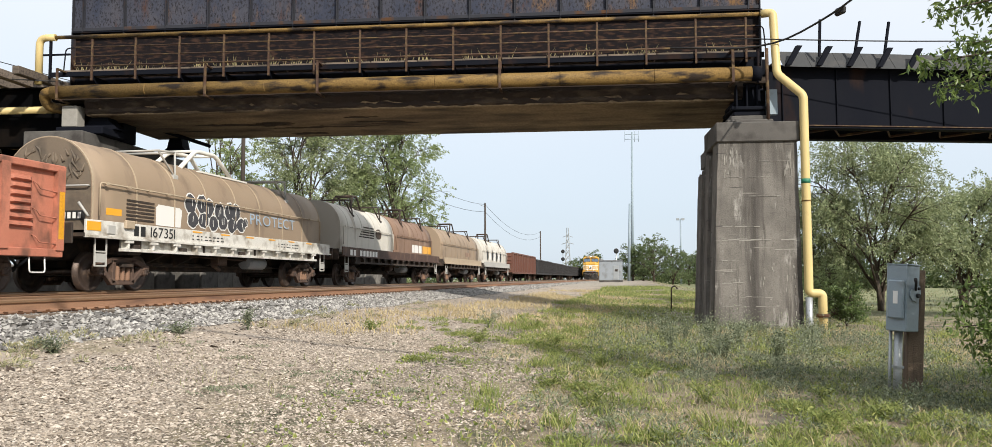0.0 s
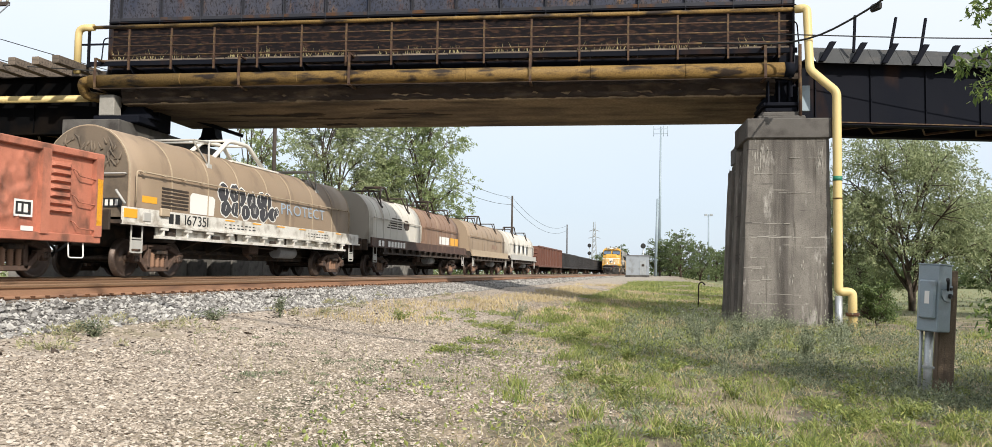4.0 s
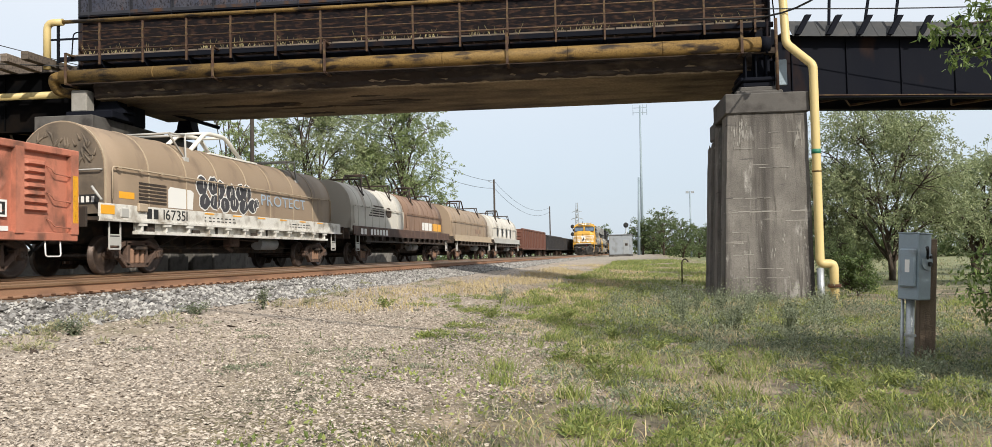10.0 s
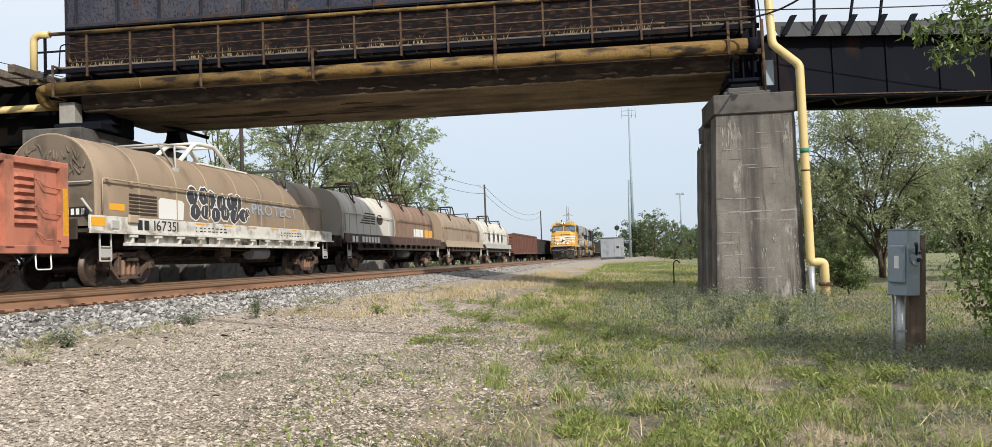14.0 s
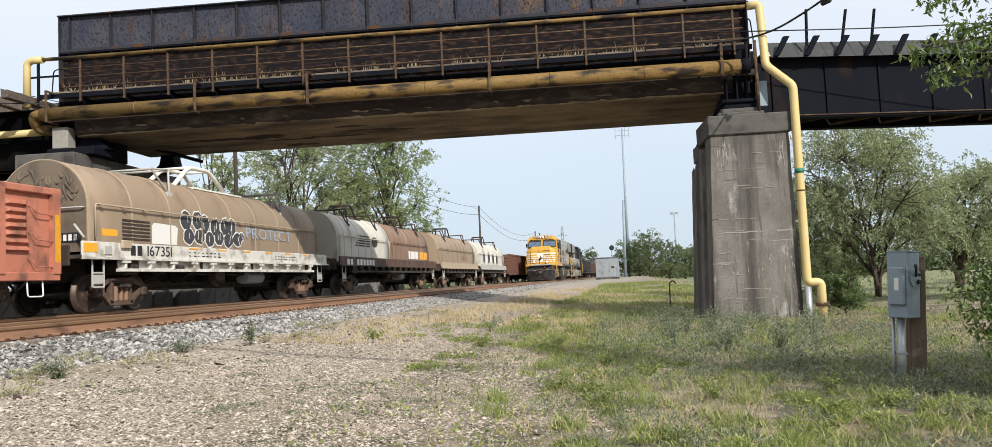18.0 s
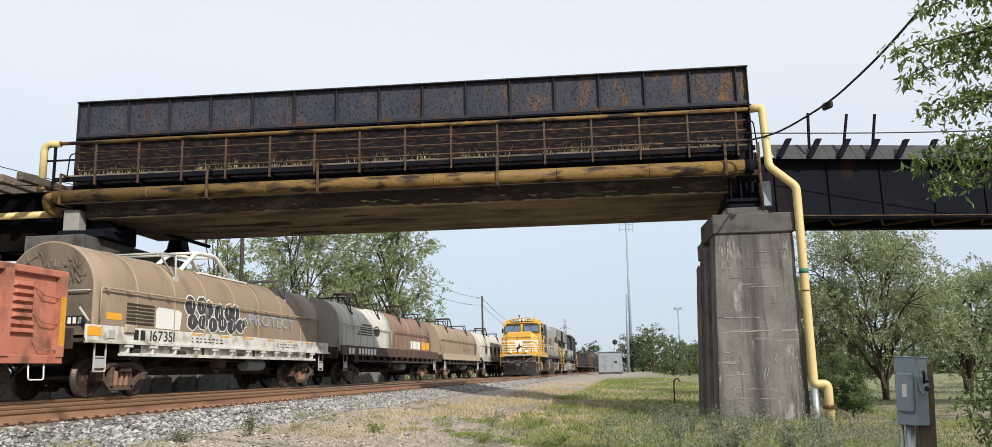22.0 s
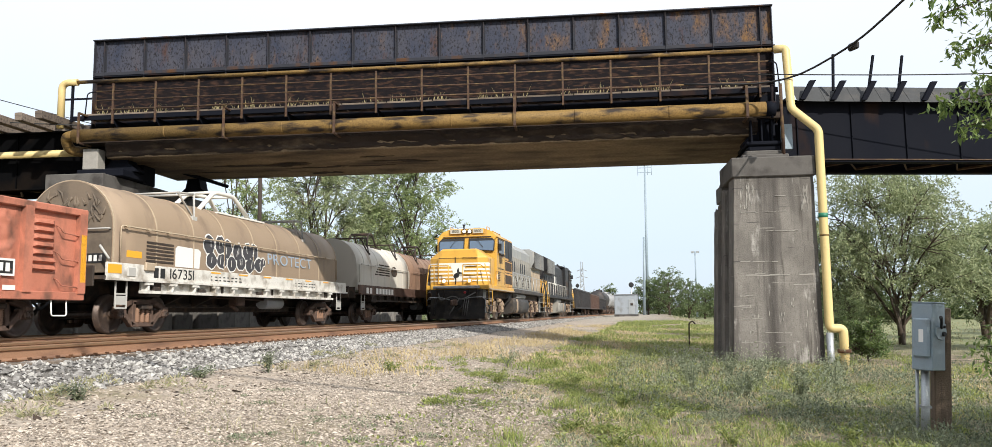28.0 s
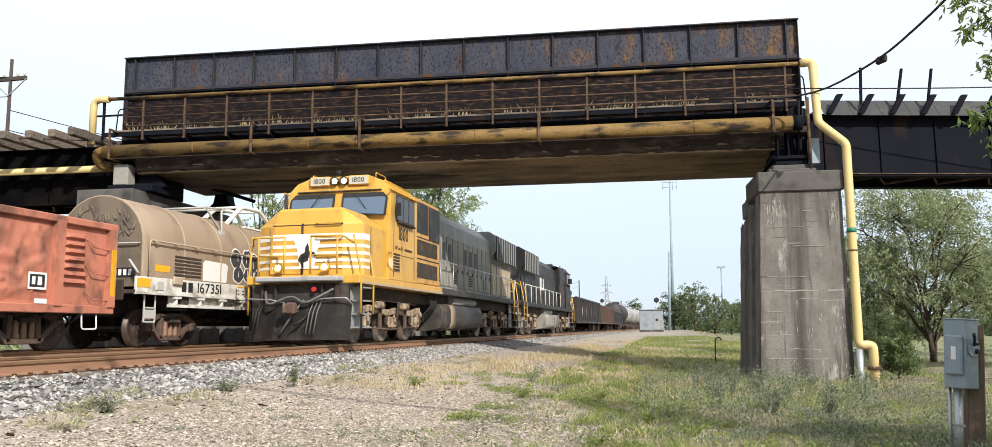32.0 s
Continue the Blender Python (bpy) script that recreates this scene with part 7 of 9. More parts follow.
locomotive = engine("locomotive", "yellow road locomotive with white nose stripes and a charcoal hood", M["yellow"], M["charcoal"], pose(TRACKS[0], 18.4, RAIL_TOP), True)
helper = engine("locomotive", "black road locomotive running cab last behind the yellow one", M["engine_black"], M["engine_black"], pose(TRACKS[0], 62.5, RAIL_TOP, 0, 0, 180), False)


def tank_car(name, body, m, label):
    car = thing(name, m, label, "tank car", "moving tank cars")
    L = 16.0
    part("barrel", fix(lathe(BM(), [(0.9, 0.1), (1.0, 0.8), (1.25, 1.25), (1.6, 1.42), (L - 1.6, 1.42), (L - 1.25, 1.25), (L - 1.0, 0.8), (L - 0.9, 0.1)], "y", (0, 0, 2.45), 24)), body, car, "rounded tank barrel")
    part("sill", box(BM(), -0.4, 0.4, 0.3, L - 0.3, 0.75, 1.05, 0.02), M["under"], car)
    for y in (2.2, L - 2.2):
        part("saddle", box(BM(), -1.1, 1.1, y - 0.4, y + 0.4, 0.9, 1.5, 0.05), M["under"], car)
        car_truck(car, y)
    part("dome", fix(lathe(BM(), [(0, 0.55), (0.3, 0.55), (0.36, 0.4)], "z", (0, L / 2, 3.8), 16)), body, car, "valve dome")
    b = BM()
    for s in (-1, 1):
        tube(b, [(s * 0.8, L / 2 - 1.2, 4.2), (s * 0.8, L / 2 + 1.2, 4.2)], 0.03, 6)
        for d in (-1.2, 1.2):
            tube(b, [(s * 0.8, L / 2 + d, 3.5), (s * 0.8, L / 2 + d, 4.2)], 0.03, 6)
    part("dome_railing", b, M["under"], car)
    for y, s in ((0.3, -1), (L - 0.3, 1)):
        coupler(car, y + s * 0.2, -s)
    return car


# the cars behind the engines: how far each one's near end trails the nose
CONSIST = [(locomotive, 0.0, 0), (helper, 44.1, 180)]
behind = 44.5
for mt, Hh, L, lab in (("blackcar", 2.75, 20.0, "sooty dark ribbed gondola"), ("browncar", 2.6, 16.0, "brown gondola with pale streaks"), ("blackcar", 2.4, 16.0, "black low-sided gondola")):
    car = gondola("gondola_car", L, Hh, M[mt], TRACKS[0], lab + " behind the engines", "moving gondola cars", behind < 50, 13, pose(TRACKS[0], 18.4 + behind, RAIL_TOP))
    for k in range(6):
        pts = [(2.5 + k * 2.4 + 0.7 * random.Random(k * 7 + q).uniform(0.5, 1) * math.cos(q * 0.7), 1.75 + 0.5 * random.Random(k * 9 + q).uniform(0.4, 1) * math.sin(q * 0.7)) for q in range(9)]
        part("spray_tag", fix(prism(BM(), pts, "x", 1.492, 1.497)), M["greyhood"] if k % 2 else M["brownhood"], car, "faded spray-paint tag")
    CONSIST.append((car, behind, 0))
    behind += L + 0.5
for k, mt in enumerate(("blackcar", "tank", "tank", "tank", "whitehood", "tank", "blackcar", "tank")):
    car = tank_car("tank_car", M[mt], pose(TRACKS[0], 18.4 + behind, RAIL_TOP), ("black", "grey", "grey", "grey", "white", "grey", "black", "grey")[k] + " tank car in the moving train")
    CONSIST.append((car, behind, 0))
    behind += 16.4


# ---- track details ----
def stones_mesh(name, pts, lo, hi, flat, material, seed, sunk=False):
    """Many small angular stones, each a crooked octahedron."""
    rng = np.random.default_rng(seed)
    n = len(pts)
    base = np.array([(1, 0, 0), (0, 1, 0), (-1, 0, 0), (0, -1, 0), (0, 0, 1), (0, 0, -1)], float)
    v = base[None] * (1 + rng.uniform(-0.35, 0.35, (n, 6, 1))) * rng.uniform(0.6, 1.0, (n, 1, 3)) * np.array((1, 1, flat))
    v = v + rng.uniform(-0.25, 0.25, (n, 6, 3)) * np.array((1, 1, flat))
    a = rng.uniform(0, 6.283, n)
    c, s = np.cos(a), np.sin(a)
    rot = np.zeros((n, 3, 3))
    rot[:, 0, 0], rot[:, 0, 1], rot[:, 1, 0], rot[:, 1, 1], rot[:, 2, 2] = c, -s, s, c, 1
    tilt = rng.uniform(-0.6, 0.6, n)
    rx = np.zeros((n, 3, 3))
    rx[:, 0, 0], rx[:, 1, 1], rx[:, 1, 2], rx[:, 2, 1], rx[:, 2, 2] = 1, np.cos(tilt), -np.sin(tilt), np.sin(tilt), np.cos(tilt)
    v = np.einsum("nij,nkj->nki", rot @ rx, v) * (lo + (hi - lo) * rng.random((n, 1, 1)) ** 2)
    v = v + np.asarray(pts)[:, None]
    tri = np.array([(0, 1, 4), (1, 2, 4), (2, 3, 4), (3, 0, 4), (1, 0, 5), (2, 1, 5), (3, 2, 5), (0, 3, 5)])
    tri = tri[:4] if sunk else tri
    f = (tri[None] + 6 * np.arange(n)[:, None, None]).reshape(-1, 3)
    me = bpy.data.meshes.new(name)
    me.from_pydata(v.reshape(-1, 3), [], f)
    me.materials.append(material)
    return me


def stone_material(name, a, b, c):
    m = bpy.data.materials.new(name)
    m.use_nodes = True
    n, l = m.node_tree.nodes, m.node_tree.links
    p = n["Principled BSDF"]
    p.inputs["Roughness"].default_value = 0.9
    p.inputs["Specular IOR Level"].default_value = 0.25
    geo = n.new("ShaderNodeNewGeometry")
    r = n.new("ShaderNodeValToRGB")
    r.color_ramp.elements[0].color, r.color_ramp.elements[1].color = (*a, 1), (*c, 1)
    e = r.color_ramp.elements.new(0.5)
    e.color = (*b, 1)
    l.new(geo.outputs["Random Per Island"], r.inputs["Fac"])
    t = n.new("ShaderNodeTexNoise")
    t.inputs["Scale"].default_value = 45
    l.new(geo.outputs["Position"], t.inputs["Vector"])
    x = n.new("ShaderNodeMix")
    x.data_type, x.blend_type = "RGBA", "OVERLAY"
    x.inputs[0].default_value = 0.5
    l.new(r.outputs["Color"], x.inputs[6])
    l.new(t.outputs["Fac"], x.inputs[7])
    l.new(x.outputs[2], p.inputs["Base Color"])
    return m


rng = np.random.default_rng(11)
ballast_mat = stone_material("ballast_stone", (0.10, 0.094, 0.088), (0.25, 0.24, 0.228), (0.43, 0.415, 0.385))
gravel_mat = stone_material("lane_gravel_stone", (0.12, 0.098, 0.078), (0.33, 0.28, 0.225), (0.52, 0.455, 0.385))


def strew(n, x0, x1, y0, y1, lift=0.0, power=1.0, keep=None):
    x = rng.uniform(x0, x1, n)
    y = y0 + (y1 - y0) * rng.random(n) ** power
    pts = []
    for a, b in zip(x, y):
        if keep is None or keep(a, b):
            pts.append((a, b, land(a, b) + lift))
    return np.array(pts)


def stuff(name, me, label, category):
    return tagged(new(name, me), label, category, kind="stuff")


stuff("ballast_shoulder", stones_mesh("ballast_shoulder", strew(15000, -8.25, -6.5, 4, 34, 0.012), 0.028, 0.072, 0.75, ballast_mat, 1), "coarse pale grey ballast stones along the near rail", "ballast")
stuff("ballast_shoulder", stones_mesh("ballast_far", strew(8000, -8.25, -6.6, 34, 110, 0.015, 1.4), 0.04, 0.08, 0.75, ballast_mat, 2), "coarse pale grey ballast stones along the track", "ballast")
stuff("ballast_between_tracks", stones_mesh("ballast_mid", strew(7000, -12.5, -8.4, 5, 40, 0.03), 0.04, 0.075, 0.75, ballast_mat, 3), "grey ballast between the two tracks", "ballast")
stuff("ballast_between_tracks", stones_mesh("ballast_back", strew(2500, -17.2, -14.2, 8, 50, 0.02), 0.04, 0.08, 0.75, ballast_mat, 4), "grey ballast behind the parked cars", "ballast")


def lane_keep(x, y):
    return x + 3.0 * noise.noise((x * 0.25, y * 0.25, 0)) < -1.5 - 0.02 * y + random.random() * 2.5


random.seed(5)
stuff("lane_gravel", stones_mesh("lane_gravel", strew(45000, -6.9, 1.5, 4.2, 26, 0.002, 1.4, lane_keep), 0.010, 0.042, 0.42, gravel_mat, 5), "loose pale gravel on the access lane", "gravel")
stuff("lane_gravel", stones_mesh("lane_fines", strew(150000, -5.5, 1.8, 4.2, 15, 0.002, 1.5, lane_keep), 0.006, 0.024, 0.5, gravel_mat, 15, True), "fine pale gravel pressed into the lane", "gravel")
stuff("lane_gravel", stones_mesh("lane_gravel_far", strew(5000, -6.8, 1.0, 24, 60, 0.003, 1.2, lane_keep), 0.02, 0.05, 0.55, gravel_mat, 6), "loose pale gravel beside the track", "gravel")

tie = mesh_of("tie", box(BM(), -1.3, 1.3, -0.11, 0.11, -0.1, 0.0, 0.01), M["tie"])
anchor = BM()
for k in range(290):
    y = 4.0 + k * 0.27
    for s in (-1, 1):
        cbox(anchor, (GAUGE * s + 0.09, y, RAIL_TOP - 0.178), (0.05, 0.035, 0.045))
        if k % 2:
            cbox(anchor, (GAUGE * s, y, RAIL_TOP - 0.188), (0.32, 0.18, 0.018))
tr1, tr2 = bpy.data.objects["railway_track_1"], bpy.data.objects["railway_track_2"]
tagged(part("rail_anchors", anchor, M["rust"], tr1, "rusty rail anchors and tie plates"), kind="stuff")
for tr, n in ((tr1, 200), (tr2, 150)):
    for k in range(n):
        o = put(tie, "tie", tr, pose(0, 4 + k * 0.54, RAIL_TOP - 0.196, 0, 0, 0))

M["fascia_pale"] = surf("old_block_concrete", (0.20, 0.19, 0.172), (0.12, 0.113, 0.104), (0.09, 0.085, 0.08), 0.9, 0, 2.0, 3.0, 0.6, per_object=0.4)
# concrete blocks beyond the far track
blk = box(BM(), -0.35, 0.35, -0.62, 0.62, 0, 1.28, 0.04)
block_mesh = mesh_of("concrete_block", blk, M["fascia_pale"])
for k, (x, y, a) in enumerate(((-17.0, 19.9, 2), (-17.05, 21.15, -2), (-17.0, 22.4, 4), (-17.05, 24.0, -3), (-17.0, 26.2, 2), (-17.05, 27.6, 1), (-17.0, 29.2, -3), *((-17.0 - 0.05 * (q % 3), 30.6 + q * 1.32, (q * 7) % 5 - 2) for q in range(22)))):
    o = new("concrete_block", block_mesh)
    o.matrix_basis = pose(x, y, 0.72, 0, 0, a)
    tagged(o, "pale concrete block beside the far track", "concrete block", "concrete blocks by the track")


# ---- trees and plants ----
BARK = surf("grey_brown_bark", (0.075, 0.055, 0.04), (0.045, 0.034, 0.027), (0.12, 0.10, 0.08), 0.95, 0.0, 3.0, 5.0, 0.6, stretch=(1, 1, 0.25), bump=0.6, world_space=True)
LEAF = dict(
    willow=leafy("grey_green_leaves", (0.14, 0.185, 0.085), (0.41, 0.45, 0.24), 0.5, 0.38),
    deep=leafy("deep_green_leaves", (0.15, 0.205, 0.085), (0.37, 0.43, 0.19), 0.5, 0.4),
    shrub=leafy("dark_shrub_leaves", (0.05, 0.09, 0.025), (0.17, 0.23, 0.07)),
    near=leafy("fresh_green_leaves", (0.065, 0.115, 0.028), (0.25, 0.33, 0.095), 0.4, 0.45),
    far=leafy("far_hedge_leaves", (0.075, 0.115, 0.045), (0.18, 0.225, 0.09)),
    weed=leafy("grey_green_weed_leaves", (0.075, 0.10, 0.055), (0.33, 0.36, 0.23)),
    grass=leafy("grass_blades", (0.17, 0.195, 0.085), (0.48, 0.43, 0.27), 0.6, 0.35),
    lush=leafy("lush_grass_blades", (0.11, 0.165, 0.04), (0.40, 0.43, 0.13), 0.5, 0.4),
    dry=leafy("dry_grass_blades", (0.40, 0.32, 0.17), (0.60, 0.49, 0.28), 0.8, 0.25),
)


def leaves_mesh(name, centers, size, material, seed, long=1.7, droop=0.3):
    """One leaf for each centre: a folded diamond, turned at random."""
    r = np.random.default_rng(seed)
    n = len(centers)
    a, e = r.uniform(0, 6.283, n), r.normal(-droop, 0.5, n)
    d = np.stack([np.cos(a) * np.cos(e), np.sin(a) * np.cos(e), np.sin(e)], 1)
    up = np.tile(np.array([0, 0, 1.0]), (n, 1)) + r.normal(0, 0.5, (n, 3))
    s = np.cross(d, up)
    s /= np.linalg.norm(s, axis=1)[:, None] + 1e-9
    u = np.cross(s, d)
    L = (size * r.uniform(0.6, 1.3, n))[:, None]
    c = np.asarray(centers)
    w = L / long * 0.5
    v = np.stack([c, c + d * L * 0.45 + s * w - u * w * 0.35, c + d * L, c + d * L * 0.45 - s * w - u * w * 0.35, c + d * L * 0.45], 1).reshape(-1, 3)
    k = 5 * np.arange(n)[:, None]
    f = np.concatenate([k + np.array([[0, 1, 4]]), k + np.array([[1, 2, 4]]), k + np.array([[2, 3, 4]]), k + np.array([[3, 0, 4]])])
    me = bpy.data.meshes.new(name)
    me.from_pydata(v, [], f)
    me.materials.append(material)
    return me


def small_leaves(name, centers, axes, size, material, seed, long=2.6):
    """Many narrow leaves, each two triangles folded along its rib, pointing roughly along its spray."""
    r = np.random.default_rng(seed)
    n = len(centers)
    d = axes + r.normal(0, 0.75, (n, 3))
    d /= np.linalg.norm(d, axis=1)[:, None] + 1e-9
    s = np.cross(d, r.normal(0, 1, (n, 3)))
    s /= np.linalg.norm(s, axis=1)[:, None] + 1e-9
    L = (size * r.uniform(0.6, 1.35, n))[:, None]
    w = L / long
    c = np.asarray(centers)
    v = np.stack([c, c + d * L * 0.5 + s * w * 0.5, c + d * L, c + d * L * 0.45 - s * w * 0.5], 1).reshape(-1, 3)
    k = 4 * np.arange(n)[:, None]
    f = np.concatenate([k + np.array([[0, 1, 2]]), k + np.array([[0, 2, 3]])])
    me = bpy.data.meshes.new(name)
    me.from_pydata(v, [], f)
    me.materials.append(material)
    return me


def grown_tree(name, x, y, height, wide, base, sprays, per, leaf, mat, seed, label, group, trunk_r=0.2, stems=1, lean=(0, 0), lobes=14, droop=0.8, reach=0.7, category="tree"):
    """A tree of lobes: limbs climb from the stems to each lobe, twigs fan out in it, and drooping sprays of leaves hang from the twigs."""
    r = random.Random(seed)
    z0 = land(x, y) - 0.1
    th = thing(name, pose(x, y, z0), label, category, group)
    tb = BM()
    tops = []
    for s_ in range(stems):
        a = 6.283 * s_ / stems + r.uniform(0, 1)
        off = Vector((math.cos(a), math.sin(a), 0)) * (0.0 if stems == 1 else wide * 0.22)
        pts = []
        for i in range(8):
            t = i / 7
            pts.append(Vector((lean[0] * t * t + off.x * t + r.uniform(-1, 1) * 0.05 * height * t * 0.4, lean[1] * t * t + off.y * t + r.uniform(-1, 1) * 0.05 * height * t * 0.4, height * 0.8 * t)))
        rad = [trunk_r * (1.25 if i == 0 else 1.0) * (1 - 0.85 * i / 7) / (1 + 0.35 * (stems - 1)) for i in range(8)]
        tube(tb, pts, rad, 8)
        tops.append((pts, rad))
    cs, ax = [], []
    for k in range(lobes):
        t = (k + 0.5) / lobes
        z = base + (height - base) * (0.12 + 0.80 * t)
        spread = wide * (0.35 + 0.65 * math.sin(math.pi * (0.22 + 0.68 * t))) * 0.72
        a = k * 2.4 + r.uniform(-0.5, 0.5)
        c = Vector((lean[0] * t + math.cos(a) * spread * r.uniform(0.55, 1.0), lean[1] * t + math.sin(a) * spread * r.uniform(0.55, 1.0), z))
        if k >= lobes - 2:
            c.x, c.y = lean[0] + r.uniform(-0.3, 0.3) * wide, lean[1] + r.uniform(-0.3, 0.3) * wide
        R = wide * r.uniform(0.26, 0.44)
        pts, rad = tops[k % len(tops)]
        i = max(1, min(6, int(7 * max(0.12, (z - base * 0.2 - R * 0.9) / (height * 0.95)))))
        p = pts[i]
        mid = p.lerp(c, 0.55) + Vector((0, 0, (c - p).length * 0.12))
        tube(tb, [p, p.lerp(mid, 0.5) + Vector((r.uniform(-1, 1), r.uniform(-1, 1), 0)) * 0.08 * wide * 0.3, mid, c], [rad[i] * 0.7, rad[i] * 0.55, rad[i] * 0.36 + 0.01, 0.02], 6, False)
        for q in range(9):
            d = Vector((r.gauss(0, 1), r.gauss(0, 1), r.gauss(0.25, 0.8))).normalized()
            e = c + Vector((d.x * R, d.y * R, d.z * R * 0.8))
            o_ = mid.lerp(c, r.uniform(0.2, 1.0))
            tube(tb, [o_, o_.lerp(e, 0.5) + Vector((0, 0, 0.08 * R)), e], [0.02 + rad[i] * 0.12, 0.014, 0.006], 5, False)
            m_ = max(2, int(sprays / lobes / 9 * r.uniform(0.5, 1.5)))
            for w in range(m_):
                f = r.uniform(0.35, 1.12)
                s0 = o_.lerp(e, f) + Vector((r.gauss(0, 1), r.gauss(0, 1), r.gauss(0, 1))) * R * 0.16
                out = Vector((d.x + r.gauss(0, 0.5), d.y + r.gauss(0, 0.5), -droop + r.gauss(0, 0.35))).normalized()
                ln = reach * r.uniform(0.4, 1.1)
                for j in range(int(per * r.uniform(0.6, 1.3))):
                    g = r.random()
                    cs.append((s0.x + out.x * ln * g + r.gauss(0, 0.05), s0.y + out.y * ln * g + r.gauss(0, 0.05), s0.z + out.z * ln * g * (0.6 + 0.4 * g) + r.gauss(0, 0.05)))
                    ax.append((out.x, out.y, out.z))
    part("trunk", tb, BARK, th, "forking grey-brown trunk and limbs")
    C = np.array(cs)
    keep_ = C[:, 2] > 0.25
    o = new("crown", small_leaves("crown", C[keep_], np.array(ax)[keep_], leaf, mat, seed))
    o.parent = th
    o["label"] = "loose lobed crown of small drooping leaves"
    return th


# beyond the far track
grown_tree("tree", -33.2, 62, 17.5, 3.6, 5.0, 700, 16, 0.24, LEAF["deep"], 1, "sparse dark-trunked tree beyond the parked cars", "trees behind the train", 0.26, 3, (0.5, 0), 12, 0.5, 0.8)
grown_tree("tree", -29.6, 70, 18.5, 5.2, 4.0, 2700, 15, 0.24, LEAF["willow"], 2, "pale green spreading tree beyond the parked cars", "trees behind the train", 0.3, 2, (0.6, 0), 22, 0.8, 1.0)
grown_tree("tree", -26.2, 73, 12.5, 3.4, 3.0, 1300, 16, 0.25, LEAF["willow"], 3, "pale green lower tree beyond the parked cars", "trees behind the train", 0.2, 2, (0.4, 0), 12, 0.8, 0.9)
grown_tree("tree", -22.9, 76, 19.0, 5.4, 3.0, 2700, 15, 0.24, LEAF["deep"], 4, "tall green tree with open branches behind the train", "trees behind the train", 0.3, 1, (0.2, 0), 24, 0.6, 0.9)
# right of the pier
grown_tree("tree", 11.5, 42, 8.5, 4.4, 2.0, 3800, 18, 0.13, LEAF["willow"], 11, "leaning grey-green tree with drooping sprays beside the field", "trees by the field", 0.16, 2, (-0.5, 0), 26, 1.0, 0.75)
grown_tree("tree", 9.5, 43.5, 6.0, 2.3, 0.7, 1300, 18, 0.13, LEAF["willow"], 12, "small grey-green tree with several thin stems", "trees by the field", 0.12, 3, (-0.3, 0), 13, 1.0, 0.6)
grown_tree("tree", 18.0, 50, 7.0, 4.2, 1.8, 2400, 18, 0.15, LEAF["willow"], 13, "grey-green tree with bare lower limbs", "trees by the field", 0.24, 2, (0.4, 0), 18, 0.9, 0.75)
grown_tree("tree", 24.5, 56, 7.4, 4.0, 1.5, 1300, 16, 0.17, LEAF["deep"], 14, "green tree at the field's edge", "trees by the field", 0.25, 1, (0, 0), 14, 0.7, 0.7)
grown_tree("tree", 30.0, 62, 8.0, 4.0, 1.5, 1000, 16, 0.19, LEAF["willow"], 15, "pale green tree at the field's edge", "trees by the field", 0.25, 1, (0, 0), 14, 0.7, 0.7)
grown_tree("shrub", 6.45, 27.0, 1.35, 0.62, 0.05, 520, 14, 0.085, LEAF["shrub"], 21, "feathery green shrub beside the gas riser", "", 0.025, 4, (0, 0), 14, -0.5, 0.32, category="shrub")
grown_tree("shrub", 8.1, 38, 2.2, 0.9, 0.1, 420, 14, 0.10, LEAF["deep"], 22, "tall green shrub behind the pier", "", 0.04, 4, (0, 0), 12, 0.2, 0.4, category="shrub")
# far clumps
for k, (x, y, h, s) in enumerate(((-1.0, 176, 7.5, 3.2), (3.2, 172, 9.5, 3.8), (7.2, 176, 8.2, 3.4), (10.8, 182, 7.0, 3.2), (1.2, 184, 8.0, 3.4), (14.5, 190, 6.5, 3.0))):
    grown_tree("tree", x, y, h, s * 1.15, 0.6, 700, 12, 0.34, LEAF["far"], 30 + k, "dense dark green tree in the distance", "distant trees", 0.2, 1, (0, 0), 16, 0.3, 0.6)
for k, (x, y, h, s) in enumerate(((-13.6, 245, 8.5, 3.6), (-18, 250, 7, 3.2))):
    grown_tree("tree", x, y, h, s * 1.1, 0.6, 400, 12, 0.45, LEAF["far"], 40 + k, "small distant tree beyond the signal", "distant trees", 0.2, 1, (0, 0), 12, 0.3, 0.8)


def hedge(name, pts, height, depth, n, leaf, mat, seed, label):
    r = np.random.default_rng(seed)
    t = r.random(n)
    P = np.array(pts, float)
    seg = np.minimum((t * (len(P) - 1)).astype(int), len(P) - 2)
    f = (t * (len(P) - 1) - seg)[:, None]
    c = P[seg] * (1 - f) + P[seg + 1] * f
    hh = np.array([0.65 + 0.6 * noise.noise((a * 0.11, b * 0.11, seed)) + 0.25 * noise.noise((a * 0.4, b * 0.4, seed)) for a, b in c])
    z = (r.random(n) ** 0.8) * height * np.clip(hh, 0.3, 1.2)
    c = c + r.normal(0, depth, (n, 2))
    z0 = np.array([land(a, b) for a, b in c])
    return stuff(name, leaves_mesh(name, np.column_stack([c, z + z0]), leaf, mat, seed), label, "woods")


hedge("far_woods", [(16, 150), (40, 135), (75, 120), (130, 110)], 8.0, 3.0, 16000, 0.8, LEAF["far"], 51, "line of distant woods beyond the field")
hedge("far_woods", [(-4, 215), (20, 215), (60, 190)], 5.0, 3.0, 6000, 0.8, LEAF["far"], 52, "low distant woods on the horizon")
hedge("far_woods", [(-60, 150), (-45, 200), (-30, 320)], 5.0, 3.0, 5000, 0.8, LEAF["far"], 53, "low distant woods beyond the tracks")

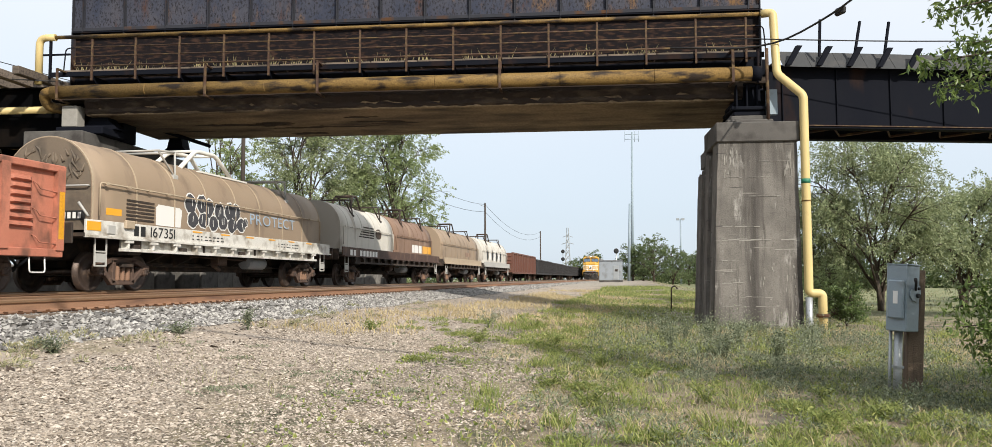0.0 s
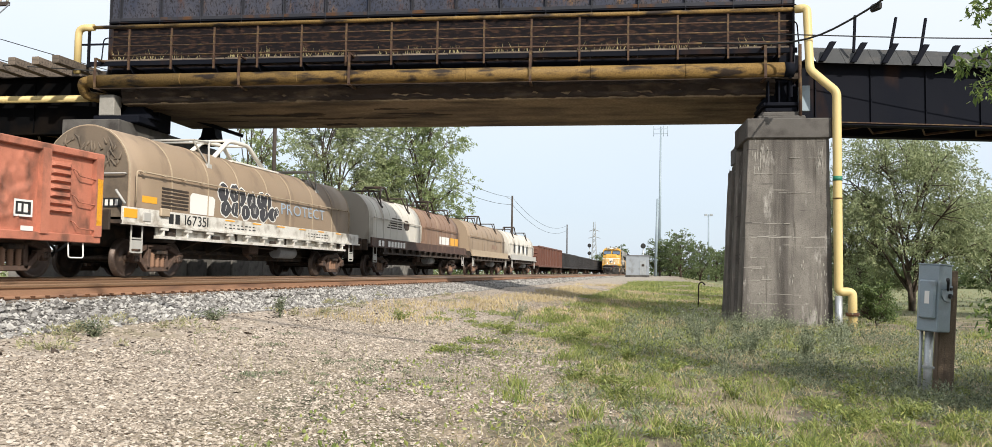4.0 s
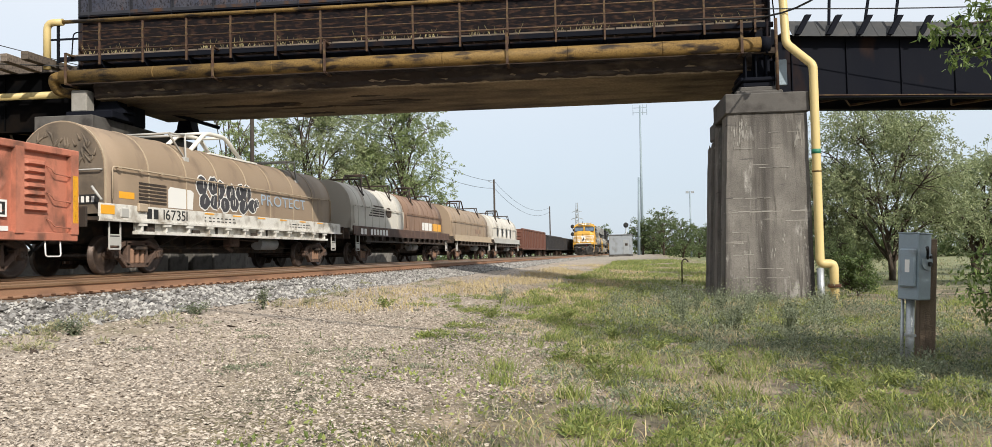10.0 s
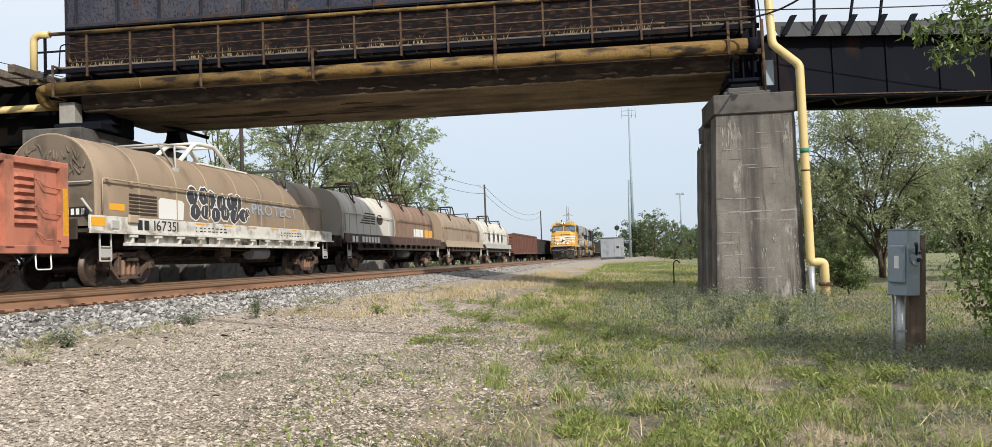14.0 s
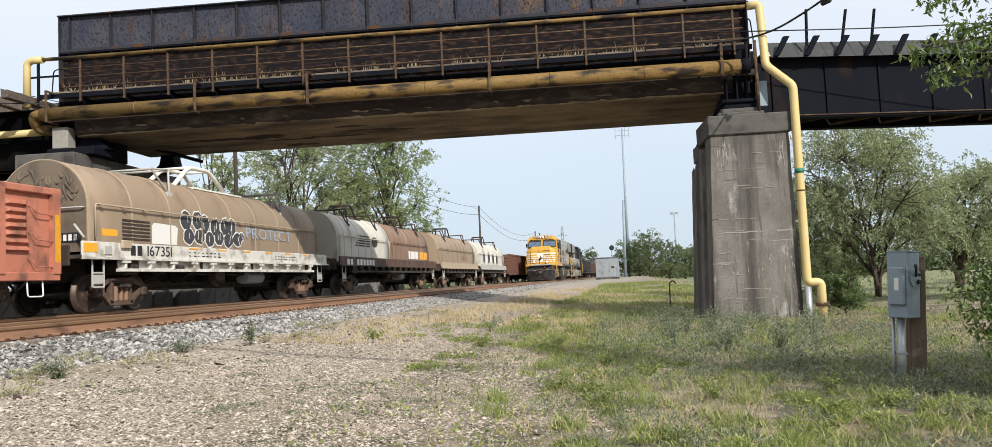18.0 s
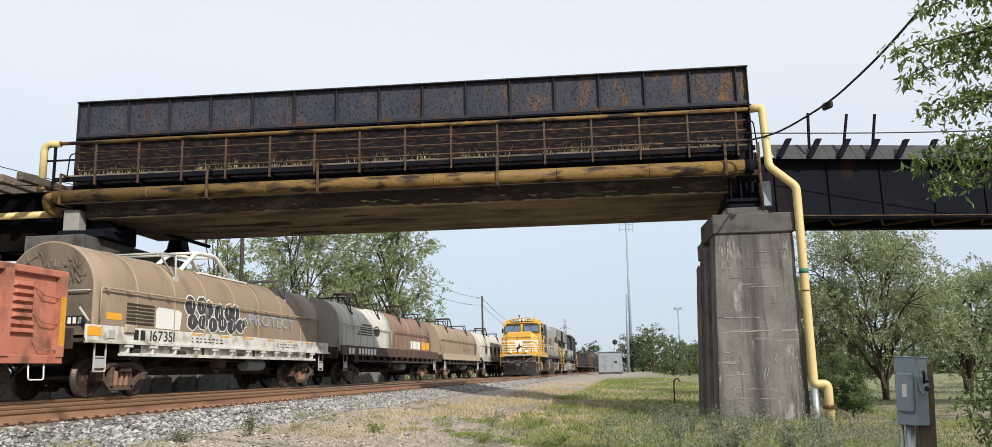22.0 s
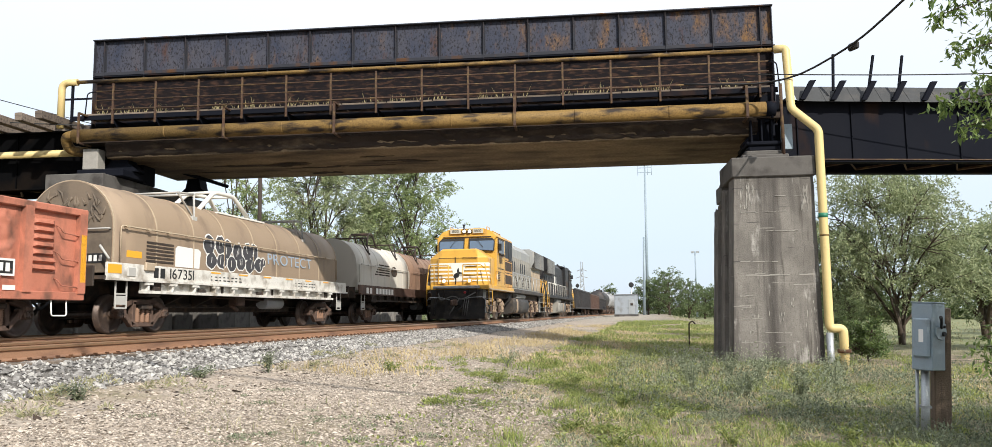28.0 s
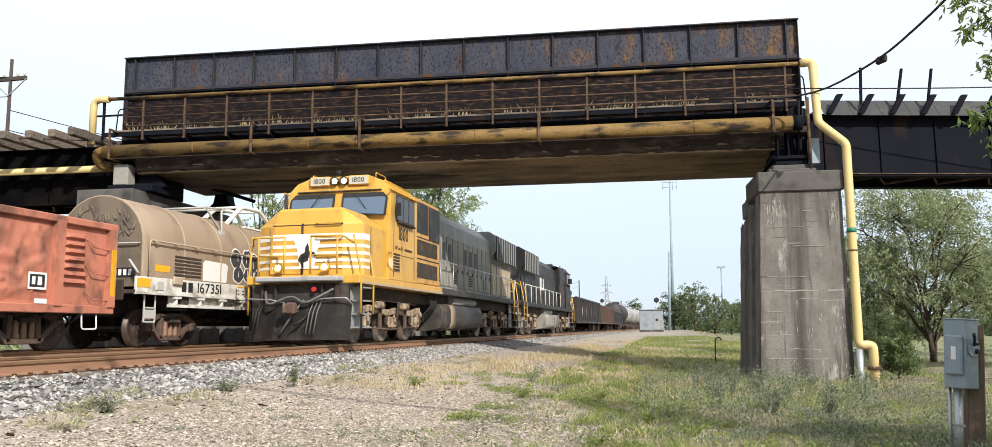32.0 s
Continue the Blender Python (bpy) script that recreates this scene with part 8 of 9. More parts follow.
# the young tree at the edge of the lane, its boughs hanging into view
near = thing("roadside_tree", pose(0, 0, 0), "young broad-leaved tree with drooping fresh green boughs", "tree")
tb = BM()
tube(tb, [(5.6, 8.6, -0.1), (5.5, 8.7, 2.0), (5.2, 8.9, 4.0), (4.9, 9.0, 6.4)], [0.13, 0.11, 0.08, 0.03], 8)
rnd = random.Random(77)
boughs = []
for z, tips in ((0.5, ((3.55, 9.2, 0.66), (3.45, 9.35, 0.85), (3.75, 9.6, 0.6), (3.9, 9.9, 0.75))), (1.0, ((3.3, 9.3, 1.05), (3.25, 9.4, 1.25), (3.5, 9.1, 1.05), (3.8, 9.6, 1.0))), (1.3, ((3.42, 9.4, 1.45), (3.6, 9.2, 1.3), (3.75, 9.8, 1.3))), (1.7, ((3.8, 9.3, 1.7), (4.0, 9.6, 1.9))), (2.1, ((4.0, 9.1, 2.2), (4.1, 9.2, 2.5))), (2.7, ((4.0, 9.1, 2.9), (4.05, 9.1, 3.2))), (3.6, ((3.06, 9.0, 3.74), (3.22, 9.0, 3.48), (3.45, 9.1, 3.95))), (4.2, ((3.25, 9.1, 4.3), (3.6, 9.2, 4.45))), (4.9, ((3.0, 9.1, 5.0), (3.1, 9.1, 4.7), (3.45, 9.1, 5.0), (3.7, 9.2, 4.8))), (5.6, ((3.3, 9.1, 5.45), (3.6, 9.1, 5.8), (3.9, 9.0, 5.5)))):
    for t in tips:
        p, q = Vector((5.5 - 0.08 * z, 8.75, z)), Vector((t[0] + (0.16 if z < 2.5 else 0.04), t[1], t[2]))
        mid = p.lerp(q, 0.55) + Vector((0, 0, 0.18))
        tube(tb, [p, mid, q], [0.03, 0.018, 0.005], 6, False)
        boughs += [(mid.lerp(q, k / 5), 0.05 + 0.07 * (1 - abs(k - 2) / 4)) for k in range(6)] + [(p.lerp(mid, k / 4), 0.14) for k in range(2, 4)]
for k in range(330):
    # the crown's hidden side, which shades the ground by the box
    gx, gy, z = rnd.uniform(1.6, 6.0), rnd.uniform(11.0, 13.4), rnd.uniform(1.2, 6.2)
    c_ = Vector((gx + 1.0 * z, gy - 1.15 * z, z))
    if c_.x > 4.85 and c_.y > 2.0:
        boughs.append((c_, 0.26))
part("trunk", tb, BARK, near, "slender trunk with drooping boughs")
rg = np.random.default_rng(78)
cs = []
for c, s in boughs:
    n = 60 if c.x < 4.6 else 120
    cs.append(np.array(c) + rg.normal(0, 1, (n, 3)) * s * np.array((1, 1, 0.9)))
o = new("crown", leaves_mesh("crown", np.concatenate(cs), 0.09, LEAF["near"], 79, 2.7, 0.65))
o.parent = near
o["label"] = "fresh green pointed leaves"


# grass and weeds
def blades_mesh(name, pts, h0, h1, width, mat, seed, lean=0.5):
    r = np.random.default_rng(seed)
    n = len(pts)
    p = np.asarray(pts)
    h = (h0 + (h1 - h0) * r.random(n) ** 1.6)[:, None]
    a = r.uniform(0, 6.283, n)
    s = np.stack([np.cos(a), np.sin(a), np.zeros(n)], 1) * width * r.uniform(0.6, 1.4, (n, 1))
    bend_ = r.normal(0, lean, (n, 2))
    d = np.concatenate([bend_, np.zeros((n, 1))], 1) * h
    up = np.array([0, 0, 1.0])
    v = np.stack([p - s, p + s, p + up * h * 0.6 + d * 0.35 + s * 0.6, p + up * h * 0.6 + d * 0.35 - s * 0.6, p + up * h + d], 1).reshape(-1, 3)
    k = 5 * np.arange(n)[:, None]
    f = np.concatenate([k + np.array([[0, 1, 2]]), k + np.array([[0, 2, 3]]), k + np.array([[3, 2, 4]])])
    me = bpy.data.meshes.new(name)
    me.from_pydata(v, [], f)
    me.materials.append(mat)
    return me


def grass_keep(x, y):
    e = x + 2.2 * noise.noise((x * 0.3, y * 0.3, 9)) - 0.25 * max(0.0, 9 - y)
    d = smooth(-4.2, 0.5, e) * (0.30 + 1.9 * noise.noise((x * 0.7, y * 0.7, 2)) + 0.8 * noise.noise((x * 2.3, y * 2.3, 12)))
    if x < -5.2:
        d *= 0.2
    if y > 36 and x < 1.5:
        d *= 0.8
    return random.random() < d


random.seed(8)
stuff("grass", blades_mesh("grass_near", strew(80000, -6.0, 8.5, 4.4, 20, 0.0, 1.25, grass_keep), 0.02, 0.12, 0.005, LEAF["grass"], 1), "sparse dry summer grass beside the lane", "grass")
stuff("grass", blades_mesh("grass_mid", strew(30000, -5.5, 13, 18, 44, 0.0, 1.1, grass_keep), 0.03, 0.14, 0.009, LEAF["grass"], 2), "sparse dry summer grass round the pier", "grass")
stuff("grass", blades_mesh("grass_far", strew(26000, -5.5, 34, 42, 120, 0.0, 1.2, lambda x, y: x > -6 + 0.02 * y and grass_keep(x + 2, y) and not (y > 52 and x < 2)), 0.05, 0.2, 0.03, LEAF["grass"], 3), "mown summer field", "grass")
stuff("dry_grass", blades_mesh("dry_grass", strew(16000, -6.6, -2.0, 13, 46, 0.0, 1.0, lambda x, y: abs(x + 5.4 - 0.05 * (y - 12) + noise.noise((0, y * 0.3, 0))) < 0.9 * random.random() + 0.2), 0.04, 0.16, 0.009, LEAF["dry"], 4), "straw-coloured grass along the ballast edge", "grass")


def tufts(n, x0, x1, y0, y1, seed, per=60, spread=0.16, keep=None):
    r = random.Random(seed)
    pts = []
    for i in range(n):
        x, y = r.uniform(x0, x1), r.uniform(y0, y1)
        if keep and not keep(x, y):
            continue
        for k in range(int(per * r.uniform(0.4, 1.3))):
            a, b = x + r.gauss(0, spread), y + r.gauss(0, spread)
            pts.append((a, b, land(a, b)))
    return pts


stuff("grass_tufts", blades_mesh("grass_tufts", tufts(400, -3.5, 7.5, 4.6, 18, 3, 55, 0.085, lambda x, y: noise.noise((x * 0.5, y * 0.5, 4)) > -0.25 and x > -1.6 + 0.25 * max(0.0, 9 - y)), 0.04, 0.21, 0.006, LEAF["lush"], 5, 0.7), "bright green grass tufts", "grass")
stuff("grass_tufts", blades_mesh("grass_tufts_far", tufts(230, -4, 9, 16, 40, 4, 70, 0.2, lambda x, y: x > -3.2), 0.06, 0.25, 0.009, LEAF["lush"], 6, 0.6), "bright green grass tufts", "grass")


def weed(name, x, y, h, w, n, leaf, mat, seed, label, group):
    """A bushy weed: stems from one root, small leaves along them."""
    r = random.Random(seed)
    th = thing(name, pose(x, y, land(x, y)), label, "weed", group)
    b = BM()
    cs = []
    for i in range(n):
        a, l = r.uniform(0, 6.283), r.uniform(0.3, 1.0) * w
        tip = Vector((math.cos(a) * l, math.sin(a) * l, h * r.uniform(0.55, 1.0)))
        mid = tip * 0.5 + Vector((0, 0, h * 0.12))
        tube(b, [(0, 0, -0.02), mid, tip], [0.006, 0.005, 0.002], 4, False)
        for k in range(9):
            t = 0.2 + 0.8 * k / 8
            p = (mid * (t * 2) if t < 0.5 else mid.lerp(tip, t * 2 - 1))
            for q in range(3):
                cs.append((p.x + r.gauss(0, 0.03), p.y + r.gauss(0, 0.03), max(0.01, p.z + r.gauss(0, 0.03))))
    tagged(part("stem", b, mat, th), kind="stuff")
    o = new("leaves", leaves_mesh("leaves", np.array(cs), leaf, mat, seed, 2.2, 0.0))
    o.parent = th
    return th


def clump_field(name, n, spans, seed, radius, high, per, leaf, long, mat, label, keep=None, up=0.9):
    """Low rounded clumps of leaves that splay from the ground, as one mesh."""
    r = random.Random(seed)
    rg_ = np.random.default_rng(seed)
    cs, ax = [], []
    for i in range(n):
        x0, x1, y0, y1 = spans[i % len(spans)]
        x, y = r.uniform(x0, x1), y0 + (y1 - y0) * r.random() ** 1.2
        if keep and not keep(x, y):
            continue
        R = radius[0] + (radius[1] - radius[0]) * r.random() ** 1.8
        H = (high[0] + (high[1] - high[0]) * r.random() ** 1.5) * (0.5 + 0.5 * R / radius[1])
        m = int(per * (R / radius[1]) ** 1.3) + 12
        a, q = rg_.uniform(0, 6.283, m), np.sqrt(rg_.random(m)) * (1 + 0.25 * np.sin(3 * rg_.uniform(0, 6.283) + 0))
        dx, dy = np.cos(a) * q * R, np.sin(a) * q * R
        z = land(x, y) + 0.004 + H * (1 - 0.75 * q ** 1.5) * rg_.random(m) ** 0.7
        cs.append(np.column_stack([x + dx, y + dy, z]))
        ax.append(np.column_stack([np.cos(a) * (0.3 + q), np.sin(a) * (0.3 + q), np.full(m, up)]))
    return stuff(name, small_leaves(name, np.concatenate(cs), np.concatenate(ax), leaf, mat, seed, long), label, "weeds")


clump_field("weed_clumps", 460, ((-1.2, 6.5, 4.9, 12), (-0.6, 4.0, 5.0, 9), (-2.0, 5, 8, 20)), 501, (0.05, 0.27), (0.05, 0.22), 420, 0.055, 4.6, LEAF["lush"], "vivid green grass and broadleaf clumps in the dry soil", lambda x, y: noise.noise((x * 0.55, y * 0.55, 21)) > -0.03 and x > -1.0 + 0.3 * max(0.0, 8 - y))
clump_field("weed_clumps", 520, ((-1.2, 6.5, 5.0, 14), (0.3, 5.5, 9, 23), (1.5, 7, 9.5, 15)), 502, (0.06, 0.34), (0.05, 0.36), 360, 0.04, 3.4, LEAF["weed"], "grey-green feathery weed clumps", lambda x, y: noise.noise((x * 0.45, y * 0.45, 31)) > -0.05 and x > -1.2 + 0.3 * max(0.0, 8 - y))
clump_field("weed_clumps", 200, ((-6.0, -1.5, 7.5, 22), (-4.0, 0.5, 7, 16)), 503, (0.04, 0.2), (0.01, 0.06), 150, 0.026, 2.4, LEAF["weed"], "flat olive weeds creeping over the gravel", lambda x, y: noise.noise((x * 0.5, y * 0.5, 41)) > 0.0, 0.4)
clump_field("weed_clumps", 120, ((-7.0, -5.4, 7, 26),), 504, (0.05, 0.2), (0.05, 0.22), 120, 0.06, 4.5, LEAF["grass"], "pale green weeds along the ballast edge", lambda x, y: noise.noise((x * 0.3, y * 0.5, 47)) > 0.05)
clump_field("weed_clumps", 260, ((-3.0, 6.0, 20, 44),), 505, (0.15, 0.5), (0.08, 0.3), 170, 0.10, 4.5, LEAF["lush"], "yellow-green grass clumps beyond the pier", lambda x, y: noise.noise((x * 0.3, y * 0.3, 51)) > 0.0)
clump_field("weed_clumps", 300, ((-4.6, -0.4, 13, 22), (-3.0, 1.5, 11, 17)), 506, (0.06, 0.3), (0.04, 0.16), 220, 0.055, 4.2, LEAF["lush"], "yellow-green grass tufts along the lane's edge", lambda x, y: noise.noise((x * 0.4, y * 0.4, 61)) > 0.02)
rnd = random.Random(44)
for i in range(30):
    # a belt of grey-green weeds before the pier
    x, y = rnd.uniform(0.4, 5.2), rnd.uniform(14.5, 23.2)
    weed("weed", x, y, rnd.uniform(0.25, 0.7), rnd.uniform(0.25, 0.5), 10, 0.05, LEAF["weed"], 200 + i, "tall grey-green weed before the pier", "weeds by the pier")
for i, (x, y, h, w) in enumerate(((-0.35, 8.9, 0.34, 0.34), (0.9, 9.6, 0.3, 0.3), (-0.4, 13.0, 0.32, 0.3), (0.2, 11.6, 0.25, 0.3), (-3.1, 18.2, 0.5, 0.35), (-5.9, 12.3, 0.42, 0.1), (-6.3, 11.0, 0.2, 0.3), (-6.1, 8.2, 0.2, 0.25), (2.3, 10.3, 0.2, 0.25), (1.9, 8.6, 0.22, 0.3), (-2.7, 14.8, 0.3, 0.25), (-4.6, 14.5, 0.25, 0.3), (2.6, 9.1, 0.18, 0.2), (-1.4, 16.0, 0.3, 0.4), (-0.9, 10.3, 0.2, 0.3))):
    weed("weed", x, y, h * 0.85, w, 13, 0.042, LEAF["lush"] if i < 4 or i > 7 else LEAF["weed"], 300 + i, "low bushy green weed in the gravel", "weeds in the gravel")
def litter_keep(x, y):
    return x + 2.0 * noise.noise((x * 0.3, y * 0.3, 9)) > -2.0 + 0.25 * max(0.0, 9 - y) and random.random() < 0.35 + 0.9 * noise.noise((x * 1.1, y * 1.1, 7))


stuff("ground_weeds", leaves_mesh("ground_weeds", strew(42000, -4.5, 8.5, 4.6, 19, 0.012, 1.2, litter_keep), 0.042, LEAF["weed"], 401, 1.8, -0.35), "low grey-green broadleaf weeds", "weeds")
stuff("ground_weeds", leaves_mesh("ground_weeds_green", strew(26000, -3.5, 8.5, 4.6, 20, 0.02, 1.2, lambda x, y: litter_keep(x + 7, y) and x > -3), 0.05, LEAF["lush"], 402, 1.8, -0.5), "low bright green broadleaf weeds", "weeds")
stuff("pier_weeds", leaves_mesh("pier_weeds", np.array([(x, y, z + h * random.random() ** 1.5 * max(0.0, 0.25 + 1.5 * noise.noise((x * 1.1, y * 1.1, 3)))) for (x, y, z), h in zip(strew(30000, -0.8, 6.2, 13.0, 24.0), np.full(30000, 0.75))]), 0.055, LEAF["weed"], 403, 2.4, -0.6), "belt of knee-high grey-green weeds before the pier", "weeds")
stuff("ground_weeds", leaves_mesh("box_weeds", np.array([(x, y, z + 0.24 * random.random() ** 1.6) for x, y, z in strew(15000, 1.6, 8.0, 9.6, 13.4, 0.01, 1.0, lambda x, y: random.random() < 0.6 + 0.8 * noise.noise((x * 0.8, y * 0.8, 5)))]), 0.045, LEAF["weed"], 407, 2.4, -0.4), "ankle-high grey-green weeds round the timber post", "weeds")
stuff("dead_stalks", blades_mesh("dead_stalks", strew(62000, -4.5, 8.5, 4.4, 24, 0.0, 1.2, litter_keep), 0.03, 0.15, 0.0045, LEAF["dry"], 404, 1.2), "dry straw lying among the weeds", "grass")
stuff("grass", blades_mesh("sunlit_grass", strew(42000, -4.5, 7.0, 38, 72, 0.0, 0.9, lambda x, y: noise.noise((x * 0.4, y * 0.25, 6)) > -0.2 and x > -4.0 + 0.02 * y), 0.05, 0.2, 0.014, LEAF["lush"], 411, 0.7), "yellow-green summer grass before the far shed", "grass")
stuff("dry_grass", blades_mesh("dry_grass_far", strew(30000, -5.5, 6.5, 17, 60, 0.0, 1.0, lambda x, y: noise.noise((x * 0.35, y * 0.2, 16)) > -0.05), 0.04, 0.16, 0.013, LEAF["dry"], 412, 0.7), "straw-coloured grass beside the lane", "grass")
stuff("scrub", leaves_mesh("scrub", np.array([(x, y, z + 2.1 * random.random() * max(0.3, 0.7 + 0.9 * noise.noise((x * 0.3, y * 0.3, 1)))) for x, y, z in strew(26000, -24.0, -19.6, 2.0, 75.0)]), 0.16, LEAF["deep"], 405, 1.8, 0.0), "scrubby bushes beyond the far track", "bushes")
stuff("fallen_twigs", stones_mesh("fallen_twigs", strew(150, -6.9, -5.2, 6, 20, 0.01), 0.02, 0.075, 0.22, M["under"], 9), "dark scraps of wood and tie plate in the gravel", "debris")


# ---- equipment and the distance ----
bx = thing("disconnect_switch", pose(3.56, 11.5, 0.0, 0, 3.2, 0), "grey electrical disconnect box on a timber post", "electrical box")
part("post", box(BM(), -0.03, 0.17, -0.02, 0.17, -0.2, 1.66, 0.012), M["timber"], bx, "weathered square timber post")
turn = pose(-0.125, -0.10, 0, 0, 0, 42)
enc = part("enclosure", box(BM(), -0.14, 0.14, -0.14, 0.14, 0.87, 1.71, 0.012), M["grey_metal"], bx, "grey painted enclosure", turn)
part("lid", box(BM(), -0.145, 0.145, -0.155, 0.145, 1.71, 1.725, 0.004), M["grey_metal"], enc)
part("cover", box(BM(), -0.19, -0.14, -0.12, 0.10, 1.03, 1.52, 0.02), M["grey_metal"], enc, "raised cover")
part("plate", box(BM(), -0.194, -0.1905, -0.05, 0.01, 1.22, 1.38), M["chalk"], enc, "pale label")
hd = part("handle_plate", fix(prism(BM(), [(-0.10, 1.40), (0.0, 1.42), (0.12, 1.46), (0.14, 1.34), (0.07, 1.25), (-0.04, 1.27), (-0.09, 1.32)], "y", -0.158, -0.143)), M["grey_metal"], enc)
part("handle", tube(BM(), [(0.02, -0.16, 1.40), (-0.06, -0.21, 1.49), (-0.11, -0.23, 1.54)], [0.016, 0.016, 0.022], 8), M["black"], enc, "black switch handle")
part("pivot", fix(lathe(BM(), [(0, 0.03), (-0.03, 0.028)], "y", (0.06, -0.158, 1.33), 12)), M["black"], enc)
part("bolt", fix(lathe(BM(), [(0, 0.02), (-0.02, 0.018)], "y", (0.08, -0.158, 1.42), 10)), M["black"], enc)
part("conduit", tube(BM(), [(-0.165, -0.1, -0.2), (-0.165, -0.1, 0.87)], 0.052, 12), M["galv"], bx, "galvanised conduit")
part("conduit_strap", box(BM(), -0.225, -0.105, -0.16, -0.02, 0.4, 0.43), M["galv"], bx)
part("conduit", tube(BM(), [(-0.245, -0.05, -0.2), (-0.245, -0.05, 0.87)], 0.02, 10), M["galv"], bx, "thin galvanised conduit")
solid("hooked_stake", tube(BM(), bend([(1.5, 35.5, 0.1), (1.52, 35.5, 1.15), (1.66, 35.5, 1.25), (1.78, 35.5, 1.1)], 0.1), 0.03, 6), M["under"], None, "rusty hooked iron stake in the grass", "stake")

POLE_WOOD = surf("dark_creosoted_pole", (0.05, 0.04, 0.034), (0.075, 0.06, 0.05), None, 0.9, 0, 2.0, stretch=(3, 3, 0.2))


def pole(x, y, top, label, arm=False, lamp=False, r=0.15):
    z = land(x, y) - 0.2
    th = thing("utility_pole", pose(x, y, z), label, "utility pole", "poles along the line")
    part("shaft", tube(BM(), [(0, 0, 0), (0, 0, top - z)], [r, r * 0.7], 10), POLE_WOOD, th)
    if arm:
        for dz, w in ((-0.9, 0.8),):
            part("crossarm", box(BM(), -w, w, -0.07, 0.07, top - z + dz - 0.08, top - z + dz + 0.08), POLE_WOOD, th)
            for q in (-0.9, -0.45, 0.45, 0.9):
                part("insulator", fix(lathe(BM(), [(0, 0.04), (0.12, 0.06), (0.2, 0.03)], "z", (q * w, 0, top - z + dz + 0.08), 8)), M["board"], th)
        part("brace", tube(BM(), [(-0.9, -0.08, top - z - 0.95), (0, -0.1, top - z - 1.7), (0.9, -0.08, top - z - 0.95)], 0.03, 5), M["galv"], th)
    if lamp:
        part("lamp_arm", tube(BM(), [(0, 0, top - z - 0.5), (-0.7, 0, top - z - 0.2)], 0.04, 6), M["galv"], th)
    return th


pole(-17.4, 34.7, 12.5, "dark wooden utility pole behind the parked cars", r=0.11)
pole(-18.4, 100, 10.9, "dark wooden utility pole beyond the coil cars", False, True)
pole(-18.6, 160, 10.8, "dark wooden utility pole far down the line")
pole(-28.4, 30.0, 13.7, "wooden utility pole with crossarms beyond the bridge", True, r=0.1)


def wire(a, b, sag, r=0.02):
    a, b = Vector(a), Vector(b)
    pts = [a.lerp(b, i / 14) - Vector((0, 0, sag * 4 * (i / 14) * (1 - i / 14))) for i in range(15)]
    return solid("wire", tube(BM(), pts, r, 5), M["black"], None, "thin sagging power line between poles", "wire", "power lines")


wire((-17.4, 34.7, 12.2), (-18.4, 100, 10.7), 1.6)
wire((-17.4, 34.7, 11.0), (-18.4, 100, 9.8), 1.6)
wire((-18.4, 100, 10.7), (-18.6, 160, 10.6), 1.8)
wire((-18.4, 100, 9.8), (-18.6, 160, 9.7), 1.8)
for dz in (0.0, -0.9):
    wire((-60, 20, 12.6 + dz), (-28.4, 30, 12.9 + dz), 0.4)
    wire((-28.4, 30, 11.4 + dz), (-18.4, 60, 11.6 + dz), 0.5)

M["shed"] = surf("blue_grey_shed_paint", (0.27, 0.295, 0.32), (0.22, 0.24, 0.265), (0.16, 0.16, 0.16), 0.5, 0, 0.8, 1.5, 0.66)
hs = thing("signal_bungalow", pose(-3.75, 126, 1.15), "pale grey metal signal equipment shed beside the track", "equipment shed")
part("body", box(BM(), -1.9, 1.5, -1.2, 2.6, 0.1, 2.95, 0.03), M["shed"], hs)
part("roof", box(BM(), -2.0, 1.6, -1.3, 2.7, 2.95, 3.1, 0.03), M["sheet"], hs, "flat overhanging roof")
part("door", box(BM(), 0.2, 1.05, -1.23, -1.2, 0.2, 2.3, 0.01), M["galv"], hs, "metal door")
part("vent", box(BM(), 0.45, 0.85, -1.25, -1.23, 1.4, 1.75), M["under"], hs, "dark vent")
part("sill", box(BM(), -1.95, 1.55, -1.25, 2.65, -0.3, 0.1), M["cap"], hs)


def signal(x, y, top, heads, label):
    z = land(x, y) - 0.1
    th = thing("railway_signal", pose(x, y, z), label, "railway signal", "trackside signals")
    part("mast", tube(BM(), [(0, 0, 0), (0, 0, top - z)], 0.09, 8), M["galv"], th)
    for k in range(heads):
        zz = top - z - 0.5 - k * 1.7
        part("backing_disc", fix(lathe(BM(), [(0, 0.42), (0.04, 0.42)], "y", (0, -0.14, zz), 18)), M["ink"], th, "black signal head")
        part("hood", tube(BM(), [(0, -0.14, zz), (0, -0.45, zz)], 0.2, 12), M["ink"], th)
    return th


signal(-3.4, 137, 6.5, 1, "black signal head on a grey mast behind the shed")
signal(-16.3, 183, 8.0, 2, "two-headed black trackside signal")

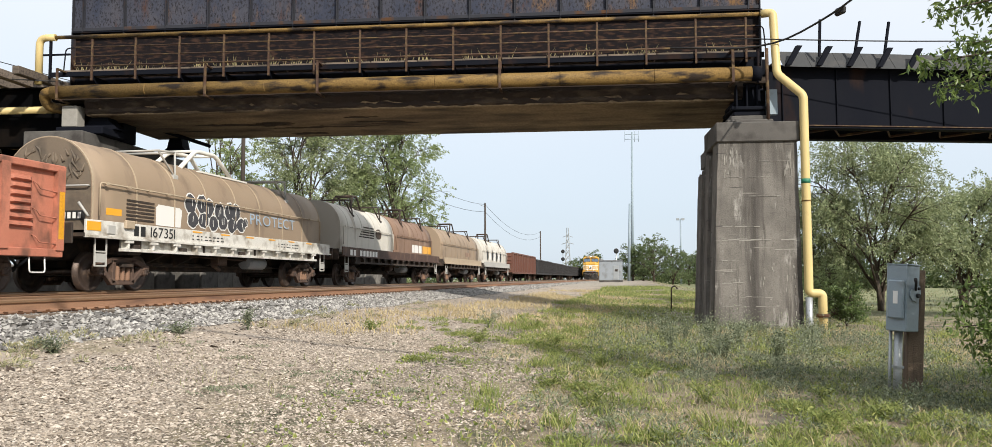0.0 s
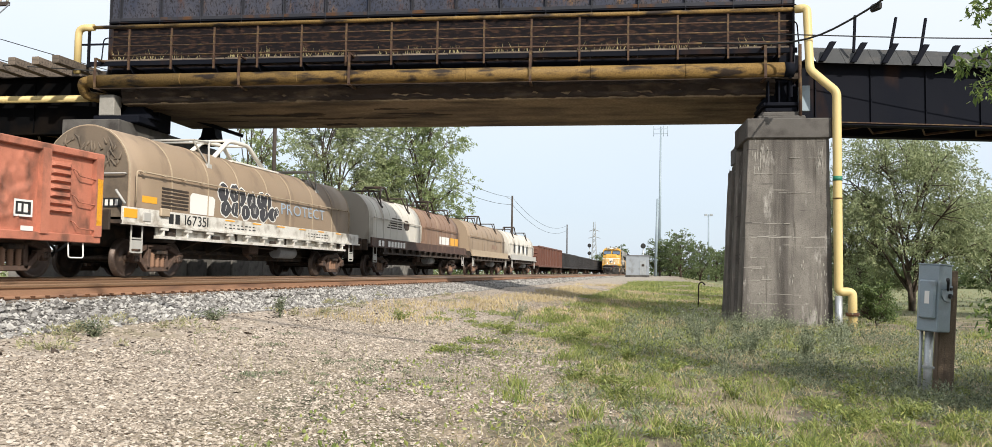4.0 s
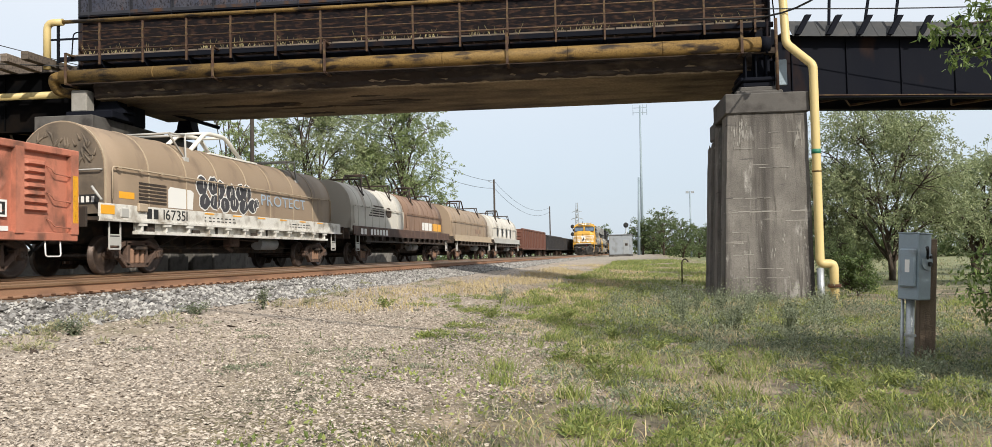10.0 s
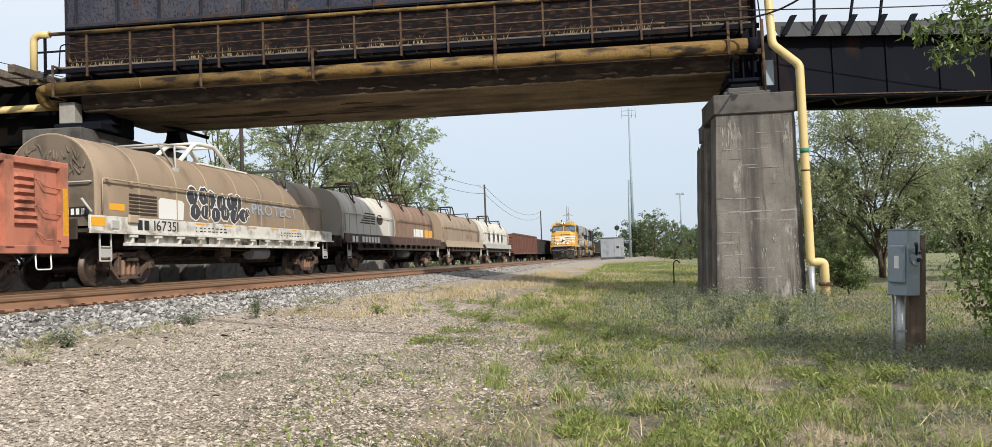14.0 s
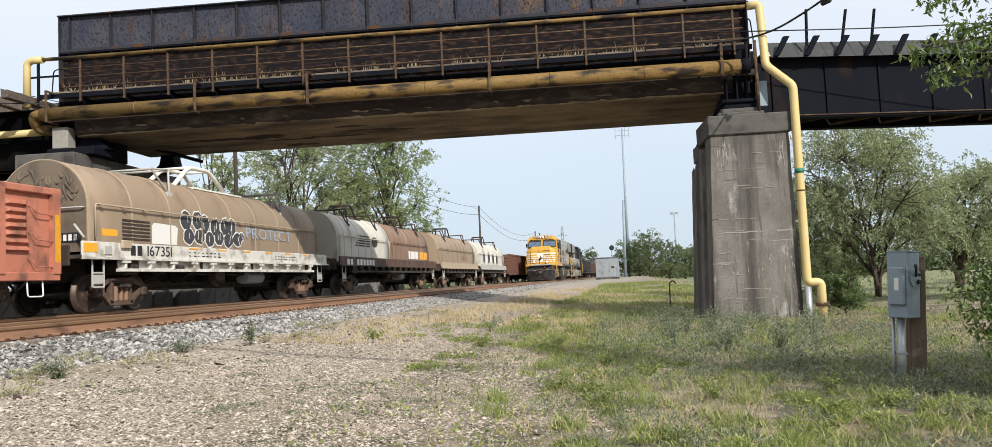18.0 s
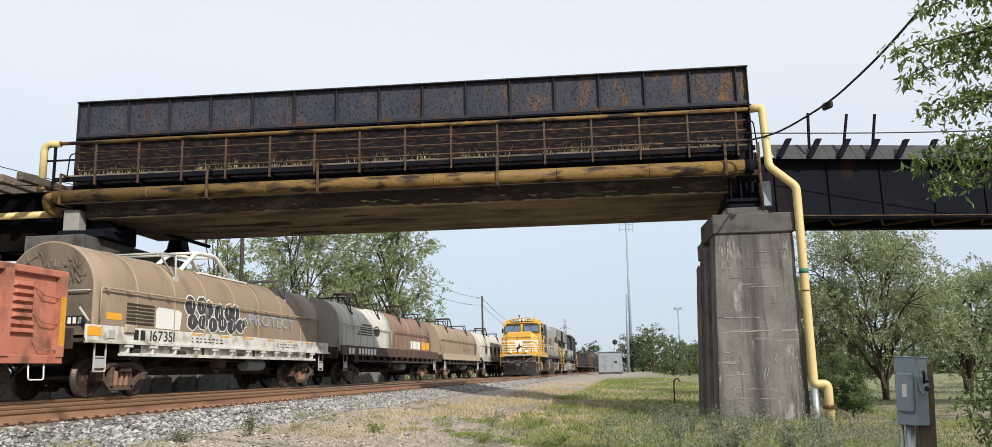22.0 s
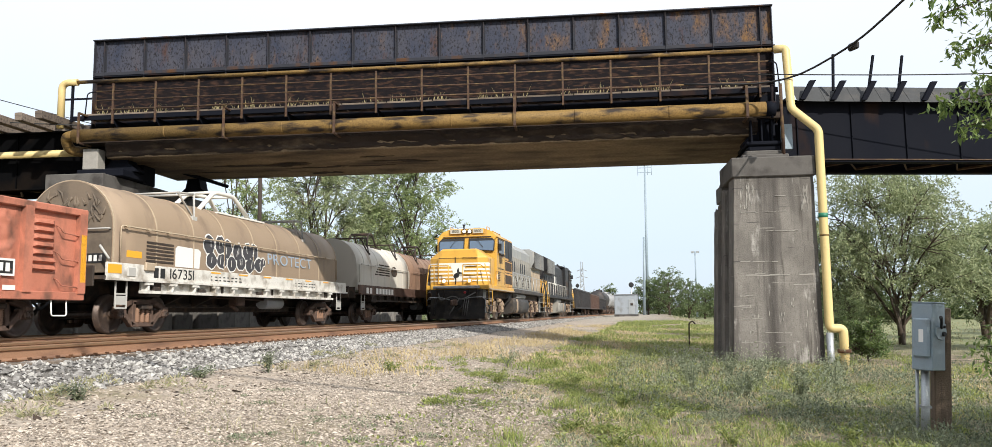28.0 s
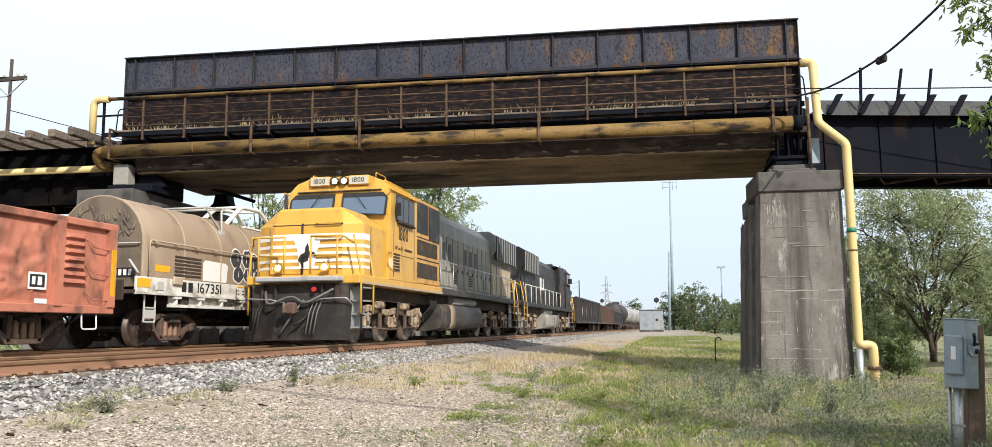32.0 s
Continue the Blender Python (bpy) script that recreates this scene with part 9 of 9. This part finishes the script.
tw = thing("radio_mast", pose(-1.2, 190, 0.9), "very tall thin grey lattice radio mast", "radio mast")
part("mast", tube(BM(), [(0, 0, 0), (0.3, 0, 34)], [0.42, 0.2], 6), M["grey_metal"], tw)
for z in (33.5, 32.4):
    part("antenna_arm", tube(BM(), [(-1.3, 0, z), (1.8, 0, z)], 0.06, 6), M["grey_metal"], tw)
for x in (-1.3, 0.9, 1.8):
    part("antenna", tube(BM(), [(x, 0, 31.8), (x, 0, 34.2)], 0.06, 6), M["grey_metal"], tw)
part("guard_pole", tube(BM(), [(-0.6, -20, 0), (-0.2, -20, 15.8)], [0.3, 0.22], 8), M["grey_metal"], tw, "thicker pole beside the mast")
fl = thing("floodlight_mast", pose(10.1, 200, 0.2), "distant floodlight mast with a double head", "floodlight")
part("shaft", tube(BM(), [(0, 0, 0), (0, 0, 15.4)], [0.25, 0.14], 8), M["grey_metal"], fl)
for s in (-1, 1):
    part("lamp_head", box(BM(), s * 0.6 - 0.35, s * 0.6 + 0.35, -0.3, 0.3, 15.0, 15.5, 0.05), M["galv"], fl)
py = thing("transmission_tower", pose(-29.3, 350, 0), "distant steel lattice transmission tower", "transmission tower")
b = BM()
for sx, sy in ((-1, -1), (1, -1), (1, 1), (-1, 1)):
    tube(b, [(sx * 1.5, sy * 1.5, 0), (sx * 0.6, sy * 0.6, 16), (sx * 0.3, sy * 0.3, 23)], 0.13, 4)
for k in range(9):
    z0, z1 = k * 2.3, (k + 1) * 2.3
    w0, w1 = max(0.4, 1.5 - 0.056 * z0), max(0.4, 1.5 - 0.056 * z1)
    for sy in (-1, 1):
        tube(b, [(-w0, sy * w0, z0), (w1, sy * w1, z1)], 0.09, 4)
        tube(b, [(w0, sy * w0, z0), (-w1, sy * w1, z1)], 0.09, 4)
part("lattice", b, M["galv"], py, "steel lattice")
for z, w in ((16, 2.6), (19, 2.1)):
    part("arm", tube(BM(), [(-w, 0, z), (0, 0, z + 0.8), (w, 0, z)], 0.14, 4), M["galv"], py, "steel cross-arm")


# ---- what moves ----
def nose_y(t):
    """Where the leading coupler stands on its track, t seconds in: a steady roll of 4 to 5 m/s."""
    x = (t - 16) / 16
    return 90.2937 - 74.4854 * x + 12.7074 * x ** 2 + 12.3222 * x ** 3 - 33.1539 * x ** 4 - 9.2088 * x ** 5 + 19.9249 * x ** 6


def motions():
    times = [i * 0.5 for i in range(65)]
    for car, back_by, turn in CONSIST:
        walk(car, [(t, pose(TRACKS[0], nose_y(t) + back_by, RAIL_TOP, 0, 0, turn)) for t in times])
    start = nose_y(0)
    for wheel, at, radius in ROLLING:
        sign = -1 if wheel.parent.parent is helper else 1
        rows = []
        for i in range(257):
            t = i * 0.125
            rows.append((t, Matrix.Translation(at) @ Matrix.Rotation(sign * (start - nose_y(t)) / radius, 4, "X")))
        walk(wheel, rows)


motions()
